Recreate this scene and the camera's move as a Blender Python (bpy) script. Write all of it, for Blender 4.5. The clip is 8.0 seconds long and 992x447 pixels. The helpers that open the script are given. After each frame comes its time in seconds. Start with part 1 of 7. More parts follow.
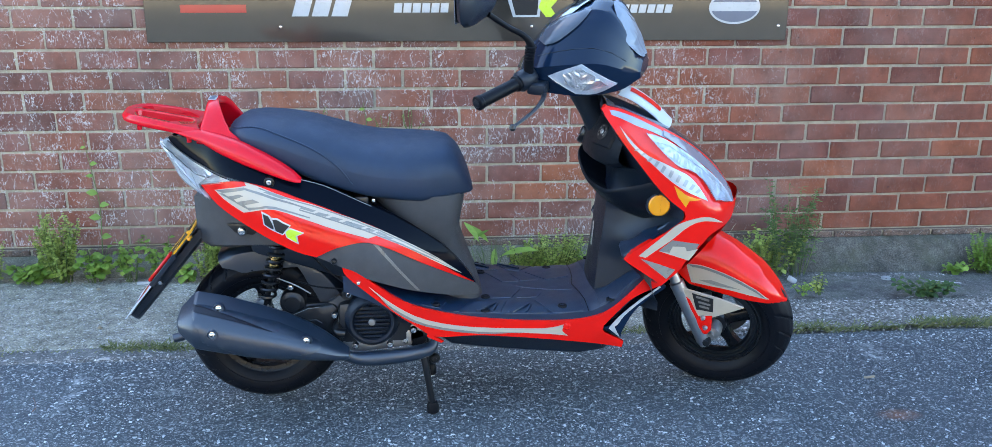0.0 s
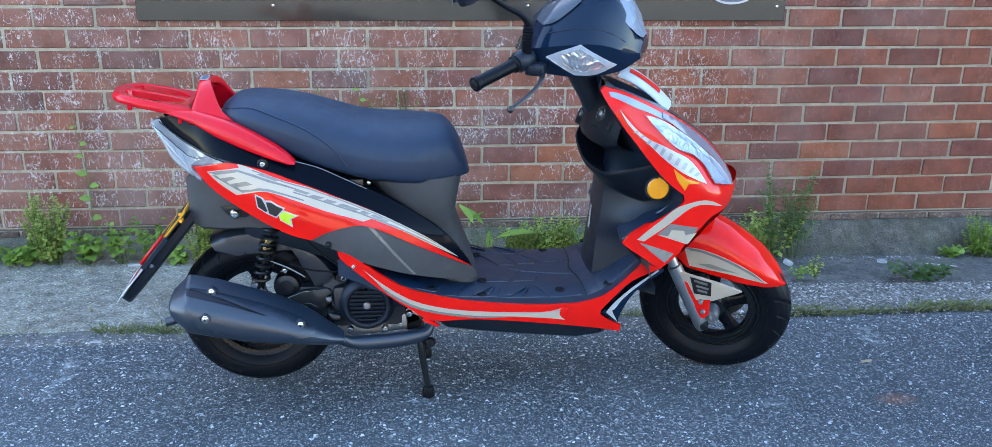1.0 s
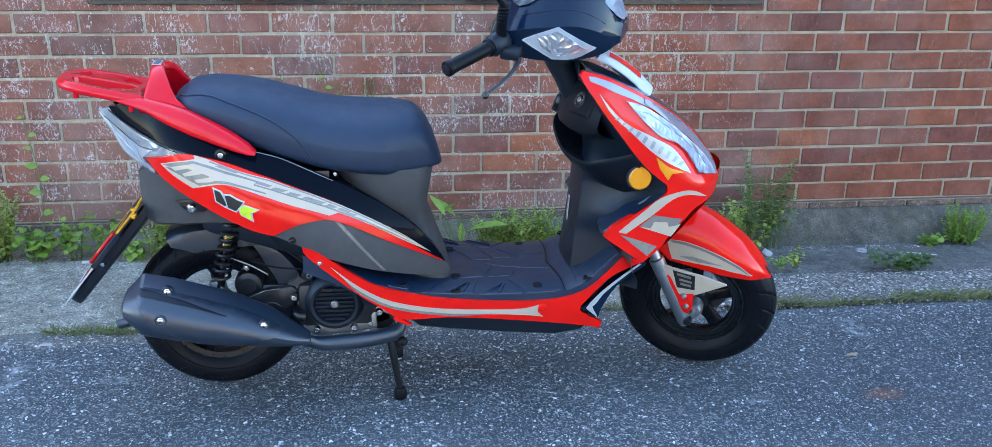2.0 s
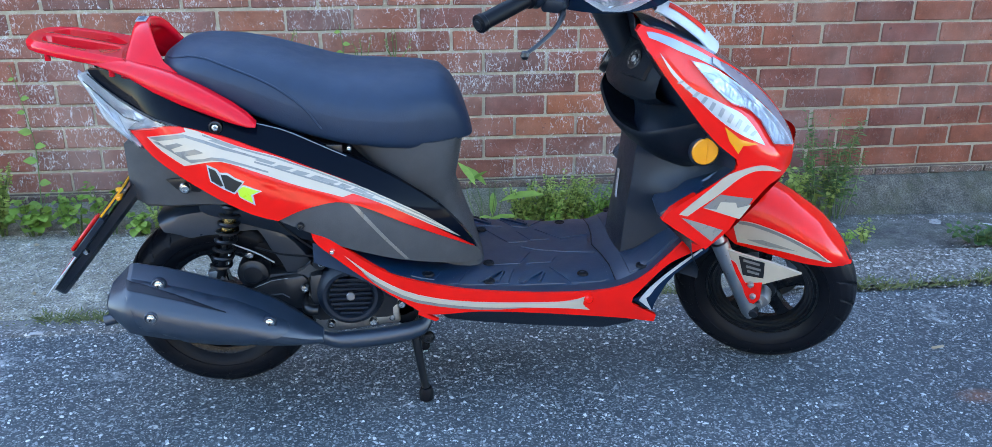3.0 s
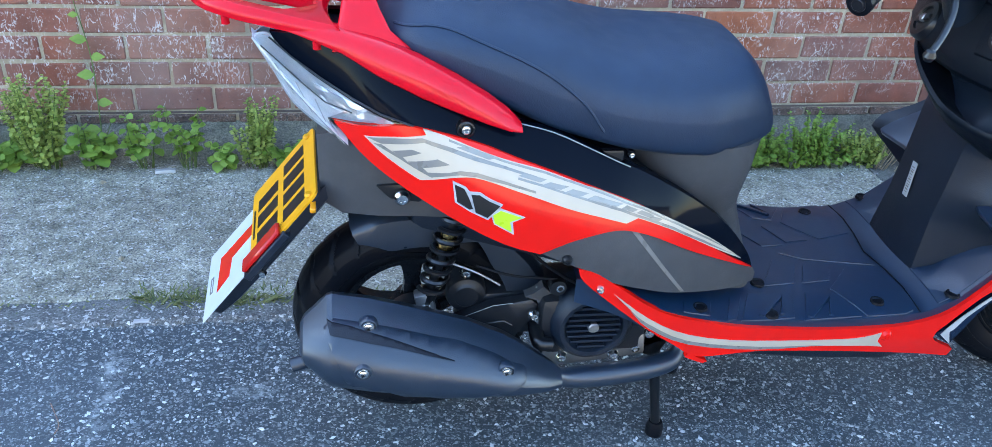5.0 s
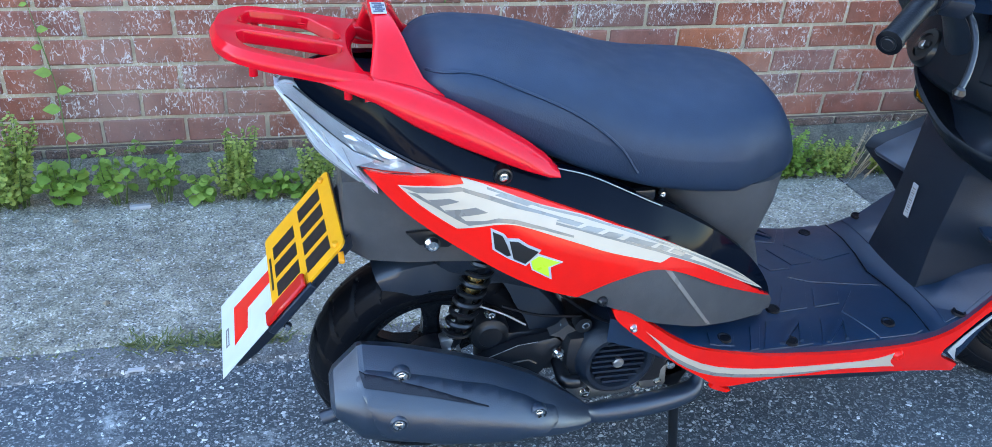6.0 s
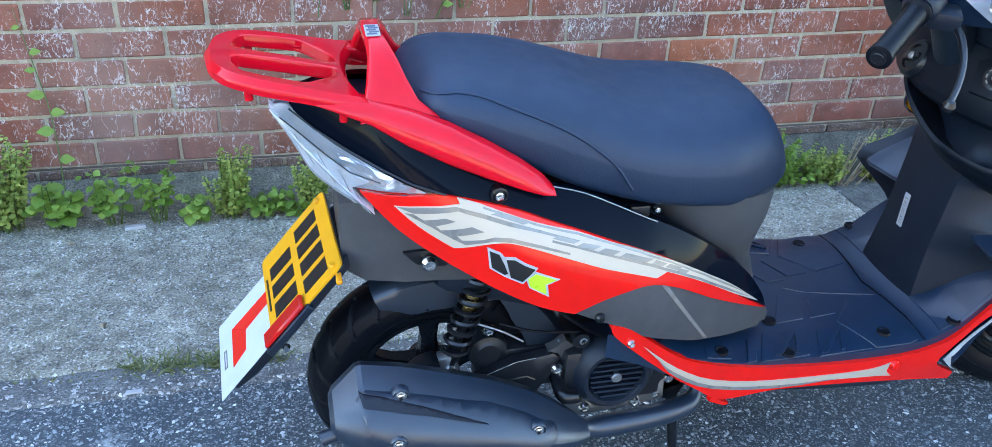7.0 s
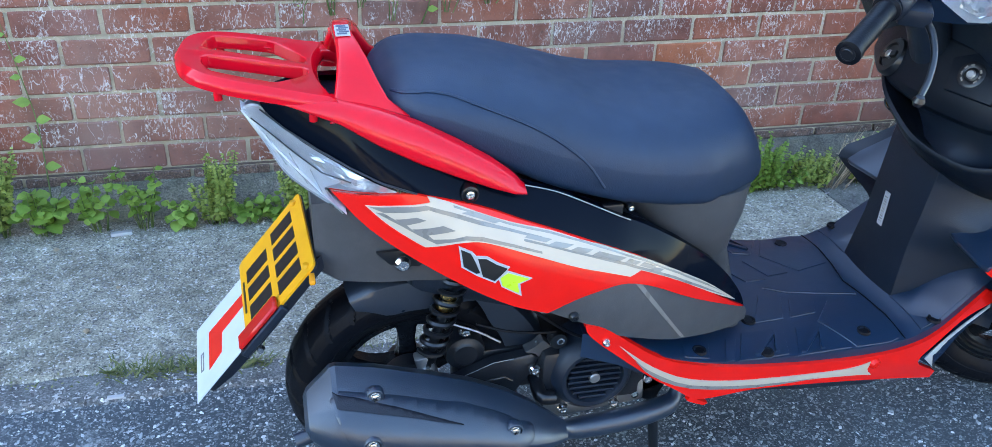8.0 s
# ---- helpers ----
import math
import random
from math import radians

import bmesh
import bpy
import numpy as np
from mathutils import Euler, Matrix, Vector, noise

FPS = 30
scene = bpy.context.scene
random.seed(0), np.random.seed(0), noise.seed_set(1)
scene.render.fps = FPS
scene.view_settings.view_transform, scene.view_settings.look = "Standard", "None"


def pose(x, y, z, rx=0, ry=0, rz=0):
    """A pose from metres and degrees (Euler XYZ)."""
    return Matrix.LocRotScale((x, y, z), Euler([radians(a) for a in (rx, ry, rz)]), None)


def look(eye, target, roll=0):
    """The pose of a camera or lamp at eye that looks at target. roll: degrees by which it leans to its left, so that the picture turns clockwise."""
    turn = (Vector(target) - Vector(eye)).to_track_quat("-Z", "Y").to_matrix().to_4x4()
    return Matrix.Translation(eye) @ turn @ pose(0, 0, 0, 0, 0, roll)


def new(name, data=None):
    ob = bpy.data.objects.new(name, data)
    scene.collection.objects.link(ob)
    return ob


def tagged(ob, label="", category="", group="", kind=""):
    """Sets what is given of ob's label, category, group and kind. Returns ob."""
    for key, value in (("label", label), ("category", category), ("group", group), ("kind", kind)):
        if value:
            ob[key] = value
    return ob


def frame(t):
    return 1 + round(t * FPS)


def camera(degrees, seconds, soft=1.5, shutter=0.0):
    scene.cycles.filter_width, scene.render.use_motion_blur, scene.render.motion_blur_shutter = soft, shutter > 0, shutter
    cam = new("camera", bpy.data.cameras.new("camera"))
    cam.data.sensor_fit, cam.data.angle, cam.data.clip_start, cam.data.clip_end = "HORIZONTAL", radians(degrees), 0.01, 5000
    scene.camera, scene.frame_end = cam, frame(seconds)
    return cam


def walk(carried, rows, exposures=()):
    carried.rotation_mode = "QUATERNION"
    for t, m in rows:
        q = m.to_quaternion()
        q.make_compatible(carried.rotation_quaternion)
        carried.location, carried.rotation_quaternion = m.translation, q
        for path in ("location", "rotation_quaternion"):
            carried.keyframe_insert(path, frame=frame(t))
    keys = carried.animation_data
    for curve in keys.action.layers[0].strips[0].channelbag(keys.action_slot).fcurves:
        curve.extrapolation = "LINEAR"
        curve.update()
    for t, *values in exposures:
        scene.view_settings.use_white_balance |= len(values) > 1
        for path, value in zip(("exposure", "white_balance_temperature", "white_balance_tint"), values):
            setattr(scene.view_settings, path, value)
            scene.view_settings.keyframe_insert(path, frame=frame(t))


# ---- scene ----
cam = camera(57.5, 8.0, 0.55)
PATH = [
    (0, (-0.072, -3.625, 1.277), (0.104, -1.722, 0.689), 0.3),
    (0.5, (-0.076, -3.61, 1.282), (0.109, -1.712, 0.679), 0.5),
    (1, (-0.082, -3.593, 1.275), (0.111, -1.704, 0.645), 0.6),
    (1.5, (-0.09, -3.556, 1.262), (0.136, -1.676, 0.619), 0.8),
    (1.7, (-0.096, -3.533, 1.257), (0.175, -1.659, 0.611), 1.1),
    (2.8, (-0.03, -3.229, 1.202), (0.182, -1.37, 0.493), -0.4),
    (3, (-0.068, -3.162, 1.199), (0.129, -1.318, 0.451), 0.1),
    (3.5, (-0.199, -2.983, 1.229), (0.031, -1.215, 0.322), 0.8),
    (4, (-0.303, -2.829, 1.241), (-0.062, -1.103, 0.26), 1.0),
    (4.5, (-0.418, -2.622, 1.247), (-0.175, -0.922, 0.222), 2.6),
    (5, (-0.584, -2.535, 1.274), (-0.298, -0.861, 0.217), 3.5),
    (5.2, (-0.643, -2.512, 1.288), (-0.291, -0.845, 0.24), 3.2),
    (6.5, (-0.732, -2.454, 1.321), (-0.292, -0.81, 0.271), 4.0),
    (7, (-0.731, -2.457, 1.329), (-0.285, -0.802, 0.299), 3.3),
    (7.5, (-0.722, -2.471, 1.327), (-0.275, -0.81, 0.307), 3.1),
    (8, (-0.689, -2.474, 1.317), (-0.246, -0.807, 0.305), 2.8),
]
walk(cam, [(t, look(eye, target, roll)) for t, eye, target, roll in PATH], [(0, 2.86, 6650, 6), (1.5, 2.83, 6550, 7), (3, 2.86, 6500, 7), (4, 2.92, 6450, 6), (4.5, 2.90, 6550, 6), (5, 3.0, 6500, 7), (6.5, 3.02, 6550, 7), (8, 2.95, 6550, 7)])

# ---- light: open shade, an added unseen block keeps the sun off ----
world = bpy.data.worlds.new("sky")
scene.world = world
world.use_nodes = True
wn = world.node_tree.nodes
sky = wn.new("ShaderNodeTexSky")
sky.sky_type = "NISHITA"
sky.sun_disc = False
sky.sun_elevation = radians(41)
sky.sun_rotation = radians(-52)
sky.dust_density = 0.3
sky.ozone_density = 1.4
world.node_tree.links.new(sky.outputs["Color"], wn["Background"].inputs["Color"])
wn["Background"].inputs["Strength"].default_value = 0.14
sun = new("sun", bpy.data.lights.new("sun", "SUN"))
sun.data.energy = 4.6
sun.data.angle = radians(0.6)
sun.data.color = (1.0, 0.95, 0.87)
sun.matrix_basis = look((-6.5, 5.0, 7.1), (0, 0, 0))


# ---- materials ----
def material(name, colour=(0.5, 0.5, 0.5), rough=0.5, metal=0.0):
    m = bpy.data.materials.new(name)
    m.use_nodes = True
    b = m.node_tree.nodes["Principled BSDF"]
    b.inputs["Base Color"].default_value = (*colour, 1)
    b.inputs["Roughness"].default_value = rough
    b.inputs["Metallic"].default_value = metal
    return m


class Nodes:
    """Short hand for wiring one material's nodes."""

    def __init__(self, m):
        self.tree = m.node_tree
        self.bsdf = m.node_tree.nodes["Principled BSDF"]
        self.place = self.make("ShaderNodeNewGeometry").outputs["Position"]
        self.local = self.make("ShaderNodeTexCoord").outputs["Object"]

    def make(self, kind, **values):
        n = self.tree.nodes.new(kind)
        for key, value in values.items():
            n.inputs[key.replace("_", " ")].default_value = value
        return n

    def link(self, a, b):
        self.tree.links.new(a, b)

    def noise(self, scale, detail=4.0, rough=0.55, at=None, distort=0.0):
        n = self.make("ShaderNodeTexNoise", Scale=scale, Detail=detail, Roughness=rough, Distortion=distort)
        self.link(at or self.place, n.inputs["Vector"])
        return n.outputs["Fac"]

    def stretch(self, scale, at=None):
        n = self.make("ShaderNodeMapping")
        n.inputs["Scale"].default_value = scale
        self.link(at or self.place, n.inputs["Vector"])
        return n.outputs["Vector"]

    def ramp(self, fac, *stops):
        n = self.make("ShaderNodeValToRGB")
        e = n.color_ramp.elements
        while len(e) < len(stops):
            e.new(0.5)
        for k, (at, c) in enumerate(stops):
            e[k].position = at
            e[k].color = (*c, 1) if isinstance(c, tuple) else (c, c, c, 1)
        self.link(fac, n.inputs["Fac"])
        return n.outputs["Color"]

    def mix(self, fac, a, b, how="MIX"):
        n = self.tree.nodes.new("ShaderNodeMixRGB")
        n.blend_type = how
        for k, v in ((0, fac), (1, a), (2, b)):
            if isinstance(v, (int, float)):
                n.inputs[k].default_value = v if k == 0 else (v, v, v, 1)
            elif isinstance(v, tuple):
                n.inputs[k].default_value = (*v, 1)
            else:
                self.link(v, n.inputs[k])
        return n.outputs["Color"]

    def math(self, how, a, b=0.0):
        n = self.tree.nodes.new("ShaderNodeMath")
        n.operation = how
        for k, v in ((0, a), (1, b)):
            if isinstance(v, (int, float)):
                n.inputs[k].default_value = v
            else:
                self.link(v, n.inputs[k])
        return n.outputs[0]

    def axis(self, which):
        n = self.make("ShaderNodeSeparateXYZ")
        self.link(self.place, n.inputs[0])
        return n.outputs[which]

    def colour(self, c):
        self.link(c, self.bsdf.inputs["Base Color"])

    def rough(self, fac, low, high):
        self.link(self.ramp(fac, (0.25, low), (0.75, high)), self.bsdf.inputs["Roughness"])

    def bump(self, height, strength, distance):
        n = self.make("ShaderNodeBump", Strength=strength, Distance=distance)
        self.link(height, n.inputs["Height"])
        self.link(n.outputs["Normal"], self.bsdf.inputs["Normal"])


def lime_marks(n, weight):
    """White scratchy marks of old climber roots and lime on the brickwork, broken into short streaks and dots."""
    at = n.stretch((2.0, 2.0, 0.85))
    broken = n.ramp(n.noise(85, 3, 0.7), (0.40, 0.0), (0.52, 1.0))
    both = None
    for scale, wide, where, low in ((10, 0.0095, 4.3, 0.47), (18, 0.018, 5.0, 0.50), (33, 0.034, 5.6, 0.53)):
        lines = n.math("ABSOLUTE", n.math("SUBTRACT", n.noise(scale, 3, 0.55, at, 0.3), 0.5))
        thin = n.ramp(lines, (0.0, 1.0), (0.5 * wide, 0.8), (wide, 0.0))
        patch = n.ramp(n.noise(where, 5, 0.75), (low, 0.0), (low + 0.08, 1.0))
        mark = n.math("MULTIPLY", n.math("MULTIPLY", thin, patch), broken)
        both = mark if both is None else n.math("MAXIMUM", both, mark)
    specks = n.math("MULTIPLY", n.ramp(n.noise(170, 2, 0.5), (0.66, 0.0), (0.69, 0.7)), n.ramp(n.noise(4.1, 3), (0.45, 0.0), (0.62, 1.0)))
    both = n.math("MAXIMUM", both, specks)
    reach = n.math("ABSOLUTE", n.math("ADD", n.axis("X"), 0.55))
    spread = n.ramp(n.math("DIVIDE", reach, 4.0), (0.36, 1.0), (0.52, 0.12))
    return n.math("MULTIPLY", n.math("MULTIPLY", both, spread), weight)


def darker_end(n, tone, most):
    """Darkens a tone unevenly towards the wall's +x end."""
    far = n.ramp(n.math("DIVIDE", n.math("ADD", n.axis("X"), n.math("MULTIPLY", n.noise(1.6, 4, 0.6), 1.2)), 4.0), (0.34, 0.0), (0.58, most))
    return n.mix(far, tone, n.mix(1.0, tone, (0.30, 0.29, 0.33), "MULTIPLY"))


def brick_material():
    m = material("weathered red brick", rough=0.85)
    n = Nodes(m)
    each = n.make("ShaderNodeObjectInfo").outputs["Random"]
    isle = n.make("ShaderNodeNewGeometry").outputs["Random Per Island"]
    pick = n.math("FRACT", n.math("ADD", each, n.math("MULTIPLY", isle, 0.73)))
    tone = n.ramp(pick, (0.0, (0.188, 0.069, 0.052)), (0.3, (0.273, 0.091, 0.057)), (0.6, (0.330, 0.106, 0.058)), (0.85, (0.250, 0.088, 0.066)), (1.0, (0.395, 0.130, 0.062)))
    cloud = n.ramp(n.noise(9, 6, 0.65), (0.3, 0.62), (0.7, 1.25))
    tone = n.mix(1.0, tone, cloud, "MULTIPLY")
    grain = n.noise(240, 3, 0.7)
    tone = n.mix(0.35, tone, n.ramp(grain, (0.3, 0.35), (0.7, 1.0)), "MULTIPLY")
    tone = n.mix(n.math("MULTIPLY", n.ramp(n.noise(2.3, 4), (0.45, 0.0), (0.7, 1.0)), 0.3), tone, (0.42, 0.33, 0.29))
    tone = n.mix(n.ramp(n.noise(55, 3, 0.6), (0.66, 0.0), (0.72, 0.7)), tone, (0.07, 0.04, 0.04))
    bloom = n.ramp(n.math("DIVIDE", n.math("ABSOLUTE", n.math("ADD", n.axis("X"), 0.9)), 4.0), (0.15, 1.0), (0.5, 0.0))
    bloom = n.math("MULTIPLY", n.math("MULTIPLY", bloom, n.ramp(n.noise(3.1, 6, 0.7), (0.38, 0.1), (0.66, 1.0))), 0.17)
    tone = n.mix(bloom, tone, (0.44, 0.37, 0.31))
    tone = n.mix(lime_marks(n, 0.85), tone, (0.72, 0.69, 0.66))
    n.colour(darker_end(n, tone, 0.26))
    n.rough(grain, 0.72, 0.95)
    n.bsdf.inputs["Specular IOR Level"].default_value = 0.25
    n.bump(n.mix(0.4, grain, n.noise(40, 4, 0.6)), 0.5, 0.004)
    return m


def mortar_material():
    m = material("pale lime mortar", rough=0.95)
    n = Nodes(m)
    tone = n.ramp(n.noise(22, 6, 0.7), (0.3, (0.34, 0.28, 0.19)), (0.7, (0.55, 0.465, 0.33)))
    tone = n.mix(n.ramp(n.noise(3, 4), (0.48, 0.0), (0.72, 0.5)), tone, (0.22, 0.185, 0.15))
    tone = n.mix(lime_marks(n, 0.6), tone, (0.75, 0.74, 0.72))
    n.colour(darker_end(n, tone, 0.30))
    n.bump(n.noise(190, 4, 0.7), 0.7, 0.004)
    return m


def concrete_material(name, dark, light, moss=0.0, specks=0.75, end_dark=0.0):
    m = material(name, rough=0.9)
    n = Nodes(m)
    tone = n.ramp(n.noise(5.0, 6, 0.68), (0.32, dark), (0.68, light))
    fine = n.noise(190, 3, 0.8)
    tone = n.mix(0.85, tone, n.ramp(fine, (0.38, 0.35), (0.62, 1.35)), "MULTIPLY")
    tone = n.mix(n.ramp(n.noise(95, 2, 0.6), (0.60, 0.0), (0.64, specks)), tone, (0.68, 0.67, 0.64))
    tone = n.mix(n.ramp(n.noise(80, 3, 0.65, None, 0.4), (0.60, 0.0), (0.66, 0.8)), tone, (0.06, 0.06, 0.06))
    tone = n.mix(0.62, tone, n.ramp(n.noise(20, 6, 0.78), (0.36, 0.42), (0.64, 1.36)), "MULTIPLY")
    if moss:
        tone = n.mix(n.math("MULTIPLY", n.ramp(n.noise(6, 5, 0.7), (0.48, 0.0), (0.66, 1.0)), moss), tone, (0.11, 0.125, 0.05))
    n.colour(darker_end(n, tone, end_dark) if end_dark else tone)
    n.bump(n.mix(0.5, fine, n.noise(28, 5, 0.7)), 0.9, 0.006)
    return m


def spot(n, x, y, rx, ry, soft=0.5):
    """A soft round mark on the ground, about x and y."""
    far = n.make("ShaderNodeVectorMath")
    far.operation = "SUBTRACT"
    n.link(n.place, far.inputs[0])
    far.inputs[1].default_value = (x, y, 0)
    size = n.make("ShaderNodeVectorMath")
    size.operation = "MULTIPLY"
    n.link(far.outputs[0], size.inputs[0])
    size.inputs[1].default_value = (1 / rx, 1 / ry, 0)
    length = n.make("ShaderNodeVectorMath")
    length.operation = "LENGTH"
    n.link(size.outputs[0], length.inputs[0])
    return n.ramp(length.outputs["Value"], (1 - soft, 1.0), (1.0, 0.0))


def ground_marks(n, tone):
    """A broad darker stretch, chalky smears and one rust stain."""
    dark_stretch = n.math("MULTIPLY", spot(n, 1.9, -1.55, 1.35, 0.95, 0.6), n.ramp(n.noise(5, 5, 0.65), (0.30, 0.75), (0.62, 1.0)))
    tone = n.mix(n.math("MULTIPLY", dark_stretch, 0.75), tone, n.mix(1.0, tone, (0.40, 0.42, 0.46), "MULTIPLY"))
    ragged = n.ramp(n.noise(38, 5, 0.75), (0.44, 0.0), (0.60, 0.75))
    for x, y, rx, ry, k in ((-1.105, -1.03, 0.035, 0.07, 0.9), (-1.10, -1.15, 0.03, 0.12, 0.7), (-0.82, -1.12, 0.06, 0.03, 0.7), (1.42, -1.02, 0.05, 0.10, 0.8), (0.92, -1.42, 0.06, 0.03, 0.6), (-0.35, -1.75, 0.05, 0.12, 0.5)):
        tone = n.mix(n.math("MULTIPLY", n.math("MULTIPLY", spot(n, x, y, rx, ry, 0.8), ragged), k), tone, (0.50, 0.53, 0.53))
    rust = n.math("MULTIPLY", spot(n, 1.292, -1.43, 0.075, 0.04, 0.7), n.ramp(n.noise(30, 4, 0.7), (0.3, 0.2), (0.6, 0.7)))
    return n.mix(rust, tone, (0.20, 0.085, 0.045))


def asphalt_material():
    """Worn dark asphalt between pale chippings."""
    m = material("worn asphalt with pale chippings", rough=0.85)
    n = Nodes(m)
    total = n.ramp(n.noise(2.2, 5, 0.6), (0.3, (0.042, 0.054, 0.062)), (0.7, (0.094, 0.112, 0.124)))
    height = None
    wob = n.make("ShaderNodeTexNoise", Scale=150.0, Detail=2.0)
    n.link(n.place, wob.inputs["Vector"])
    warp = n.make("ShaderNodeVectorMath")
    warp.operation = "MULTIPLY_ADD"
    n.link(wob.outputs["Color"], warp.inputs[0])
    warp.inputs[1].default_value = (0.010, 0.010, 0.0)
    n.link(n.place, warp.inputs[2])
    for scale, keep in ((130, 0.45), (210, 0.40)):
        v = n.make("ShaderNodeTexVoronoi", Scale=scale)
        n.link(n.stretch((1.0, 1.3, 1.0), warp.outputs[0]), v.inputs["Vector"])
        tone = n.make("ShaderNodeSeparateColor")
        n.link(v.outputs["Color"], tone.inputs[0])
        some = n.ramp(tone.outputs[0], (keep, 0.0), (keep + 0.02, 1.0))
        core = n.ramp(v.outputs["Distance"], (0.38, 1.0), (0.42, 0.0))
        wear = n.ramp(n.noise(3.4, 5, 0.7), (0.3, 0.45), (0.65, 1.0))
        mask = n.math("MULTIPLY", n.math("MULTIPLY", some, core), wear)
        stone = n.ramp(tone.outputs[1], (0.0, (0.10, 0.115, 0.13)), (0.6, (0.25, 0.275, 0.29)), (1.0, (0.62, 0.64, 0.63)))
        total = n.mix(mask, total, stone)
        height = mask if height is None else n.math("ADD", height, mask)
    grain = n.noise(420, 2, 0.7)
    total = n.mix(0.6, total, n.ramp(grain, (0.3, 0.35), (0.7, 1.4)), "MULTIPLY")
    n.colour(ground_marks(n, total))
    n.bump(n.math("ADD", height, n.math("MULTIPLY", grain, 0.5)), 0.8, 0.004)
    return m


def chip_material(name, *stops):
    """Broken stone chippings, each of its own tone."""
    m = material(name, rough=0.6)
    n = Nodes(m)
    isle = n.make("ShaderNodeNewGeometry").outputs["Random Per Island"]
    tone = n.mix(0.5, n.ramp(isle, *stops), n.ramp(n.noise(300, 3, 0.7), (0.3, 0.6), (0.7, 1.2)), "MULTIPLY")
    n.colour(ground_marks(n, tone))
    return m


def gloss_paint(name, colour, rough=0.16, coat=1.0):
    m = material(name, colour, rough)
    n = Nodes(m)
    n.bsdf.inputs["Coat Weight"].default_value = coat
    n.bsdf.inputs["Coat Roughness"].default_value = 0.04
    tone = n.mix(0.5, colour, n.ramp(n.noise(14, 4, 0.6), (0.3, 0.86), (0.7, 1.06)), "MULTIPLY")
    n.colour(tone)
    n.rough(n.noise(60, 3), rough, rough + 0.08)
    return m


def grained(name, colour, rough, fine=700.0, depth=0.0009, metal=0.0, dust=0.0):
    m = material(name, colour, rough, metal)
    n = Nodes(m)
    tone = n.mix(0.5, colour, n.ramp(n.noise(11, 5, 0.6), (0.3, 0.75), (0.7, 1.2)), "MULTIPLY")
    if dust:
        tone = n.mix(n.math("MULTIPLY", n.ramp(n.noise(19, 6, 0.75), (0.48, 0.0), (0.75, 1.0)), dust), tone, (0.3, 0.29, 0.27))
    n.colour(tone)
    n.rough(n.noise(26, 4), max(0.03, rough - 0.07), min(1.0, rough + 0.08))
    n.bump(n.noise(fine, 2, 0.6), 0.45, depth)
    return m


def metal_material(name, colour, rough):
    m = material(name, colour, rough, 1.0)
    n = Nodes(m)
    n.rough(n.noise(90, 3), rough * 0.7, rough * 1.4)
    n.colour(n.mix(0.5, colour, n.ramp(n.noise(35, 4), (0.3, 0.75), (0.7, 1.05)), "MULTIPLY"))
    return m


def lens_material(name, colour, rough=0.03):
    m = material(name, colour, rough)
    b = m.node_tree.nodes["Principled BSDF"]
    b.inputs["Transmission Weight"].default_value = 1.0
    b.inputs["IOR"].default_value = 1.45
    return m


BRICK = brick_material()
MORTAR = mortar_material()
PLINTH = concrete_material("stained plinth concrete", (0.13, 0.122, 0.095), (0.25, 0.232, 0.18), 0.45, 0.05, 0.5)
SLAB = concrete_material("rough pale concrete", (0.27, 0.252, 0.195), (0.47, 0.445, 0.355), 0.14)
SMOOTH_SLAB = concrete_material("smooth dark slab concrete", (0.10, 0.102, 0.098), (0.19, 0.19, 0.175), 0.18, 0.12)
EDGING = concrete_material("dark smooth edging concrete", (0.13, 0.135, 0.135), (0.24, 0.24, 0.23), 0.12)
GRAVEL = concrete_material("gravelly broken concrete", (0.10, 0.096, 0.084), (0.22, 0.21, 0.185), 0.1)
CHIPS = chip_material("pale stone chippings", (0.0, (0.085, 0.102, 0.112)), (0.5, (0.18, 0.207, 0.220)), (0.82, (0.38, 0.41, 0.42)), (1.0, (0.82, 0.84, 0.83)))
BROWN_CHIPS = chip_material("grey and buff gravel", (0.0, (0.07, 0.066, 0.06)), (0.45, (0.185, 0.18, 0.168)), (0.85, (0.38, 0.365, 0.335)), (1.0, (0.74, 0.72, 0.68)))
ASPHALT = asphalt_material()
SLATE = grained("black damp course", (0.12, 0.09, 0.075), 0.9, 90, 0.003)
RED = gloss_paint("glossy red plastic", (0.80, 0.009, 0.005), 0.05, 0.0)
RED.node_tree.nodes["Principled BSDF"].inputs["Specular IOR Level"].default_value = 0.35
RED_RACK = gloss_paint("red painted carrier", (0.70, 0.003, 0.015), 0.04, 0.0)
RED_RACK.node_tree.nodes["Principled BSDF"].inputs["Specular IOR Level"].default_value = 0.42
# reflected sky is put in as a blue base, with the gloss turned down
BLACK_GLOSS = gloss_paint("gloss black plastic", (0.005, 0.015, 0.038), 0.03, 0.0)
BLACK_GLOSS.node_tree.nodes["Principled BSDF"].inputs["Specular IOR Level"].default_value = 0.28
PANEL_BLACK = gloss_paint("gloss black body plastic", (0.002, 0.004, 0.009), 0.03, 0.0)
PANEL_BLACK.node_tree.nodes["Principled BSDF"].inputs["Specular IOR Level"].default_value = 0.06
BLACK = grained("matt black plastic", (0.007, 0.013, 0.024), 0.42, dust=0.012)
BLACK.node_tree.nodes["Principled BSDF"].inputs["Specular IOR Level"].default_value = 0.4
GREY = grained("charcoal textured plastic", (0.052, 0.053, 0.057), 0.55, dust=0.06)
# black vinyl; the sky's blue sheen is put into the base colour
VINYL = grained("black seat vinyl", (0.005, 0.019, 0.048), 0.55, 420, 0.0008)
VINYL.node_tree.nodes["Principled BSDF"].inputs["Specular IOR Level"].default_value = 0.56
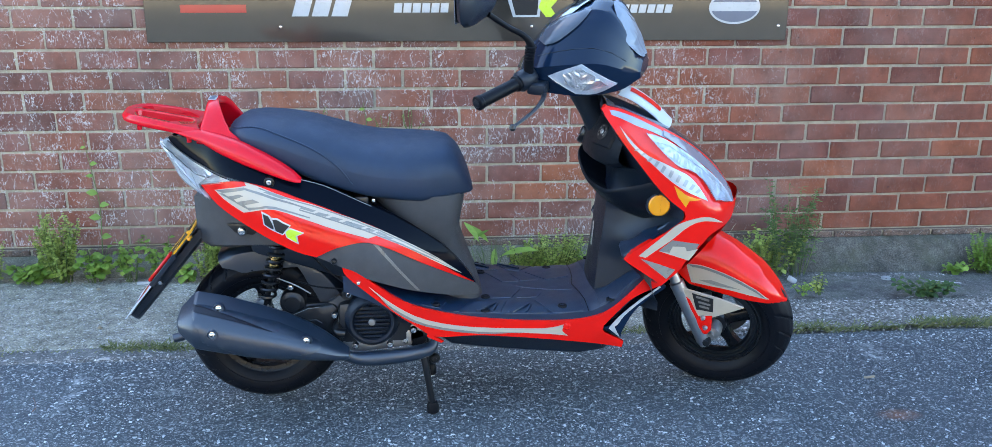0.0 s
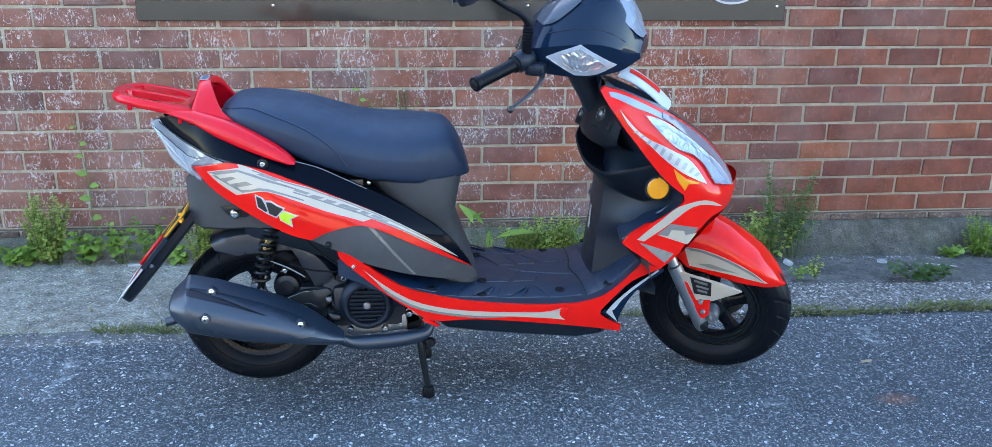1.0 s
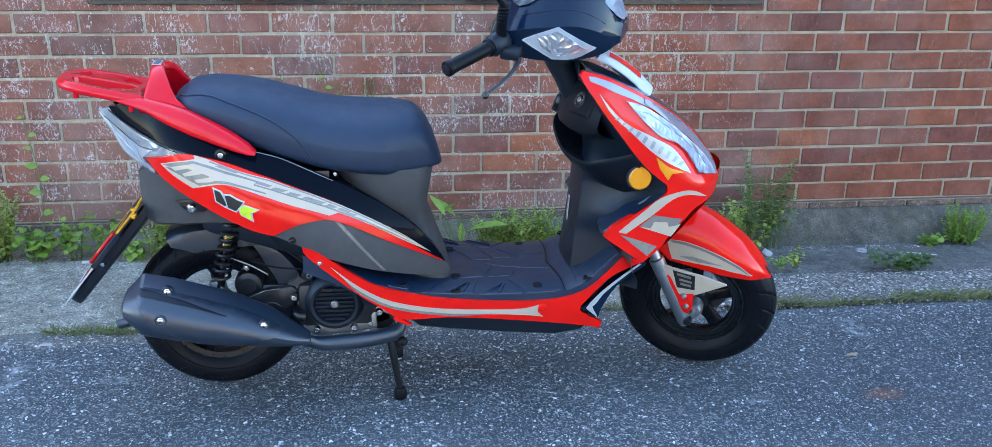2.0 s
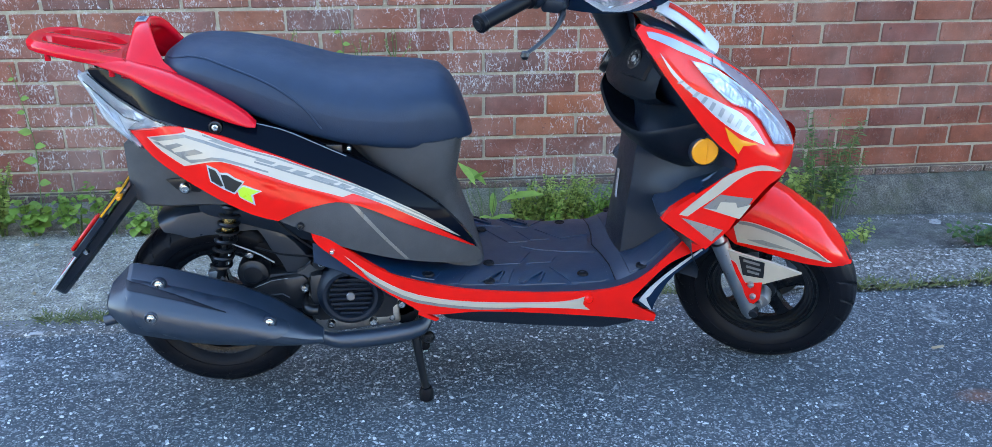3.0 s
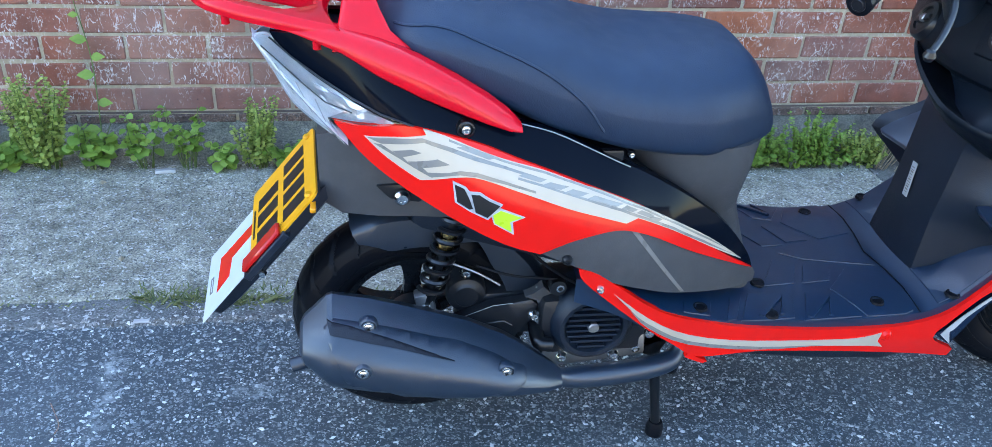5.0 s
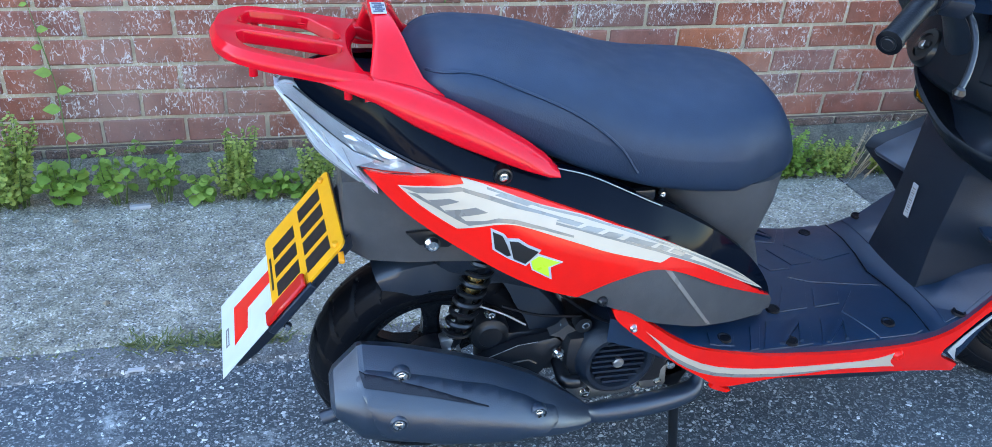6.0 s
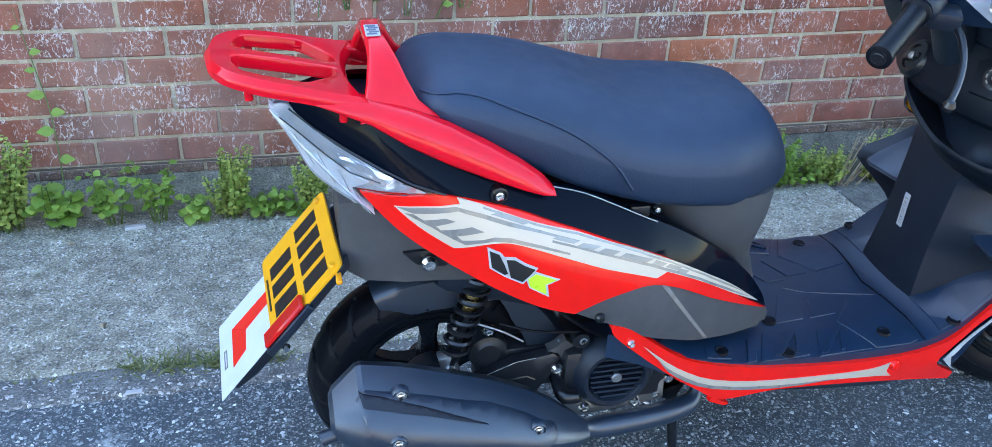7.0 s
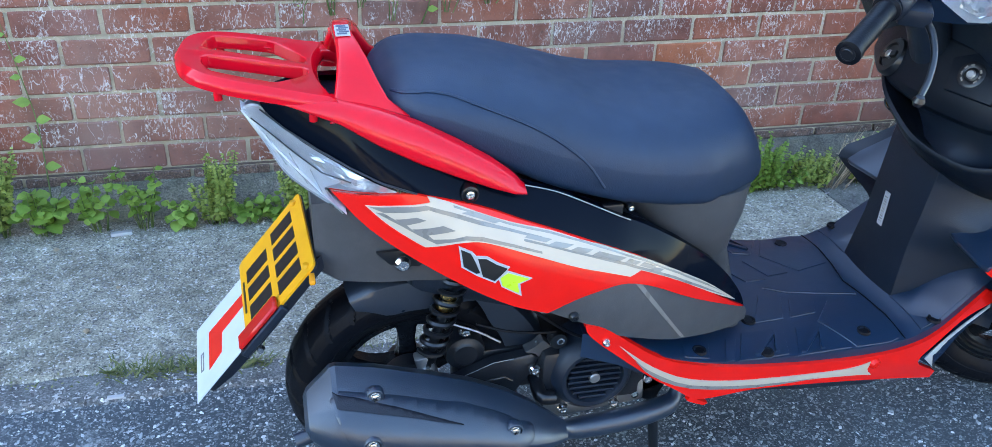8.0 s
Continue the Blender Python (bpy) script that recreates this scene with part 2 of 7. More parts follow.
RUBBER = grained("black rubber", (0.005, 0.006, 0.009), 0.42, 300, 0.001, dust=0.006)
RUBBER.node_tree.nodes["Principled BSDF"].inputs["Specular IOR Level"].default_value = 0.14
# base tinted blue in place of the sky that black rubber would reflect
MAT = grained("black rubber floor mat", (0.002, 0.017, 0.046), 0.38, 260, 0.0006)
MAT.node_tree.nodes["Principled BSDF"].inputs["Specular IOR Level"].default_value = 0.8
# blue of the sky's reflection mixed into the black coating's colour
EXHAUST = grained("satin black exhaust coating", (0.009, 0.020, 0.038), 0.38, 500, 0.0005)
EXHAUST.node_tree.nodes["Principled BSDF"].inputs["Specular IOR Level"].default_value = 1.0
CASTING = grained("satin black casting paint", (0.013, 0.015, 0.019), 0.36, 300, 0.0008, dust=0.03)
GUARD_BLACK = grained("satin black mudguard plastic", (0.016, 0.025, 0.040), 0.33, 300, 0.0006)
GUARD_BLACK.node_tree.nodes["Principled BSDF"].inputs["Specular IOR Level"].default_value = 0.85
# blue base colour carries the skylight on the guards' upward faces
KNEE_BLACK = grained("black guard plastic with sky tint", (0.006, 0.020, 0.045), 0.34, 300, 0.0005)
KNEE_BLACK.node_tree.nodes["Principled BSDF"].inputs["Specular IOR Level"].default_value = 0.95
DASH_BLACK = grained("dull black dash plastic", (0.004, 0.007, 0.012), 0.40, 600, 0.0007)
DASH_BLACK.node_tree.nodes["Principled BSDF"].inputs["Specular IOR Level"].default_value = 0.2
FRAME_BLACK = gloss_paint("black enamel", (0.006, 0.007, 0.009), 0.28, 0.15)
RIM_BLACK = gloss_paint("black wheel enamel", (0.004, 0.005, 0.007), 0.22, 0.0)
RIM_BLACK.node_tree.nodes["Principled BSDF"].inputs["Specular IOR Level"].default_value = 0.22
ALLOY = metal_material("cast alloy", (0.42, 0.42, 0.42), 0.5)
SILVER = metal_material("silver painted fork", (0.55, 0.55, 0.55), 0.34)
CHROME = metal_material("bright zinc bolt", (0.78, 0.77, 0.74), 0.18)
BRASS = metal_material("brass spring tint", (0.62, 0.42, 0.16), 0.25)
LAMP_SILVER = metal_material("silvered lamp bowl", (0.52, 0.57, 0.64), 0.10)
LAMP_SILVER.node_tree.nodes["Principled BSDF"].inputs["Metallic"].default_value = 0.35
SIGNAL_BOWL = metal_material("silvered signal bowl", (0.82, 0.88, 0.95), 0.10)
SIGNAL_BOWL.node_tree.nodes["Principled BSDF"].inputs["Metallic"].default_value = 0.3
MIRROR = metal_material("bright reflector", (0.9, 0.9, 0.9), 0.06)
DECAL_PALE = gloss_paint("pale warm-silver decal", (0.47, 0.405, 0.315), 0.3, 0.1)
DECAL_CREAM = gloss_paint("pale cream decal", (0.54, 0.455, 0.35), 0.3, 0.1)
DECAL_GREY = gloss_paint("grey decal", (0.20, 0.185, 0.165), 0.25)
DECAL_LIGHT = gloss_paint("light grey decal", (0.24, 0.222, 0.19), 0.25)
TAIL_GLASS = metal_material("clear ribbed lamp plastic", (0.80, 0.83, 0.86), 0.08)
TAIL_GLASS.node_tree.nodes["Principled BSDF"].inputs["Metallic"].default_value = 0.25
TAIL_SILVER = metal_material("bright tail lamp bowl", (0.86, 0.88, 0.90), 0.12)
TAIL_SILVER.node_tree.nodes["Principled BSDF"].inputs["Metallic"].default_value = 0.6
DECAL_WHITE = gloss_paint("white decal", (0.46, 0.47, 0.48), 0.25)
DECAL_SILVER = gloss_paint("blue-silver decal", (0.28, 0.33, 0.40), 0.2)
LENS_EDGE = gloss_paint("smoky clear plastic", (0.22, 0.20, 0.24), 0.06)
FRONT_GLASS = gloss_paint("grey clear lamp plastic", (0.20, 0.24, 0.30), 0.10, 0.0)
DECAL_BLACK = gloss_paint("black decal", (0.005, 0.005, 0.006), 0.45, 0.0)
DECAL_BAR = gloss_paint("pale grey decal bar", (0.27, 0.285, 0.30), 0.25)
DECAL_GREEN = gloss_paint("lime green decal", (0.52, 0.72, 0.02), 0.25)
AMBER = gloss_paint("amber reflector", (0.85, 0.33, 0.005), 0.12)
RED_LENS = gloss_paint("red reflector", (0.80, 0.016, 0.010), 0.08, 0.0)
REFLECTOR_RED = gloss_paint("dark red reflector plastic", (0.50, 0.008, 0.006), 0.05, 0.0)
YELLOW = gloss_paint("yellow plate", (0.80, 0.37, 0.004), 0.35, 0.0)
WHITE_SHEET = gloss_paint("white plastic sheet", (0.56, 0.60, 0.64), 0.35, 0.2)
CLEAR = lens_material("clear lens plastic", (0.97, 0.98, 1.0))


# ---- building blocks ----
def finish(bm, smooth=True):
    bmesh.ops.recalc_face_normals(bm, faces=bm.faces)
    for f in bm.faces:
        f.smooth = smooth


def part(name, bm, mat, parent, label="", smooth=True, sharp=38):
    finish(bm, smooth)
    me = bpy.data.meshes.new(name)
    bm.to_mesh(me)
    bm.free()
    me.materials.append(mat)
    if smooth:
        me.set_sharp_from_angle(angle=radians(sharp))
    ob = new(name, me)
    ob.parent = parent
    if label:
        tagged(ob, label)
    return ob


def curve(pts, n):
    """A smooth line through pts: n even steps of a Catmull-Rom spline."""
    p = [Vector(q) for q in pts]
    p = [2 * p[0] - p[1], *p, 2 * p[-1] - p[-2]]
    out = []
    for k in range(n + 1):
        u = min(k / n * (len(p) - 3), len(p) - 3 - 1e-6)
        i, f = int(u), u - int(u)
        a, b, c, d = p[i : i + 4]
        out.append(0.5 * (2 * b + (c - a) * f + (2 * a - 5 * b + 4 * c - d) * f * f + (3 * b - a - 3 * c + d) * f**3))
    return out


def table(*rows):
    xs, ys = [r[0] for r in rows], [r[1] for r in rows]
    return lambda x: float(np.interp(x, xs, ys))


def loft(rings, caps=True, closed=True):
    bm = bmesh.new()
    rows = [[bm.verts.new(p) for p in r] for r in rings]
    n = len(rows[0])
    for a, b in zip(rows, rows[1:]):
        for k in range(n if closed else n - 1):
            bm.faces.new((a[k], a[(k + 1) % n], b[(k + 1) % n], b[k]))
    if caps and closed:
        bm.faces.new(rows[0])
        bm.faces.new(rows[-1])
    return bm


def tube(path, radius, sides=10, steps=0, flat=1.0):
    """A round bar along path; radius: a number or one for each point of path."""
    radii = list(radius) if isinstance(radius, (tuple, list)) else [radius] * len(path)
    if steps:
        path = curve4(path, radii, steps)
        radii = [p[3] for p in path]
    pts = [Vector(p[:3]) for p in path]
    rings, up = [], None
    for k, p in enumerate(pts):
        d = (pts[min(k + 1, len(pts) - 1)] - pts[max(k - 1, 0)]).normalized()
        if up is None:
            up = Vector((0, 0, 1)) if abs(d.z) < 0.9 else Vector((1, 0, 0))
        side = d.cross(up).normalized()
        up = side.cross(d).normalized()
        rings.append([p + radii[k] * (math.cos(a) * side + flat * math.sin(a) * up) for a in (2 * math.pi * i / sides for i in range(sides))])
    return loft(rings)


def curve4(path, radii, steps):
    xyz = curve(path, steps)
    out = []
    for k, p in enumerate(xyz):
        u = k / steps * (len(path) - 1)
        out.append((*p, float(np.interp(u, range(len(path)), radii))))
    return out


def lathe(profile, centre, axis="Y", sides=32, open_ends=False):
    """A turned shape: profile of (radius, distance along the axis)."""
    rings = []
    for r, h in profile:
        ring = []
        for i in range(sides):
            a = 2 * math.pi * i / sides
            c, s = r * math.cos(a), r * math.sin(a)
            ring.append(Vector(centre) + Vector({"Y": (c, h, s), "Z": (c, s, h), "X": (h, c, s)}[axis]))
        rings.append(ring)
    return loft(rings, caps=not open_ends)


def box(centre, size, bevel=0.0, turn=None, segments=2):
    bm = bmesh.new()
    bmesh.ops.create_cube(bm, size=1.0)
    bmesh.ops.scale(bm, vec=size, verts=bm.verts)
    if bevel:
        bmesh.ops.bevel(bm, geom=bm.edges[:], offset=bevel, segments=segments, affect="EDGES", profile=0.5)
    if turn is not None:
        bmesh.ops.transform(bm, matrix=turn.to_4x4(), verts=bm.verts)
    bmesh.ops.translate(bm, vec=centre, verts=bm.verts)
    return bm


def joined(*bms):
    out = bms[0]
    for b in bms[1:]:
        me = bpy.data.meshes.new("joint")
        b.to_mesh(me)
        b.free()
        out.from_mesh(me)
        bpy.data.meshes.remove(me)
    return out


def sheet(outline, skin, proud=0.0, thick=0.006, cell=0.02, edge=0.003, side=-1):
    """A moulded panel: an outline in x and z, laid on the side surface skin(x, z), with rounded rim and thickness. side -1 is the scooter's right."""
    bm = bmesh.new()
    bm.faces.new([bm.verts.new((p[0], 0, p[1])) for p in outline])
    xs, zs = [p[0] for p in outline], [p[1] for p in outline]
    for axis, lo, hi in (((1, 0, 0), min(xs), max(xs)), ((0, 0, 1), min(zs), max(zs))):
        k = math.floor(lo / cell) + 1
        while k * cell < hi:
            bmesh.ops.bisect_plane(bm, geom=bm.verts[:] + bm.edges[:] + bm.faces[:], plane_co=Vector(axis) * (k * cell), plane_no=axis, dist=1e-5)
            k += 1
    rim = set()
    if edge:
        bmesh.ops.inset_region(bm, faces=bm.faces[:], thickness=edge, use_even_offset=False)
        rim = {v for e in bm.edges if e.is_boundary for v in e.verts}
    for v in bm.verts:
        s = skin(v.co.x, v.co.z) + proud - (edge * 0.9 if v in rim else 0)
        v.co.y = side * s
    bound = [e for e in bm.edges if e.is_boundary]
    made = bmesh.ops.extrude_edge_only(bm, edges=bound)["geom"]
    bmesh.ops.translate(bm, vec=(0, -side * thick, 0), verts=[g for g in made if isinstance(g, bmesh.types.BMVert)])
    return bm


def facets(outline, skin, proud, side, cell=0.011, deep=0.006, seed=1, thick=0.003):
    """A sheet broken up into small tilted facets, as inside a lamp."""
    r = random.Random(seed)
    bm = sheet(outline, skin, proud, thick, cell, 0, side)
    for v in bm.verts:
        v.co.y += r.uniform(-deep, deep) * 0.5
    return bm


def smooth_outline(*runs):
    """An outline of several smooth runs, with corners where they meet."""
    out = []
    for pts in runs:
        if len(pts) == 2:
            seg = [Vector(pts[0]), Vector(pts[1])]
        else:
            seg = curve(pts, 3 * (len(pts) - 1))
        out += seg[:-1]
    return [(p[0], p[1]) for p in out]


# ---- the place: wall, plinth, concrete strip, asphalt ----
DAMP = 0.0945  # height of the damp course over the asphalt
COURSE, PITCH = 0.079, 0.225


def dip(x, y):
    """The concrete strip falls a little towards the wall, more to the one end."""
    k = min(1.0, max(0.0, (y + 0.85) / 0.71))
    return -min(0.075, max(0.0, 0.03 + 0.02 * x)) * k


wall = new("wall", None)
tagged(wall, "weathered red brick wall in stretcher bond with pale mortar", "wall", kind="structure")
wall_core = box((0, 0.117, 0.80), (18.0, 0.224, 1.80))
part("mortar", wall_core, MORTAR, wall, "pale recessed mortar joints", smooth=False)
part("damp_course", box((0, 0.066, DAMP - 0.003), (14.0, 0.124, 0.008), 0.002), SLATE, wall, "black damp-proof course line", smooth=False)
part("coping", box((0, 0.11, 1.735), (18.0, 0.32, 0.07), 0.012), SLAB, wall, "concrete coping on the wall", smooth=False)

# low strip of cut brick under the damp course
strip_bm = bmesh.new()
for k in range(-20, 21):
    w = PITCH - 0.011
    strip_bm = joined(strip_bm, box((k * PITCH + 0.06, 0.045, 0.074), (w, 0.1, 0.024), 0.002, segments=1))
BASE_COURSE = concrete_material("dirty cut brick", (0.12, 0.075, 0.06), (0.25, 0.16, 0.12), 0.1, 0.2)
tagged(part("cut_brick_course", strip_bm, BASE_COURSE, wall, smooth=False), kind="stuff")

plinth = new("plinth", None)
tagged(plinth, "stained grey concrete plinth along the foot of the wall", "plinth", kind="structure")
rings = []
for k in range(141):
    x = -7 + k * 0.1
    f = dip(x, -0.14)
    w = noise.noise((x * 1.7, 0.3, 0)) * 0.010
    rings.append([(x, 0.01, -0.2), (x, -0.145 + w, -0.2), (x, -0.142 + w, f - 0.01), (x, -0.118 + w, f + 0.018 + 0.4 * w), (x, -0.040 + 0.5 * w, 0.048), (x, -0.012, 0.060 + 0.3 * w), (x, 0.01, 0.063)])
part("plinth_body", loft(rings), PLINTH, plinth, smooth=True)

# rough concrete strip and asphalt
def ground_sheet(x0, x1, y0, y1, nx, ny, height):
    bm = bmesh.new()
    rows = [[bm.verts.new((x0 + (x1 - x0) * i / nx, y0 + (y1 - y0) * j / ny, 0)) for i in range(nx + 1)] for j in range(ny + 1)]
    for v in bm.verts:
        v.co.z = height(v.co.x, v.co.y)
    for a, b in zip(rows, rows[1:]):
        for i in range(nx):
            bm.faces.new((a[i], a[i + 1], b[i + 1], b[i]))
    return bm


def edge_line(x):
    """Ragged front edge of the concrete strip."""
    return -0.80 - 0.02 * noise.noise((x * 2.1, 5, 0)) - 0.012 * noise.noise((x * 9, 2, 0))


def strip_height(x, y):
    over = edge_line(x) - y
    drop = 0.03 * min(1.0, max(0.0, over / 0.035))
    return dip(x, y) + 0.010 - drop + 0.0025 * noise.noise((x * 6, y * 6, 0)) + 0.0012 * noise.noise((x * 31, y * 31, 0))


pavement = new("pavement", None)
tagged(pavement, "rough pale concrete strip with a broken weedy edge", "pavement", kind="structure")
part("slab", ground_sheet(-7, 1.0, -0.87, -0.13, 320, 60, strip_height), SLAB, pavement)
part("slab", ground_sheet(1.004, 7, -0.87, -0.13, 240, 60, strip_height), SMOOTH_SLAB, pavement)
# a dirt-filled crack across the slab
line = [Vector((0.440, -0.17, 0)), Vector((0.300, -0.66, 0))]
verts = []
for k in range(41):
    p = line[0].lerp(line[-1], k / 40)
    x = p.x + 0.010 * noise.noise((p.y * 22, 3.3, 0)) + 0.004 * noise.noise((p.y * 80, 9.1, 0))
    w = 0.0022 + 0.0014 * noise.noise((p.y * 45, 1.7, 0))
    verts += [(x - w, p.y, strip_height(x, p.y) + 0.0014), (x + w, p.y, strip_height(x, p.y) + 0.0014)]
crack = bmesh.new()
made = [crack.verts.new(v) for v in verts]
for k in range(0, len(made) - 2, 2):
    crack.faces.new((made[k], made[k + 1], made[k + 3], made[k + 2]))
part("crack", crack, SLATE, pavement, "dark dirt-filled crack", smooth=False)
# darker edging along the slab's front, and the broken gravelly stretch beside it
def edging_height(x, y):
    front = min(1.0, max(0.0, (y + 0.915 - 0.012 * noise.noise((x * 5, 1, 0))) / 0.03))
    return -0.012 + 0.017 * front + 0.0018 * noise.noise((x * 14, y * 14, 0))


part("edging", ground_sheet(-7, 1.0, -0.93, -0.795, 480, 14, edging_height), EDGING, pavement, "dark worn concrete edging")


def gravel_height(x, y):
    inside = y < -0.545 + 0.016 * noise.noise((x * 4, 3, 0)) + 0.008 * noise.noise((x * 15, 7, 0)) and x > 0.95 + 0.05 * noise.noise((1, y * 9, 0))
    return strip_height(x, max(y, edge_line(x))) + (0.004 if inside else -0.008) + 0.0025 * noise.noise((x * 45, y * 45, 0))


part("gravel_bed", ground_sheet(0.9, 7, -0.835, -0.51, 420, 26, gravel_height), GRAVEL, pavement, "broken gravelly concrete")


def road_height(x, y):
    k = min(1.0, max(0.0, (-0.76 - y) / 0.1))
    rough = 0.0016 * noise.noise((x * 9, y * 9, 0)) + 0.0008 * noise.noise((x * 40, y * 40, 0))
    return -0.095 + (0.095 + rough) * k if y > -0.9 else rough


ground = new("ground", None)
tagged(ground, "worn dark asphalt with pale chippings", "asphalt ground", kind="structure")
near_bm = ground_sheet(-3.2, 3.2, -3.4, -0.74, 320, 132, road_height)
part("asphalt", near_bm, ASPHALT, ground)
far_bm = bmesh.new()
for x0, x1, y0, y1, z in ((-400, 400, -400, -3.4, 0), (-400, -3.2, -3.4, -0.85, 0), (3.2, 400, -3.4, -0.85, 0), (-400, -3.2, -0.85, 400, -0.095), (3.2, 400, -0.85, 400, -0.095), (-3.2, 3.2, -0.74, 400, -0.095)):
    far_bm.faces.new([far_bm.verts.new(p) for p in ((x0, y0, z), (x1, y0, z), (x1, y1, z), (x0, y1, z))])
part("far_asphalt", far_bm, ASPHALT, ground, smooth=False)

# sign board on the wall: only its lower part comes into view
sign = tagged(new("sign_board", None), "glossy dark metal sign board screwed to the brick wall", "sign")
SIGN_FACE = gloss_paint("dark bronze gloss sheet", (0.035, 0.031, 0.026), 0.1, 0.8)
part("panel", box((0.18, -0.010, 1.235), (2.52, 0.006, 0.64), 0.0015, segments=1), SIGN_FACE, sign, smooth=False)
for x in (-1.0, -0.3, 0.5, 1.36):
    part("batten", box((x, -0.0035, 1.235), (0.03, 0.007, 0.6)), ALLOY, sign, smooth=False)
for x in (-0.575, 0.40, 1.405):
    part("screw", lathe([(0.0, -0.0165), (0.005, -0.016), (0.007, -0.0135), (0.007, -0.0125)], (x, 0, 0.972), "Y", 12), CHROME, sign)


def flat_shape(pts, y, thick=0.0012):
    bm = bmesh.new()
    f = bm.faces.new([bm.verts.new((p[0], y, p[1])) for p in pts])
    g = bmesh.ops.extrude_face_region(bm, geom=[f])["geom"]
    bmesh.ops.translate(bm, vec=(0, thick, 0), verts=[v for v in g if isinstance(v, bmesh.types.BMVert)])
    return bm


def slanted(x0, x1, z0, z1, lean=0.02):
    return [(x0, z0), (x1, z0), (x1 + lean, z1), (x0 + lean, z1)]


FACE = -0.0145
SIGN_RED = gloss_paint("red sign print", (0.45, 0.02, 0.015), 0.3)
part("emblem", flat_shape(slanted(-0.946, -0.70, 1.026, 1.056, 0.0), FACE), SIGN_RED, sign, "plain red bar")
for x in (-0.53, -0.455, -0.38):
    part("emblem", flat_shape(slanted(x, x + 0.062, 1.012, 1.075), FACE), DECAL_WHITE, sign, "white slanted block")
for x in (-0.14, -0.104, -0.068, -0.032, 0.004, 0.04):
    part("emblem", flat_shape(slanted(x, x + 0.03, 1.026, 1.062, 0.004), FACE), DECAL_WHITE, sign, "white slanted block")
part("emblem", flat_shape([(0.30, 1.085), (0.325, 1.008), (0.43, 1.008), (0.44, 1.085)], FACE), DECAL_WHITE, sign, "white block")
part("emblem", flat_shape([(0.315, 1.085), (0.335, 1.016), (0.42, 1.016), (0.425, 1.085)], FACE - 0.0006), DECAL_BLACK, sign, "black block")
part("emblem", flat_shape([(0.44, 1.085), (0.425, 1.045), (0.455, 1.008), (0.50, 1.008), (0.475, 1.045), (0.51, 1.085)], FACE - 0.0006), DECAL_GREEN, sign, "lime green chevron")
for x in (0.72, 0.755, 0.79, 0.825, 0.86, 0.895, 0.93):
    part("emblem", flat_shape(slanted(x, x + 0.028, 1.024, 1.056, 0.006), FACE), DECAL_WHITE, sign, "white slanted block")
oval = [(1.217 + 0.105 * math.cos(a), 1.045 + 0.066 * math.sin(a)) for a in (2 * math.pi * k / 40 for k in range(40))]
oval_in = [(1.217 + 0.097 * math.cos(a), 1.045 + 0.058 * math.sin(a)) for a in (2 * math.pi * k / 40 for k in range(40))]
SIGN_BLUE = gloss_paint("grey-blue sign print", (0.10, 0.12, 0.17), 0.3)
part("emblem", flat_shape(oval, FACE), DECAL_WHITE, sign, "white oval rim")
part("emblem", flat_shape(oval_in, FACE - 0.0006), SIGN_BLUE, sign, "grey-blue oval")
part("emblem", flat_shape(slanted(1.118, 1.312, 1.03, 1.065, 0.004), FACE - 0.0012), DECAL_WHITE, sign, "white bar across the oval")

# behind the camera: an unseen building added for warm bounce light and reflections
yard = tagged(new("bounce_building", None), "long unseen cream building added across the yard for warm bounce light", "building")
FAR_RENDER = concrete_material("far cream render", (0.52, 0.42, 0.28), (0.70, 0.58, 0.42))
far_wall = part("wall", box((0, -19, 2.0), (60, 6, 4.2)), FAR_RENDER, yard, smooth=False)
part("roof", box((0, -19, 4.2), (61, 7, 0.3), 0.05), SLATE, yard, smooth=False)
for k in range(8):
    part("window", box((-22 + 6.4 * k, -15.98, 2.1), (1.3, 0.08, 1.1), 0.02), BLACK_GLOSS, far_wall, smooth=False)
# unseen block, placed only so that its shadow covers the yard
block = tagged(new("shade_block", None), "unseen tall brick block added behind the wall to keep the sun off", "building")
block.matrix_basis = pose(-9.8, 7.5, 0, 0, 0, -37.6)
FAR_BRICK = concrete_material("far red brick", (0.16, 0.08, 0.06), (0.26, 0.12, 0.09))
part("wall", box((0, 0, 5.9), (5, 12.0, 12.2)), FAR_BRICK, block, smooth=False)
part("roof", box((0, 0, 12.0), (5.5, 12.5, 0.3), 0.05), SLATE, block, smooth=False)


# ---- the scooter, in its own frame: x forward, y 0 its middle, -y its right side ----
scooter = new("scooter", None)
scooter.matrix_basis = pose(0, -1.185, 0)
tagged(scooter, "red and black motor scooter parked on its centre stand", "scooter")

body_width = table((-0.76, 0.005), (-0.74, 0.018), (-0.70, 0.045), (-0.632, 0.098), (-0.58, 0.154), (-0.54, 0.182), (-0.5, 0.204), (-0.45, 0.219), (-0.4, 0.233), (-0.36, 0.240), (-0.3, 0.245), (-0.2, 0.243), (-0.1, 0.217), (0.0, 0.170), (0.07, 0.132), (0.1, 0.11))
body_ridge = table((-0.75, 0.80), (-0.6, 0.69), (-0.4, 0.57), (-0.2, 0.50), (0.1, 0.40))
apron_width = table((0.4, 0.262), (0.46, 0.258), (0.52, 0.234), (0.574, 0.227), (0.65, 0.225), (0.70, 0.215), (0.74, 0.195), (0.80, 0.120), (0.85, 0.06), (0.87, 0.0))
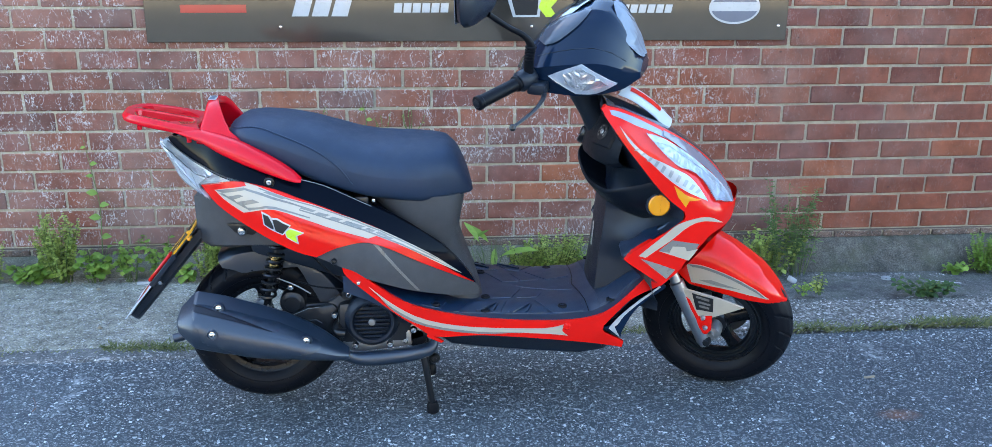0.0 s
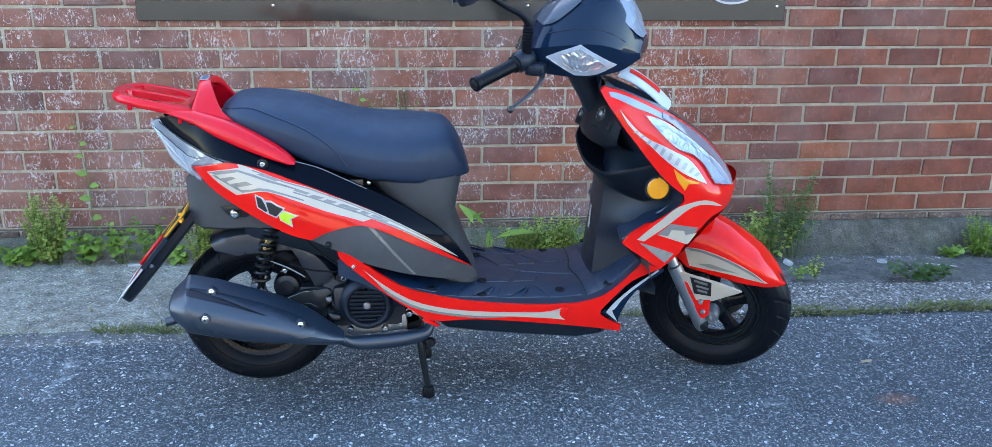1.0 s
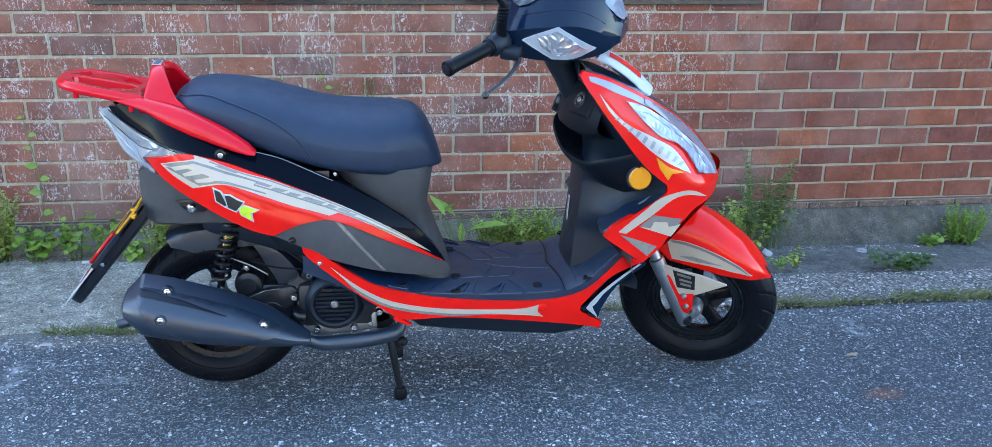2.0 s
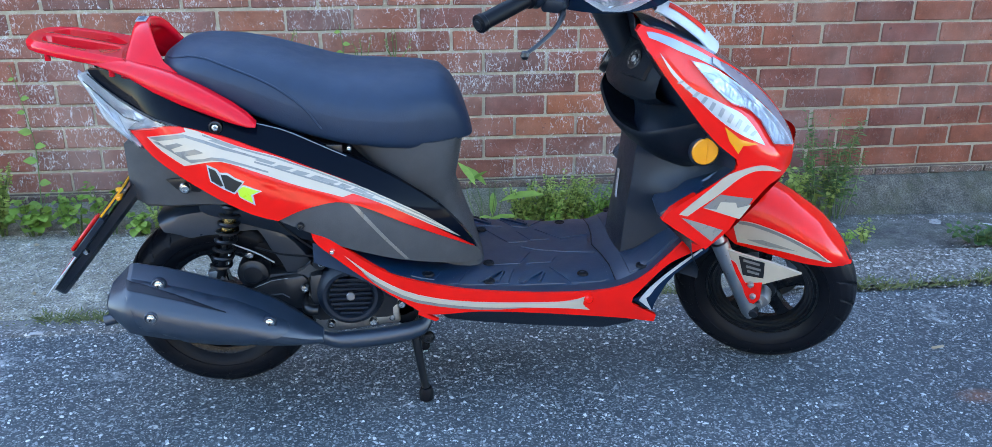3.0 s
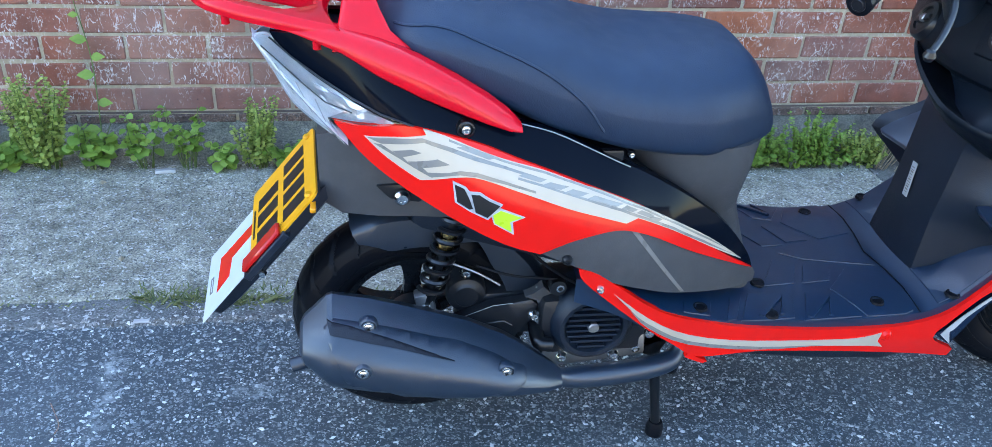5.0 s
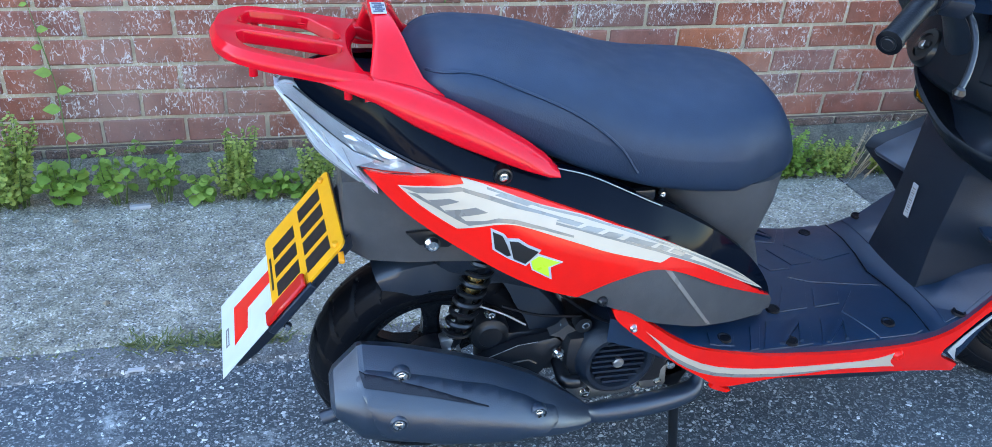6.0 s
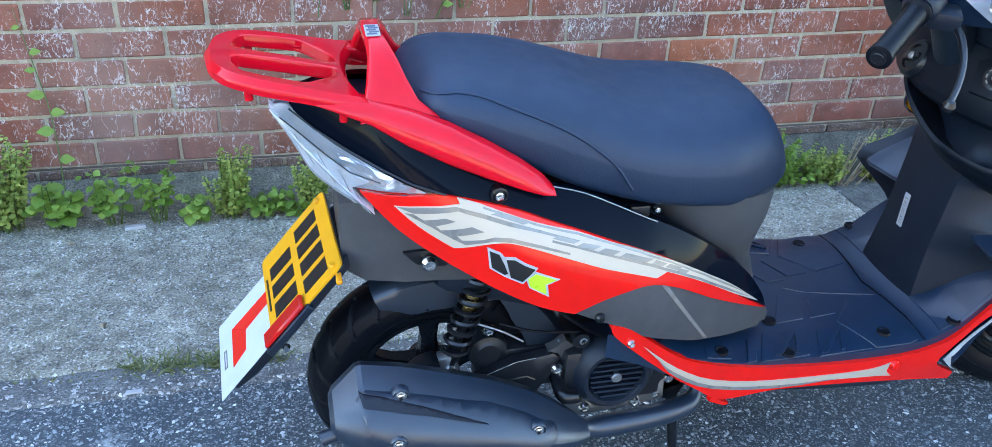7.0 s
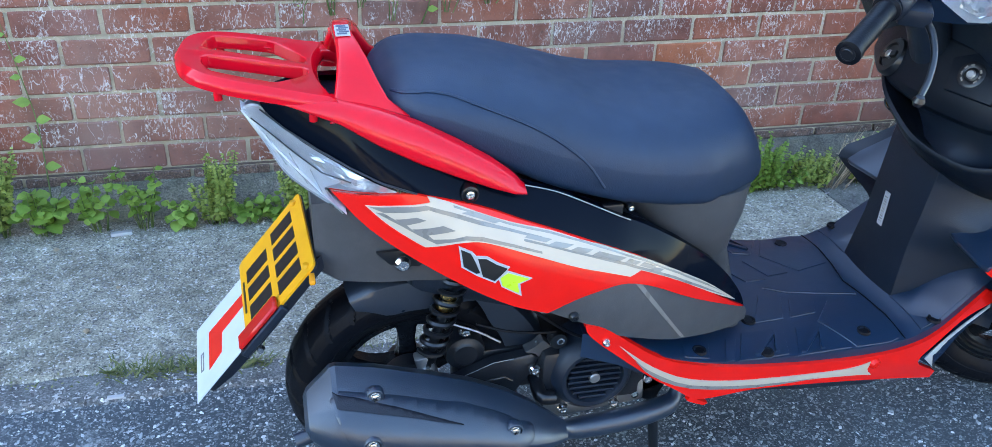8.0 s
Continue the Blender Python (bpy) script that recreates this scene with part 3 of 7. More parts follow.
# the apron's half width by the distance in front of its inner edge, and its taper at the upper end
apron_front_width = table((-1, 0.243), (0.0, 0.243), (0.045, 0.222), (0.065, 0.210), (0.09, 0.180), (0.12, 0.138), (0.15, 0.088), (0.18, 0.03), (0.2, 0.0))
apron_taper = table((-0.05, 0.6), (-0.01, 0.78), (0.05, 1.0), (1, 1.0))
sill_width = table((-0.27, 0.245), (-0.1, 0.225), (0.1, 0.205), (0.33, 0.195), (0.45, 0.19), (0.6, 0.172))


def offset_loop(loop, d):
    """A closed line moved sideways by d."""
    out = []
    for k, p in enumerate(loop):
        a, b = Vector(loop[k - 1]), Vector(loop[(k + 1) % len(loop)])
        t = (b - a).normalized()
        out.append((p[0] - t.y * d, p[1] + t.x * d))
    return out


def rounded(f, h=0.03):
    return lambda x: (f(x - h) + f(x - h / 2) + f(x) + f(x + h / 2) + f(x + h)) / 5


body_width = rounded(body_width, 0.02)
body_ridge, sill_width = (rounded(f) for f in (body_ridge, sill_width))
apron_width, apron_front_width, apron_taper = rounded(apron_width, 0.016), rounded(apron_front_width, 0.012), rounded(apron_taper, 0.01)


def body_skin(x, z):
    d = z - body_ridge(x)
    return max(0.004, body_width(x) - (2.6 if d > 0 else 1.0) * d * d)


def apron_skin(x, z):
    front = (x - 0.405) * 0.769 + (z - 0.884) * 0.639
    along = (x - 0.405) * 0.639 - (z - 0.884) * 0.769
    return max(0.01, min(apron_front_width(front) * apron_taper(along), apron_width(x)))


def sill_skin(x, z):
    return sill_width(x) - 0.25 * max(0.0, 0.27 - z)


def both(name, outline, skin, mat, label="", proud=0.0, thick=0.02, cell=0.0125, edge=0.0, parent=None, left=True):
    for side in (-1, 1) if left else (-1,):
        part(name, sheet(outline, skin, proud, thick, cell, edge, side), mat, parent or scooter, label)


def bolt(at, r=0.009, parent=None, mat=None, axis="Y", name="bolt"):
    s = -1 if at[1] < 0 else 1
    prof = [(0.0, s * 0.0055), (r * 0.45, s * 0.0055), (r * 0.55, s * 0.0075), (r * 0.9, s * 0.007), (r, s * 0.005), (r * 1.35, s * 0.002), (r * 1.4, 0), (r * 1.4, -s * 0.004)]
    return part(name, lathe(prof, at, axis, 14), mat or CHROME, parent or scooter)


# -- rear body --
red_top = [(-0.626, 0.678), (-0.563, 0.697), (-0.512, 0.706), (-0.427, 0.688), (-0.366, 0.666), (-0.305, 0.643), (-0.244, 0.617), (-0.183, 0.590), (-0.121, 0.552), (-0.057, 0.504), (0.011, 0.452), (0.082, 0.397)]
red_low = [(0.082, 0.397), (0.010, 0.441), (-0.058, 0.481), (-0.122, 0.520), (-0.173, 0.545), (-0.209, 0.554), (-0.248, 0.549), (-0.286, 0.539), (-0.325, 0.520)]
red_back = [(-0.325, 0.520), (-0.375, 0.534), (-0.436, 0.561), (-0.498, 0.595), (-0.577, 0.638), (-0.626, 0.678)]
both("side_panel", smooth_outline(red_top, red_low, red_back), body_skin, RED, "glossy red side panel with silver decals", proud=0.004)
black_top = [(-0.717, 0.790), (-0.664, 0.795), (-0.620, 0.789), (-0.550, 0.764), (-0.487, 0.744), (-0.438, 0.725), (-0.366, 0.706), (-0.305, 0.692), (-0.244, 0.663), (-0.157, 0.621), (-0.068, 0.565), (0.012, 0.498), (0.068, 0.428), (0.090, 0.385)]
black_low = [(0.090, 0.385), (0.011, 0.442), (-0.057, 0.494), (-0.121, 0.542), (-0.184, 0.580), (-0.244, 0.607), (-0.366, 0.655), (-0.512, 0.698), (-0.561, 0.711), (-0.599, 0.722), (-0.643, 0.736), (-0.685, 0.758), (-0.718, 0.782)]
both("upper_panel", smooth_outline(black_top, black_low), body_skin, PANEL_BLACK, "gloss black upper side panel", proud=-0.002)
grey_low = [(-0.335, 0.524), (-0.264, 0.490), (-0.234, 0.471), (-0.178, 0.445), (-0.100, 0.413), (-0.019, 0.384), (0.053, 0.363), (0.098, 0.357)]
grey_top = [(0.098, 0.357), (0.090, 0.388), (0.012, 0.446), (-0.058, 0.487), (-0.122, 0.527), (-0.209, 0.562), (-0.286, 0.547), (-0.335, 0.524)]
both("lower_panel", smooth_outline(grey_low, grey_top), body_skin, GREY, "charcoal textured lower side panel", proud=-0.001)
both("crease", [(-0.185, 0.550), (-0.172, 0.545), (-0.065, 0.404), (-0.073, 0.406)], body_skin, DECAL_GREY, proud=0.0006, thick=0.002, cell=0.02, edge=0)
bolt((-0.282, -body_skin(-0.282, 0.508) - 0.001, 0.507), 0.006, mat=FRAME_BLACK)

# decals of the side panel
pale_top = [(-0.499, 0.705), (-0.481, 0.701), (-0.463, 0.695), (-0.427, 0.681), (-0.384, 0.666), (-0.324, 0.649), (-0.274, 0.629), (-0.221, 0.608), (-0.167, 0.582), (-0.099, 0.543), (-0.031, 0.497), (0.016, 0.459), (0.048, 0.431)]
pale_tail = [(0.048, 0.431), (-0.024, 0.479), (-0.098, 0.528), (-0.151, 0.556), (-0.174, 0.567)]
pale_low = [(-0.194, 0.563), (-0.222, 0.573), (-0.275, 0.590), (-0.326, 0.609), (-0.374, 0.626), (-0.405, 0.636), (-0.429, 0.641), (-0.453, 0.640), (-0.480, 0.635), (-0.504, 0.630)]
pale_head = [(-0.582, 0.677), (-0.550, 0.686), (-0.519, 0.692), (-0.495, 0.697)]
pale = smooth_outline(pale_top, pale_tail, [(-0.174, 0.567), (-0.194, 0.563)], pale_low, [(-0.504, 0.630), (-0.550, 0.654), (-0.582, 0.677)], pale_head, [(-0.495, 0.697), (-0.499, 0.705)])
both("decal", pale, body_skin, DECAL_CREAM, "pale cream flash decal", proud=0.0055, thick=0.003, cell=0.0125, edge=0)


def flash(outline, mat, label="", proud=0.0059):
    both("decal", outline, body_skin, mat, label, proud=proud, thick=0.001, edge=0)


# grey border, spine and two tines of the flash's rear end
flash([(-0.578, 0.677), (-0.544, 0.686), (-0.501, 0.693), (-0.464, 0.683), (-0.428, 0.671), (-0.385, 0.658), (-0.336, 0.642), (-0.336, 0.639), (-0.385, 0.654), (-0.428, 0.665), (-0.464, 0.677), (-0.498, 0.687), (-0.558, 0.674)], DECAL_GREY, "grey border of the flash")
flash([(-0.569, 0.671), (-0.558, 0.673), (-0.543, 0.666), (-0.529, 0.662), (-0.521, 0.655), (-0.501, 0.651), (-0.493, 0.644), (-0.465, 0.646), (-0.447, 0.650), (-0.423, 0.648), (-0.380, 0.636), (-0.337, 0.622), (-0.337, 0.619), (-0.380, 0.632), (-0.423, 0.642), (-0.447, 0.644), (-0.480, 0.639), (-0.488, 0.637), (-0.508, 0.646), (-0.534, 0.658)], DECAL_GREY, "grey spine of the flash")
flash([(-0.543, 0.667), (-0.515, 0.675), (-0.502, 0.672), (-0.529, 0.661)], DECAL_GREY, proud=0.0062)
flash([(-0.521, 0.656), (-0.479, 0.665), (-0.462, 0.658), (-0.501, 0.650)], DECAL_GREY, proud=0.0062)
# thin grey lines along the band and the row of worn light blocks between them
flash([(-0.363, 0.642), (-0.325, 0.630), (-0.275, 0.612), (-0.203, 0.586), (-0.151, 0.561), (-0.108, 0.539), (-0.047, 0.500), (0.023, 0.451), (-0.047, 0.496), (-0.108, 0.535), (-0.151, 0.557), (-0.203, 0.582), (-0.275, 0.609), (-0.325, 0.627), (-0.364, 0.639)], DECAL_GREY, "thin grey line")
flash([(-0.463, 0.693), (-0.384, 0.665), (-0.324, 0.648), (-0.274, 0.629), (-0.221, 0.607), (-0.167, 0.581), (-0.099, 0.542), (-0.032, 0.497), (0.003, 0.470), (-0.032, 0.494), (-0.099, 0.539), (-0.167, 0.578), (-0.221, 0.604), (-0.274, 0.626), (-0.324, 0.645), (-0.384, 0.662), (-0.463, 0.690)], DECAL_LIGHT, "thin grey line")
for blk in (
    [(-0.452, 0.682), (-0.438, 0.684), (-0.392, 0.668), (-0.406, 0.666)],
    [(-0.363, 0.644), (-0.354, 0.647), (-0.321, 0.637), (-0.331, 0.634)],
    [(-0.328, 0.630), (-0.315, 0.633), (-0.287, 0.625), (-0.300, 0.622)],
    [(-0.293, 0.618), (-0.281, 0.621), (-0.256, 0.613), (-0.268, 0.610)],
    [(-0.257, 0.606), (-0.246, 0.609), (-0.200, 0.592), (-0.213, 0.590)],
    [(-0.203, 0.586), (-0.194, 0.589), (-0.174, 0.579), (-0.184, 0.578)],
    [(-0.177, 0.575), (-0.168, 0.577), (-0.145, 0.565), (-0.153, 0.563)],
    [(-0.155, 0.562), (-0.148, 0.564), (-0.130, 0.556), (-0.138, 0.554)],
):
    flash(blk, DECAL_LIGHT, proud=0.0060)
# maker's mark, kept as plain blocks
both("emblem", [(-0.458, 0.635), (-0.439, 0.627), (-0.433, 0.620), (-0.418, 0.620), (-0.404, 0.611), (-0.385, 0.603), (-0.406, 0.577), (-0.432, 0.588), (-0.454, 0.601)], body_skin, DECAL_WHITE, "white-edged black and lime emblem", proud=0.0055, thick=0.002, edge=0)
both("emblem", [(-0.402, 0.586), (-0.388, 0.597), (-0.352, 0.584), (-0.370, 0.576), (-0.367, 0.555), (-0.397, 0.571)], body_skin, DECAL_WHITE, "white chevron edge", proud=0.0058, thick=0.002, edge=0)
for blk in ([(-0.455, 0.630), (-0.441, 0.624), (-0.434, 0.610), (-0.428, 0.594), (-0.433, 0.592), (-0.451, 0.603)], [(-0.431, 0.616), (-0.419, 0.616), (-0.404, 0.607), (-0.389, 0.601), (-0.407, 0.581), (-0.424, 0.588)]):
    both("emblem", blk, body_skin, DECAL_BLACK, "black slanted block", proud=0.0064, thick=0.002, edge=0)
both("emblem", [(-0.399, 0.586), (-0.388, 0.594), (-0.357, 0.584), (-0.374, 0.577), (-0.371, 0.560), (-0.396, 0.573)], body_skin, DECAL_GREEN, "lime green chevron", proud=0.0066, thick=0.002, edge=0)

# inner body that the panels sit on, closed across
rings = []
for x, top, low in ((-0.70, 0.79, 0.765), (-0.64, 0.785, 0.70), (-0.56, 0.752, 0.625), (-0.45, 0.715, 0.57), (-0.33, 0.68, 0.535), (-0.2, 0.635, 0.47), (-0.1, 0.585, 0.425), (0.0, 0.51, 0.40), (0.06, 0.44, 0.385)):
    ring = []
    for k in range(7):
        z = low + (top - low) * k / 6
        ring.append((x, -max(0.012, body_skin(x, z) - 0.016), z))
    ring += [(p[0], -p[1], p[2]) for p in reversed(ring)]
    rings.append(ring)
part("inner_body", loft(rings), BLACK, scooter)

# tail lamp
lamp_out = smooth_outline([(-0.746, 0.774), (-0.720, 0.784), (-0.685, 0.761), (-0.643, 0.741), (-0.598, 0.727), (-0.557, 0.715), (-0.508, 0.705)], [(-0.508, 0.705), (-0.563, 0.697), (-0.634, 0.677)], [(-0.634, 0.677), (-0.610, 0.644)], [(-0.610, 0.644), (-0.658, 0.663), (-0.691, 0.685), (-0.714, 0.725), (-0.746, 0.774)])
lamp_low = smooth_outline([(-0.734, 0.763), (-0.711, 0.748), (-0.671, 0.720), (-0.631, 0.700), (-0.609, 0.700)], [(-0.609, 0.700), (-0.634, 0.677)], [(-0.634, 0.677), (-0.623, 0.655)], [(-0.623, 0.655), (-0.663, 0.670), (-0.692, 0.692), (-0.712, 0.730), (-0.734, 0.763)])
for side in (-1, 1):
    tail = part("tail_lamp", sheet(lamp_out, body_skin, 0.001, 0.003, 0.015, 0, side), CLEAR, scooter, "clear plastic tail lamp lens")
    part("reflector", sheet(lamp_out, lambda x, z: body_skin(x, z) + 0.002 * noise.noise((x * 30, z * 30, 3)), -0.010, 0.004, 0.008, 0, side), TAIL_SILVER, tail, "bright tail lamp reflector")
    part("reflector", facets([(-0.652, 0.727), (-0.608, 0.720), (-0.547, 0.710), (-0.536, 0.702), (-0.609, 0.693), (-0.642, 0.704)], body_skin, -0.005, side, 0.010, 0.005, 4), TAIL_SILVER, tail, "faceted bright bowl", smooth=False)
    part("inner_lens", sheet(lamp_low, lambda x, z: body_skin(x, z) + 0.003 * noise.noise((x * 30 + z * 55, 8, z * 12)), -0.0045, 0.003, 0.006, 0, side), TAIL_GLASS, tail, "pale blue-white lower lens")
    line = [(x, side * (body_skin(x, z) + 0.0012), z) for x, z in ((-0.732, 0.765), (-0.711, 0.751), (-0.671, 0.723), (-0.638, 0.704), (-0.599, 0.704))]
    part("lens_seam", tube(line, 0.0013, 5), FRAME_BLACK, tail)
    line = [(x, side * (body_skin(x, z) + 0.0015), z) for x, z in ((-0.718, 0.782), (-0.685, 0.760), (-0.643, 0.740), (-0.598, 0.726), (-0.558, 0.715), (-0.512, 0.706))]
    part("lens_seam", tube(line, 0.0016, 5), FRAME_BLACK, tail)
    for a, b in (((-0.712, 0.742), (-0.686, 0.699)), ((-0.681, 0.721), (-0.658, 0.676)), ((-0.653, 0.703), (-0.636, 0.665))):
        part("lens_rib", tube([(x, side * (body_skin(x, z) - 0.001), z) for x, z in (a, b)], 0.0011, 5), TAIL_SILVER, tail)
rings = []
for x, z, w in ((-0.744, 0.772, 0.010), (-0.712, 0.735, 0.036), (-0.676, 0.700, 0.066), (-0.640, 0.668, 0.094), (-0.606, 0.645, 0.122)):
    rings.append([(x - 0.002 * math.cos(a), w * math.sin(a), z + 0.012 * math.cos(a)) for a in (2 * math.pi * k / 20 for k in range(20))])
part("tail_lamp_back", loft(rings), TAIL_GLASS, scooter, "silvered lens across the tail")

# seat: lofted cushion and its base
seat_top = table((-0.560, 0.798), (-0.548, 0.828), (-0.518, 0.849), (-0.47, 0.854), (-0.40, 0.848), (-0.34, 0.836), (-0.28, 0.819), (-0.22, 0.801), (-0.165, 0.791), (-0.083, 0.787), (-0.02, 0.784), (0.018, 0.777), (0.045, 0.752), (0.067, 0.708), (0.081, 0.664), (0.086, 0.645))
seat_low = table((-0.560, 0.795), (-0.53, 0.785), (-0.477, 0.765), (-0.42, 0.738), (-0.362, 0.708), (-0.309, 0.684), (-0.24, 0.664), (-0.19, 0.651), (-0.11, 0.639), (-0.05, 0.633), (0.016, 0.634), (0.06, 0.640), (0.086, 0.642))
seat_half = table((-0.560, 0.06), (-0.54, 0.105), (-0.50, 0.138), (-0.42, 0.160), (-0.30, 0.178), (-0.2, 0.187), (-0.119, 0.188), (-0.057, 0.183), (0.0, 0.158), (0.05, 0.128), (0.075, 0.100), (0.086, 0.06))
rings = []
for k in range(49):
    x = -0.558 + 0.641 * (0.5 - 0.5 * math.cos(math.pi * k / 48))
    top, low, w = seat_top(x), seat_low(x), seat_half(x)
    mid = low + 0.42 * (top - low)
    ring = []
    for i in range(40):
        a = 2 * math.pi * i / 40
        c, s = math.cos(a), math.sin(a)
        y = w * math.copysign(abs(c) ** (0.62 if s > 0 else 0.22), c)
        y *= 1.0 if s > 0 else 0.985
        z = mid + (top - mid) * math.copysign(abs(s) ** 0.80, s) if s > 0 else mid + (mid - low) * math.copysign(abs(s) ** 0.30, s)
        ring.append((x, y, z + (-0.012 * (abs(y) / 0.17) ** 2 if s > 0.1 else 0)))
    rings.append(ring)
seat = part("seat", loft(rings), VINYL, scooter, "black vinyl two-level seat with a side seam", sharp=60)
def seat_skin(x, z):
    top, low, w = seat_top(x), seat_low(x), seat_half(x)
    mid = low + 0.42 * (top - low)
    y = w
    for _ in range(12):
        up = min(0.999, max(0.0, (z + 0.012 * (y / 0.17) ** 2 - mid) / (top - mid))) ** (1 / 0.80)
        y = 0.5 * y + 0.5 * w * math.sqrt(1 - up * up) ** 0.62
    return y
for side in (-1, 1):
    pts = curve([(-0.535, 0.826), (-0.48, 0.832), (-0.427, 0.820), (-0.331, 0.782), (-0.267, 0.738), (-0.232, 0.692)], 24)
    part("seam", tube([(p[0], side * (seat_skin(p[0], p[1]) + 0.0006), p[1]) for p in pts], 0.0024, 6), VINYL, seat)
part("seat_hinge_plate", box((-0.210, -0.170, 0.640), (0.034, 0.012, 0.032), 0.003), FRAME_BLACK, scooter, "black seat hinge bracket")
bolt((-0.180, -0.168, 0.646), 0.005)
part("seat_trim", tube([(p[0], -body_skin(p[0], p[1]) - 0.0003, p[1] + 0.001) for p in curve([(-0.36, 0.706), (-0.305, 0.690), (-0.245, 0.663), (-0.185, 0.634)], 20)], 0.0010, 6), ALLOY, scooter, "thin bright trim line under the seat")

# charcoal column under the seat's nose
rings = []
for z, xb, xf, w in ((0.650, -0.205, 0.066, 0.168), (0.60, -0.155, 0.056, 0.168), (0.545, -0.10, 0.046, 0.150), (0.51, -0.08, 0.052, 0.128), (0.46, -0.04, 0.070, 0.116), (0.40, -0.02, 0.092, 0.114), (0.335, 0.0, 0.112, 0.118)):
    ring = []
    for k in range(24):
        a = 2 * math.pi * k / 24
        c, s = math.cos(a), math.sin(a)
        ring.append(((xb + xf) / 2 + (xf - xb) / 2 * math.copysign(abs(c) ** 0.7, c), w * math.copysign(abs(s) ** 0.55, s), z))
    rings.append(ring)
part("seat_column", loft(rings), GREY, scooter, "charcoal plastic column under the seat")

# -- carrier and grab hoop, painted red --
carrier = part("carrier", bmesh.new(), RED_RACK, scooter, "glossy red rear carrier with two slots and a grab hoop")
def rack_z(x):
    return float(np.interp(x, [-0.82, -0.78, -0.72, -0.65, -0.58], [0.866, 0.860, 0.8485, 0.834, 0.822]))
def rack_plate():
    """Tray plate with two rounded slots, its rims rolled over."""
    half = [(-0.606, 0.124), (-0.645, 0.119), (-0.70, 0.114), (-0.755, 0.107), (-0.797, 0.088), (-0.821, 0.054), (-0.830, 0.0)]
    line = [(p[0], p[1]) for p in curve(half, 30)]
    outer = line + [(x, -y) for x, y in reversed(line[:-1])]
    outer += [(p[0], p[1]) for p in curve([(-0.606, -0.124), (-0.617, -0.088), (-0.627, -0.045), (-0.630, 0.0), (-0.627, 0.045), (-0.617, 0.088), (-0.606, 0.124)], 24)][1:-1]
    slot = []
    for run in ([(-0.790, 0.022), (-0.788, 0.045), (-0.779, 0.066)], [(-0.774, 0.071), (-0.735, 0.079), (-0.700, 0.083)], [(-0.690, 0.080), (-0.665, 0.055), (-0.650, 0.036)], [(-0.647, 0.030), (-0.647, 0.016)], [(-0.652, 0.012), (-0.72, 0.013), (-0.782, 0.015)]):
        slot += [(p[0], p[1]) for p in curve(run, 6)]
    bm = bmesh.new()
    top = []
    for loop, way in ((outer, 1), (slot, -1), ([(x, -y) for x, y in reversed(slot)], -1)):
        area = sum(a[0] * b[1] - b[0] * a[1] for a, b in zip(loop, loop[1:] + loop[:1]))
        inward = way * (1 if area > 0 else -1)
        rows = []
        rim = ((0.009, 0.0), (0.0078, -0.0006), (0.0028, -0.0065), (0.0008, -0.010), (0.0, -0.015), (0.0012, -0.021), (0.007, -0.024)) if way == 1 else ((0.0035, 0.0), (0.002, -0.0006), (0.0008, -0.002), (-0.002, -0.016), (-0.001, -0.019), (0.003, -0.020))
        for d, dz in rim:
            rows.append([bm.verts.new((x, y, rack_z(x) + dz)) for x, y in offset_loop(loop, inward * d)])
        n = len(loop)
        for a, b in zip(rows, rows[1:]):
            for k in range(n):
                bm.faces.new((a[k], a[(k + 1) % n], b[(k + 1) % n], b[k]))
        top += [bm.edges.get((rows[0][k], rows[0][(k + 1) % n])) for k in range(n)]
    bmesh.ops.triangle_fill(bm, edges=top, use_beauty=True)
    return bm
part("tray", rack_plate(), RED_RACK, carrier, sharp=22)
for side in (-1, 1):
    # side rails that run forward beside the seat
    rings = []
    for x, y, top, low, w in ((-0.705, 0.094, 0.836, 0.826, 0.010), (-0.665, 0.101, 0.831, 0.813, 0.015), (-0.610, 0.115, 0.826, 0.794, 0.020), (-0.558, 0.138, 0.815, 0.768, 0.024), (-0.502, 0.154, 0.798, 0.744, 0.026), (-0.45, 0.168, 0.774, 0.726, 0.024), (-0.405, 0.181, 0.750, 0.712, 0.020), (-0.375, 0.191, 0.730, 0.705, 0.014), (-0.358, 0.197, 0.713, 0.705, 0.006)):
        ring = []
        for k in range(16):
            a = 2 * math.pi * k / 16
            c, s = math.cos(a), math.sin(a)
            ring.append((x, side * (y + w * math.copysign(abs(c) ** 0.7, c) - 0.010 * s), (top + low) / 2 + (top - low) / 2 * math.copysign(abs(s) ** 0.8, s)))
        rings.append(ring)
    part("side_rail", loft(rings), RED_RACK, carrier, sharp=60)
    part("peg", lathe([(0.006, 0.0), (0.006, 0.016), (0.004, 0.018)], (-0.770, side * 0.088, 0.822), "Z", 10), RED_RACK, carrier)
    part("peg", lathe([(0.006, 0.0), (0.006, 0.024), (0.004, 0.026)], (-0.645, side * 0.108, 0.792), "Z", 10), RED_RACK, carrier)
    part("lug", lathe([(0.0, side * 0.001), (0.0085, side * 0.001), (0.0105, side * 0.004), (0.013, side * 0.003), (0.014, -side * 0.003), (0.014, -side * 0.03)], (-0.438, side * 0.193, 0.704), "Y", 20), FRAME_BLACK, carrier)
    part("carrier_bolt", lathe([(0.0, side * 0.003), (0.003, side * 0.003), (0.004, side * 0.006), (0.0065, side * 0.005), (0.0075, 0.0), (0.0075, -side * 0.004)], (-0.438, side * 0.193, 0.704), "Y", 16), CHROME, carrier, "bright carrier bolt")
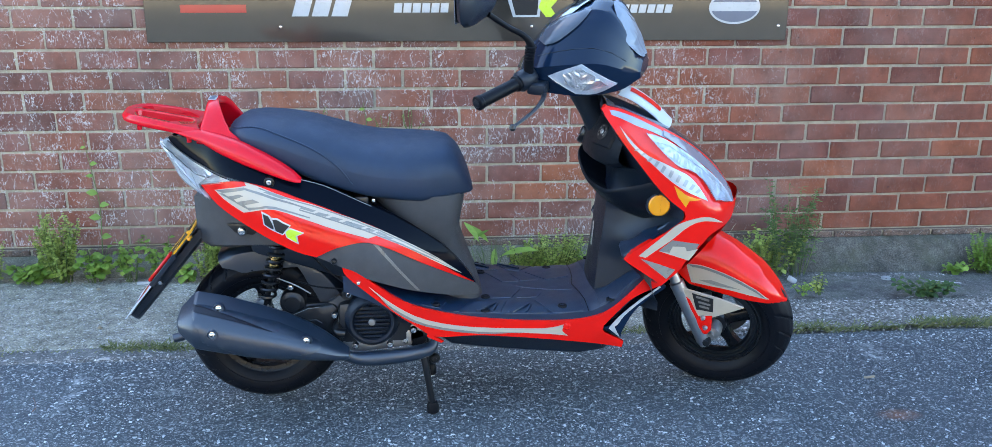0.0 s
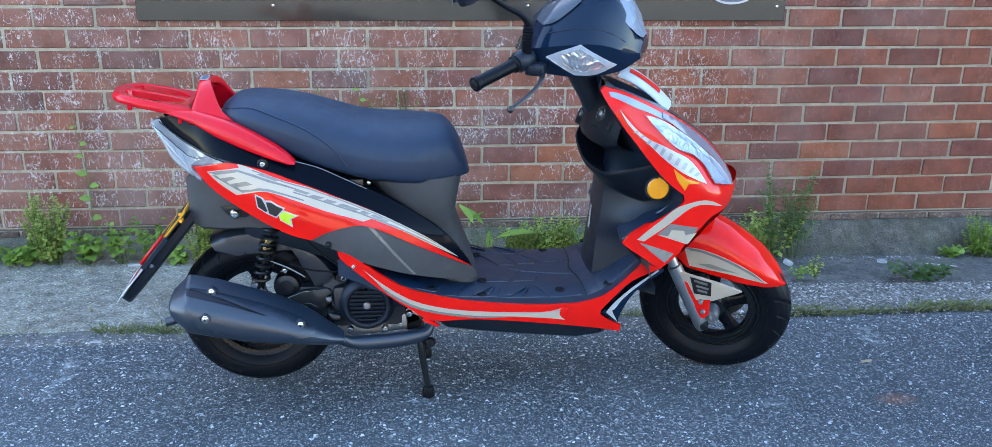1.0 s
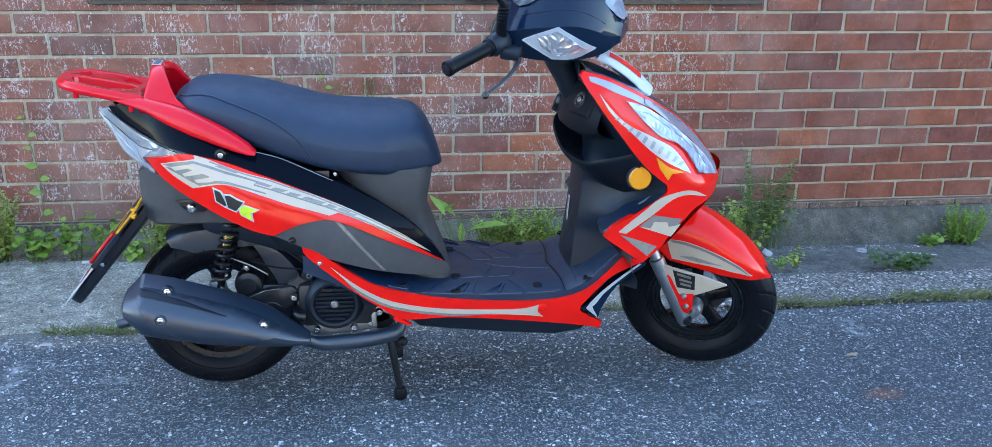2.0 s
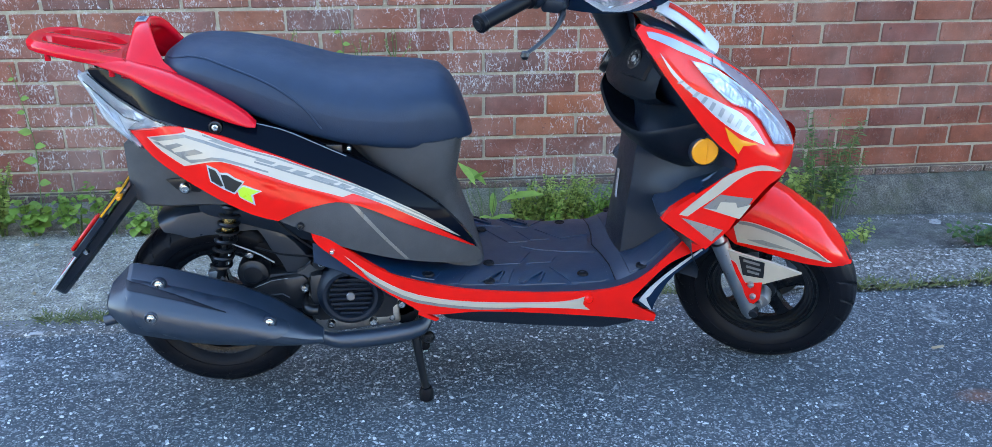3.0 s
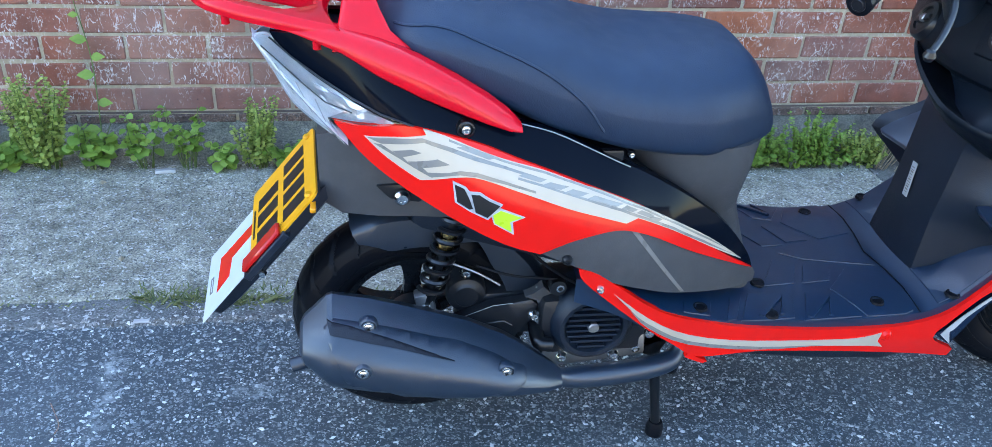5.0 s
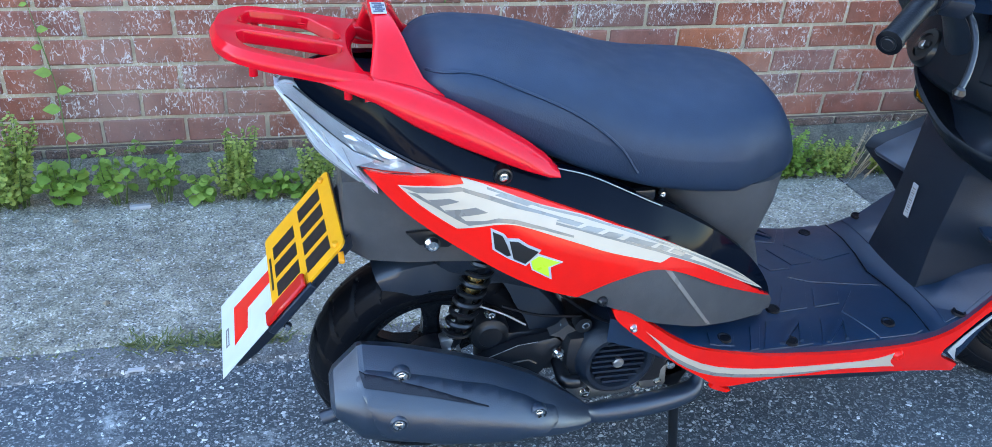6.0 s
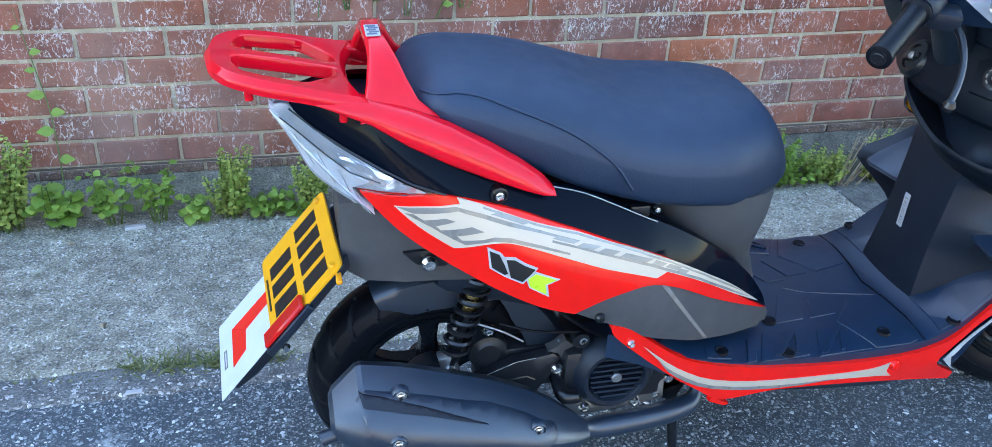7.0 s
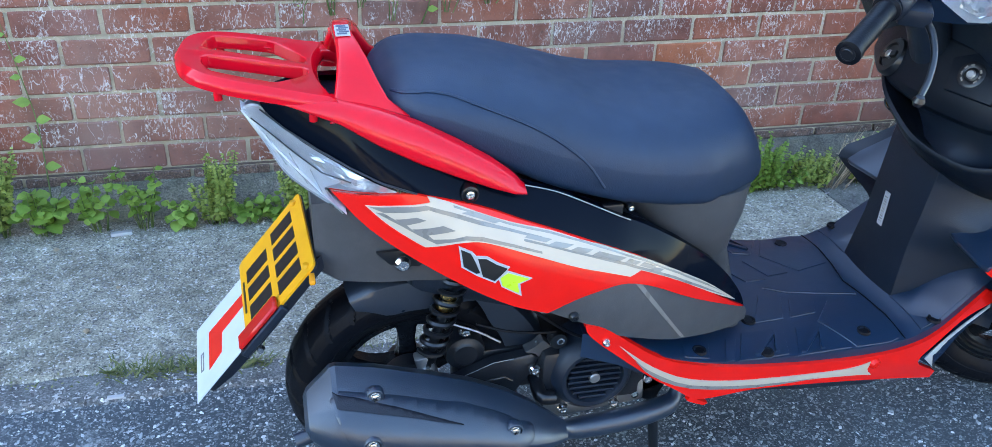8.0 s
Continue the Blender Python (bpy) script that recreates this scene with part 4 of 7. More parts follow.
# hoop
hoop = []
for y, xb, xf, z in ((-0.122, -0.624, -0.505, 0.792), (-0.108, -0.617, -0.540, 0.818), (-0.091, -0.611, -0.554, 0.842), (-0.072, -0.607, -0.564, 0.862), (-0.050, -0.606, -0.573, 0.875), (-0.024, -0.606, -0.579, 0.880), (0.0, -0.607, -0.582, 0.881)):
    hoop.append((y, xb, xf, z))
hoop += [(-y, xb, xf, z) for y, xb, xf, z in reversed(hoop[:-1])]
rings = []
for k, (y, xb, xf, z) in enumerate(hoop):
    a, b = hoop[max(0, k - 1)], hoop[min(len(hoop) - 1, k + 1)]
    t = Vector((0, b[0] - a[0], b[3] - a[3])).normalized()
    out = Vector((0, -t.z, t.y))
    ring = []
    for i in range(16):
        q = 2 * math.pi * i / 16
        c, s = math.cos(q), math.sin(q)
        ring.append(Vector(((xb + xf) / 2 + (xf - xb) / 2 * math.copysign(abs(c) ** 0.42, c), y, z)) + out * (0.011 * math.copysign(abs(s) ** 0.5, s)))
    rings.append(ring)
part("grab_hoop", loft(rings), RED_RACK, carrier, sharp=60)
tag_turn = Matrix.Rotation(radians(8), 3, "X")
part("sticker", box((-0.594, -0.0240, 0.8922), (0.021, 0.034, 0.0012), turn=tag_turn), DECAL_WHITE, carrier, "small white sticker with dark bars", smooth=False)
for k in range(5):
    d = 0.006 * (k - 2)
    part("sticker_bar", box((-0.594 + (0.002 if k % 2 else -0.001), -0.0240 + d, 0.8934 + 0.14 * d), (0.014, 0.0032, 0.001), turn=tag_turn), SIGN_BLUE, carrier, smooth=False)

# -- floor, sills and belly --
sill_top = [(-0.262, 0.489), (-0.227, 0.474), (-0.178, 0.435), (-0.128, 0.396), (-0.075, 0.369), (0.006, 0.343), (0.089, 0.324), (0.215, 0.309), (0.345, 0.304), (0.417, 0.315), (0.460, 0.335), (0.502, 0.370), (0.546, 0.411)]
sill_low = [(0.595, 0.391), (0.518, 0.361), (0.476, 0.326), (0.434, 0.283)]
sill_low2 = [(0.434, 0.283), (0.436, 0.264), (0.495, 0.226)]
sill_low3 = [(0.492, 0.207), (0.437, 0.222), (0.363, 0.236), (0.216, 0.259), (0.088, 0.274), (-0.002, 0.276), (-0.040, 0.284), (-0.077, 0.312), (-0.130, 0.352), (-0.205, 0.419), (-0.253, 0.466), (-0.262, 0.489)]
both("sill", smooth_outline(sill_top, [(0.546, 0.411), (0.595, 0.391)], sill_low, sill_low2, [(0.495, 0.226), (0.492, 0.207)], sill_low3), sill_skin, RED, "glossy red floor sill with a silver line", proud=0.002, thick=0.014)
both("sill_tip", [(-0.045, 0.288), (-0.005, 0.262), (-0.012, 0.258), (-0.05, 0.280)], sill_skin, RED, proud=0.001, thick=0.01)
line = smooth_outline([(-0.198, 0.434), (-0.129, 0.374), (-0.050, 0.329), (0.074, 0.299), (0.230, 0.286), (0.29, 0.286), (0.326, 0.294)], [(0.326, 0.294), (0.318, 0.276), (0.334, 0.258)], [(0.334, 0.258), (0.29, 0.266), (0.216, 0.274), (0.088, 0.283), (-0.050, 0.315), (-0.129, 0.362), (-0.198, 0.434)])
both("decal", line, sill_skin, DECAL_PALE, "silver line decal", proud=0.0036, thick=0.002, edge=0)
dark_line = smooth_outline([(-0.165, 0.396), (-0.129, 0.364), (-0.050, 0.317), (0.088, 0.285), (0.216, 0.276)], [(0.216, 0.276), (0.088, 0.279), (-0.050, 0.310), (-0.129, 0.356), (-0.165, 0.396)])
both("decal", dark_line, sill_skin, DECAL_GREY, proud=0.0042, thick=0.002, edge=0)
bolt((0.331, -sill_skin(0.331, 0.287) - 0.003, 0.287), 0.008, mat=RED)
bolt((-0.223, -sill_skin(-0.223, 0.447) - 0.002, 0.447), 0.005, mat=CHROME)
tri = smooth_outline([(0.436, 0.274), (0.478, 0.290)], [(0.478, 0.290), (0.506, 0.326), (0.55, 0.358), (0.595, 0.388)], [(0.595, 0.388), (0.606, 0.379), (0.531, 0.328), (0.492, 0.268), (0.486, 0.236)], [(0.486, 0.236), (0.436, 0.274)])
both("front_trim", tri, sill_skin, BLACK_GLOSS, "gloss black trim with a white edge", proud=-0.004, thick=0.03)
edge_w = smooth_outline([(0.449, 0.272), (0.472, 0.280), (0.492, 0.306), (0.53, 0.338), (0.594, 0.383)], [(0.594, 0.383), (0.59, 0.386)], [(0.59, 0.386), (0.525, 0.343), (0.484, 0.311), (0.462, 0.289), (0.449, 0.272)])
both("decal", edge_w, sill_skin, DECAL_WHITE, proud=-0.0018, thick=0.002, edge=0)
both("decal", smooth_outline([(0.449, 0.272), (0.462, 0.287), (0.468, 0.270), (0.485, 0.238)], [(0.485, 0.238), (0.449, 0.272)]), sill_skin, DECAL_WHITE, proud=-0.0016, thick=0.002, edge=0)

def floor_z(x, y):
    z = float(np.interp(x, [-0.30, -0.2, -0.12, -0.05, 0.02, 0.1, 0.3, 0.40, 0.46, 0.52, 0.58], [0.492, 0.445, 0.397, 0.368, 0.350, 0.340, 0.328, 0.333, 0.358, 0.412, 0.458]))
    a = abs(y) / max(0.05, sill_width(x))
    return z - 0.009 * max(0.0, (a - 0.62) / 0.38) ** 2
bm = bmesh.new()
rows = []
for i in range(61):
    x = -0.262 + 0.83 * i / 60
    w = sill_width(x) - 0.006
    edge = [bm.verts.new((x, e * w, floor_z(x, w) - 0.045)) for e in (-1, 1)]
    rows.append([edge[0]] + [bm.verts.new((x, -w + 2 * w * j / 30, floor_z(x, -w + 2 * w * j / 30))) for j in range(31)] + [edge[1]])
for a, b in zip(rows, rows[1:]):
    for j in range(32):
        bm.faces.new((a[j], a[j + 1], b[j + 1], b[j]))
floor_ob = part("floor_board", bm, MAT, scooter, "black rubber-covered footboard with raised pads")
# raised pads on the footboard
def pad(outline, name="pad", lift=0.002, rim=0.0016):
    """A raised flat-topped pad on the footboard with a crisp rim."""
    loop = []
    for a, b in zip(outline, outline[1:] + outline[:1]):
        n = max(1, round(math.dist(a, b) / 0.012))
        loop += [(a[0] + (b[0] - a[0]) * k / n, a[1] + (b[1] - a[1]) * k / n) for k in range(n)]
    area = sum(a[0] * b[1] - b[0] * a[1] for a, b in zip(loop, loop[1:] + loop[:1]))
    way = 1 if area > 0 else -1
    bm = bmesh.new()
    rows = []
    for d, up in ((0.0, -0.001), (0.0004, 0.7 * lift), (rim * 0.5, lift)):
        rows.append([bm.verts.new((x, y, floor_z(x, y) + up)) for x, y in offset_loop(loop, way * d)])
    n = len(loop)
    for a, b in zip(rows, rows[1:]):
        for k in range(n):
            bm.faces.new((a[k], a[(k + 1) % n], b[(k + 1) % n], b[k]))
    bmesh.ops.triangle_fill(bm, edges=[bm.edges.get((rows[-1][k], rows[-1][(k + 1) % n])) for k in range(n)], use_beauty=True)
    return part(name, bm, MAT, floor_ob, sharp=25)
for s in (-1, 1):
    pad([(0.083, s * 0.134), (0.171, s * 0.128), (0.150, s * 0.193), (0.046, s * 0.205)])
    pad([(0.197, s * 0.129), (0.236, s * 0.122), (0.280, s * 0.188), (0.166, s * 0.198)])
    pad([(0.252, s * 0.114), (0.309, s * 0.053), (0.378, s * 0.066), (0.380, s * 0.182), (0.362, s * 0.188), (0.292, s * 0.187)])
    pad([(0.175, s * 0.024), (0.222, s * 0.030), (0.188, s * 0.099), (0.124, s * 0.108)])
    pad([(0.232, s * 0.040), (0.282, s * 0.050), (0.263, s * 0.088), (0.204, s * 0.098)])
    pad([(0.425, s * 0.078), (0.475, s * 0.095), (0.535, s * 0.150), (0.528, s * 0.168), (0.425, s * 0.180)])
    pad([(-0.055, s * 0.178), (0.005, s * 0.160), (-0.012, s * 0.203), (-0.062, s * 0.208)])
    pad([(0.043, s * 0.150), (0.068, s * 0.142), (0.038, s * 0.203), (0.018, s * 0.208)])
    for x in (0.082, 0.174):
        pad([(x, s * 0.192), (x + 0.060, s * 0.136), (x + 0.062, s * 0.146), (x + 0.010, s * 0.194)], "rib", 0.0062, 0.0015)
        pad([(x + 0.064, s * 0.138), (x + 0.066, s * 0.148), (x + 0.050, s * 0.188), (x + 0.042, s * 0.188)], "rib", 0.0062, 0.0015)
    for x, y in ((0.324, 0.154), (0.108, 0.186), (-0.026, 0.188), (0.454, 0.172), (0.116, 0.100)):
        part("screw_well", lathe([(0.0, 0.0006), (0.008, 0.0006), (0.0095, 0.0022), (0.012, 0.0024), (0.0135, -0.002)], (x, s * y, floor_z(x, y) + 0.003), "Z", 16), RUBBER, floor_ob)
    part("joint", tube([(x, s * y, floor_z(x, y) + 0.0012) for x, y in ((0.376, 0.0), (0.387, 0.062), (0.392, 0.12), (0.392, 0.185))], 0.0014, 6), RUBBER, floor_ob)
pad([(0.241, -0.018), (0.299, -0.026), (0.376, -0.048), (0.368, 0.0), (0.376, 0.048), (0.299, 0.026), (0.241, 0.018), (0.20, 0.0)])
belly_rings = []
for x, z, w in ((-0.03, 0.235, 0.10), (0.02, 0.205, 0.13), (0.10, 0.196, 0.14), (0.23, 0.183, 0.145), (0.38, 0.167, 0.14), (0.45, 0.172, 0.13), (0.50, 0.196, 0.11)):
    top = 0.275
    belly_rings.append([(x, w * 0.8, z), (x, -w * 0.8, z), (x, -w, z + 0.015), (x, -w * 1.18, top), (x, w * 1.18, top), (x, w, z + 0.015)])
part("belly_pan", loft(belly_rings), BLACK, scooter, "black plastic belly pan")

# -- wheels --
def wheel(name, centre, r, label, steer=None):
    """Five-spoke black alloy wheel with its tyre, in the plane y = 0 of its own frame."""
    rr = r - 0.078  # rim radius
    prof = [(rr - 0.020, -0.030), (rr - 0.004, -0.034), (rr + 0.004, -0.040), (rr + 0.008, -0.036), (rr - 0.002, -0.028), (rr - 0.012, -0.018), (rr - 0.014, 0.018), (rr - 0.002, 0.028), (rr + 0.008, 0.036), (rr + 0.004, 0.040), (rr - 0.004, 0.034), (rr - 0.020, 0.030), (rr - 0.024, 0.016), (rr - 0.024, -0.016), (rr - 0.020, -0.030)]
    rim = part(name, lathe(prof, (0, 0, 0), "Y", 140, open_ends=True), RIM_BLACK, scooter, label)
    rim.matrix_basis = (steer or Matrix()) @ Matrix.Translation(centre)
    # highlight along the black flange, modelled as a thin alloy ring
    part("rim_edge", lathe([(rr - 0.0012, -0.0372), (rr + 0.0006, -0.0402), (rr + 0.0022, -0.0400), (rr + 0.0022, -0.0372)], (0, 0, 0), "Y", 96, open_ends=True), ALLOY, rim, "thin bright ring standing for the rim edge's highlight")
    tr = [(rr - 0.006, -0.036), (rr + 0.006, -0.047), (rr + 0.024, -0.053), (rr + 0.042, -0.052), (rr + 0.058, -0.044), (rr + 0.070, -0.029), (rr + 0.0765, -0.012), (rr + 0.078, 0.0)]
    tr = tr + [(a, -b) for a, b in reversed(tr[:-1])]
    # tyre with curved grooves cut into its tread
    ys, rs = [q[1] for q in tr[3:-3]], [q[0] for q in tr[3:-3]]
    outline = [tr[0], tr[1], tr[2], tr[3]] + [(float(np.interp(y, ys, rs)), y) for y in np.linspace(-0.0515, 0.0515, 35)] + [tr[-4], tr[-3], tr[-2], tr[-1]]
    around, count = 560, len(outline)
    verts, faces = [], []
    for k in range(around):
        a = 2 * math.pi * k / around
        for q, y in outline:
            u, cut = abs(y) / 0.05, 0.0
            if 0.10 < u < 1.05 and q > rr + 0.040:
                slant = (0.07 if y > 0 else -0.07) + 0.20 * u**1.6
                step = ((a - slant) / (2 * math.pi) * 22 + 0.5) % 1 - 0.5
                cut = 0.0055 * max(0.0, 1 - (abs(step) * 0.063 / 0.0040) ** 4)
            verts.append(((q - cut) * math.cos(a), y, (q - cut) * math.sin(a)))
    for k in range(around):
        for i in range(count - 1):
            faces.append((k * count + i, k * count + i + 1, ((k + 1) % around) * count + i + 1, ((k + 1) % around) * count + i))
    me = bpy.data.meshes.new("tyre")
    me.from_pydata(verts, [], faces)
    me.materials.append(RUBBER)
    for f in me.polygons:
        f.use_smooth = True
    me.set_sharp_from_angle(angle=radians(40))
    tyre = tagged(new("tyre", me), "black tyre with curved tread grooves")
    tyre.parent = rim
    for off in (rr + 0.018, rr + 0.030):
        part("sidewall_ring", lathe([(off - 0.001, -0.0508), (off, -0.0528), (off + 0.001, -0.0508)], (0, 0, 0), "Y", 64, open_ends=True), RUBBER, rim)
    for k in range(5):
        a = 2 * math.pi * k / 5 + 0.35
        d, t = Vector((math.cos(a), 0, math.sin(a))), Vector((-math.sin(a), 0, math.cos(a)))
        rings = []
        for u, w, h in ((0.018, 0.026, 0.022), (0.045, 0.017, 0.018), (0.075, 0.014, 0.015), (rr - 0.040, 0.018, 0.014), (rr - 0.018, 0.032, 0.015)):
            c = d * u
            rings.append([c + t * w + Vector((0, -h * 0.7, 0)), c + t * w * 0.5 + Vector((0, -h, 0)), c - t * w * 0.5 + Vector((0, -h, 0)), c - t * w + Vector((0, -h * 0.7, 0)), c - t * w + Vector((0, h, 0)), c + t * w + Vector((0, h, 0))])
        part("spoke", loft(rings), RIM_BLACK, rim)
    part("hub", lathe([(0.0, -0.046), (0.016, -0.046), (0.018, -0.040), (0.034, -0.036), (0.036, -0.026), (0.036, 0.036), (0.0, 0.04)], (0, 0, 0), "Y", 28), FRAME_BLACK, rim)
    return rim


rear = wheel("rear_wheel", (-0.50, 0, 0.240), 0.220, "rear black alloy wheel with a grooved tyre")
part("brake_drum", lathe([(0.0, -0.062), (0.020, -0.060), (0.048, -0.050), (0.052, -0.040), (0.052, -0.02)], (0, 0, 0), "Y", 32), CASTING, rear, "grey brake hub")
part("axle_nut", lathe([(0.0, -0.082), (0.012, -0.082), (0.013, -0.060)], (0, 0, 0), "Y", 6), CHROME, rear)

# rear mudguard
def arc_shell(c, r, skirt, w, a0, a1, n=28, tip=0.5):
    rings = []
    for k in range(n + 1):
        u = k / n
        a = radians(a0 + (a1 - a0) * u)
        sk = skirt(u)
        d = Vector((math.cos(a), 0, math.sin(a)))
        p = Vector(c)
        ring = []
        for y, rad in ((-w, r - sk), (-w * 1.0, r - 0.45 * sk), (-w * 0.97, r - 0.014), (-w * 0.8, r - 0.003), (-w * 0.4, r), (w * 0.4, r), (w * 0.8, r - 0.003), (w * 0.97, r - 0.014), (w, r - 0.45 * sk), (w, r - sk), (w - 0.004, r - sk), (w * 0.93, r - 0.018), (w * 0.4, r - 0.005), (-w * 0.4, r - 0.005), (-w * 0.93, r - 0.018), (-w + 0.004, r - sk)):
            ring.append(p + d * rad + Vector((0, y, 0)))
        rings.append(ring)
    return loft(rings)
part("mudguard", arc_shell((-0.50, 0, 0.240), 0.256, lambda u: float(np.interp(u, [0, 0.12, 0.3, 0.42, 0.5, 0.62, 0.85, 1.0], [0.035, 0.07, 0.066, 0.050, 0.034, 0.060, 0.076, 0.05])), 0.080, 116, 8), GUARD_BLACK, scooter, "satin black inner mudguard over the rear wheel")

# shock absorber with coil spring
def helix(p0, p1, r, turns, wire, mat, name, parent, label=""):
    p0, p1 = Vector(p0), Vector(p1)
    d = (p1 - p0).normalized()
    e = d.cross(Vector((0, 1, 0))).normalized()
    f = d.cross(e)
    pts = [p0 + (p1 - p0) * (k / (turns * 14)) + r * (math.cos(2 * math.pi * k / 14) * e + math.sin(2 * math.pi * k / 14) * f) for k in range(int(turns * 14) + 1)]
    return part(name, tube(pts, wire, 6), mat, parent, label)
top, low = Vector((-0.436, -0.110, 0.520)), Vector((-0.487, -0.110, 0.330))
shock = part("shock_absorber", tube([top, top.lerp(low, 0.30), top.lerp(low, 0.31), top.lerp(low, 0.80), top.lerp(low, 0.82), low], [0.012, 0.012, 0.008, 0.008, 0.014, 0.014], 14), FRAME_BLACK, scooter, "coil-over shock absorber with black spring")
helix(top.lerp(low, 0.04), top.lerp(low, 0.82), 0.0205, 7.5, 0.0048, FRAME_BLACK, "spring", shock)
for u in (0.20, 0.32):
    c = top.lerp(low, u)
    part("collar", tube([c, c + (low - top).normalized() * 0.012], 0.0145, 14), BRASS, shock, "brass-coloured collar")
part("clevis", box((low.x, low.y, low.z + 0.008), (0.030, 0.026, 0.044), 0.004, Matrix.Rotation(radians(-15), 3, "Y")), ALLOY, shock)
bolt((low.x, -0.126, low.z), 0.008, shock)

# silencer: heat-shielded, matt black
FLUTE_SHADE = grained("flute shade colour", (0.006, 0.008, 0.014), 0.4)
MUF = ((-0.692, 0.360, 0.320, 0.42), (-0.686, 0.372, 0.306, 0.60), (-0.648, 0.409, 0.263, 0.93), (-0.640, 0.411, 0.260, 0.96), (-0.58, 0.398, 0.247, 1.0), (-0.50, 0.373, 0.234, 0.98), (-0.42, 0.345, 0.225, 0.92), (-0.36, 0.315, 0.220, 0.84), (-0.32, 0.288, 0.217, 0.70), (-0.285, 0.262, 0.214, 0.50), (-0.258, 0.243, 0.214, 0.28))
muf_out = table((0.0, 0.0), (0.05, 0.45), (0.15, 0.80), (0.30, 1.0), (0.50, 1.0), (0.62, 0.92), (0.75, 0.66), (0.87, 0.27), (0.94, 0.0), (1.0, -0.25))


def muf_in(v):
    return -max(0.12 if v < 0.5 else 0.25, (1 - abs(2 * v - 1) ** 2.2) ** (1 / 2.2))


rings = []
for x, zt, zb, k in MUF:
    ring = []
    for i in range(21):
        v = 0.5 + 0.5 * math.cos(math.pi * i / 20)
        ring.append((x, -0.195 - 0.074 * k * muf_out(v), zb + (zt - zb) * v))
    for i in range(1, 13):
        v = 0.5 - 0.5 * math.cos(math.pi * i / 13)
        ring.append((x, -0.195 - 0.074 * k * muf_in(v), zb + (zt - zb) * v))
    rings.append(ring)
silencer = part("silencer", loft(rings), EXHAUST, scooter, "matt black exhaust silencer with a shaped heat shield", sharp=20)
def muf_skin(x, z):
    xs = [m[0] for m in MUF]
    zt, zb, k = (float(np.interp(x, xs, [m[i] for m in MUF])) for i in (1, 2, 3))
    return 0.195 + 0.074 * k * muf_out(min(1.0, max(0.0, (z - zb) / (zt - zb))))
shield = smooth_outline([(-0.638, 0.391), (-0.653, 0.381), (-0.644, 0.367), (-0.634, 0.346), (-0.626, 0.319), (-0.618, 0.302)], [(-0.618, 0.302), (-0.557, 0.277), (-0.508, 0.232), (-0.443, 0.224), (-0.390, 0.254), (-0.344, 0.260)], [(-0.344, 0.260), (-0.326, 0.269), (-0.328, 0.279), (-0.348, 0.290), (-0.379, 0.308), (-0.433, 0.333), (-0.475, 0.346), (-0.535, 0.365), (-0.585, 0.379), (-0.638, 0.391)])
part("heat_shield", sheet(shield, muf_skin, 0.006, 0.012, 0.01, 0.003, -1), EXHAUST, silencer)
# the pressed flute's shade, painted as a dark sheet laid on the shield
flute = smooth_outline([(-0.648, 0.392), (-0.594, 0.377), (-0.522, 0.351), (-0.449, 0.322)], [(-0.449, 0.322), (-0.528, 0.348), (-0.594, 0.367), (-0.643, 0.379)], [(-0.643, 0.379), (-0.648, 0.392)])
part("flute", sheet(flute, muf_skin, 0.0082, 0.003, 0.006, 0, -1), FLUTE_SHADE, silencer, "shade of the pressed flute as a dark sheet")
for x, z in ((-0.584, 0.378), (-0.594, 0.327), (-0.363, 0.290)):
    y = -muf_skin(x, z) - 0.0065
    part("shield_bolt_cup", lathe([(0.0, 0.001), (0.0105, 0.001), (0.0112, -0.0015), (0.0125, -0.0018), (0.0145, 0.001), (0.0145, 0.012)], (x, y, z), "Y", 20), EXHAUST, silencer)
    head = part("shield_bolt", lathe([(0.0, -0.0055), (0.0045, -0.0055), (0.0068, -0.004), (0.0072, -0.001), (0.0095, -0.0005), (0.0098, 0.002)], (x, y, z), "Y", 18), CHROME, silencer, "bright cross-head bolt")
    for q in (25, 115):
        part("slot", box((x, y - 0.0056, z), (0.0075, 0.0012, 0.0018), 0, Matrix.Rotation(radians(q), 3, "Y")), FRAME_BLACK, head, smooth=False)
part("tail_pipe", tube([(-0.67, -0.20, 0.300), (-0.708, -0.205, 0.292)], 0.012, 14), EXHAUST, silencer)
part("exhaust_pipe", tube([(-0.285, -0.178, 0.225), (-0.25, -0.168, 0.203), (-0.215, -0.162, 0.195), (-0.15, -0.160, 0.197), (-0.09, -0.157, 0.203), (-0.045, -0.150, 0.212), (-0.028, -0.14, 0.232), (-0.025, -0.125, 0.262)], (0.017, 0.0165, 0.0205, 0.0215, 0.021, 0.019, 0.012, 0.011), 18, 36), EXHAUST, scooter, "matt black exhaust pipe")

# engine: crankcase, fan cowl, swing arm plate
part("crankcase", joined(box((-0.19, -0.075, 0.285), (0.20, 0.13, 0.13), 0.02), box((-0.30, -0.055, 0.285), (0.26, 0.07, 0.10), 0.02), box((-0.09, -0.06, 0.29), (0.14, 0.12, 0.09), 0.02)), CASTING, scooter, "black engine block")
part("engine_cover", joined(box((-0.185, -0.128, 0.232), (0.19, 0.020, 0.050), 0.008, Matrix.Rotation(radians(-6), 3, "Y")), box((-0.285, -0.118, 0.298), (0.012, 0.012, 0.075), 0.004, Matrix.Rotation(radians(8), 3, "Y")), box((-0.095, -0.122, 0.248), (0.08, 0.014, 0.05), 0.006, Matrix.Rotation(radians(-20), 3, "Y"))), ALLOY, scooter, "bare cast alloy engine casing")
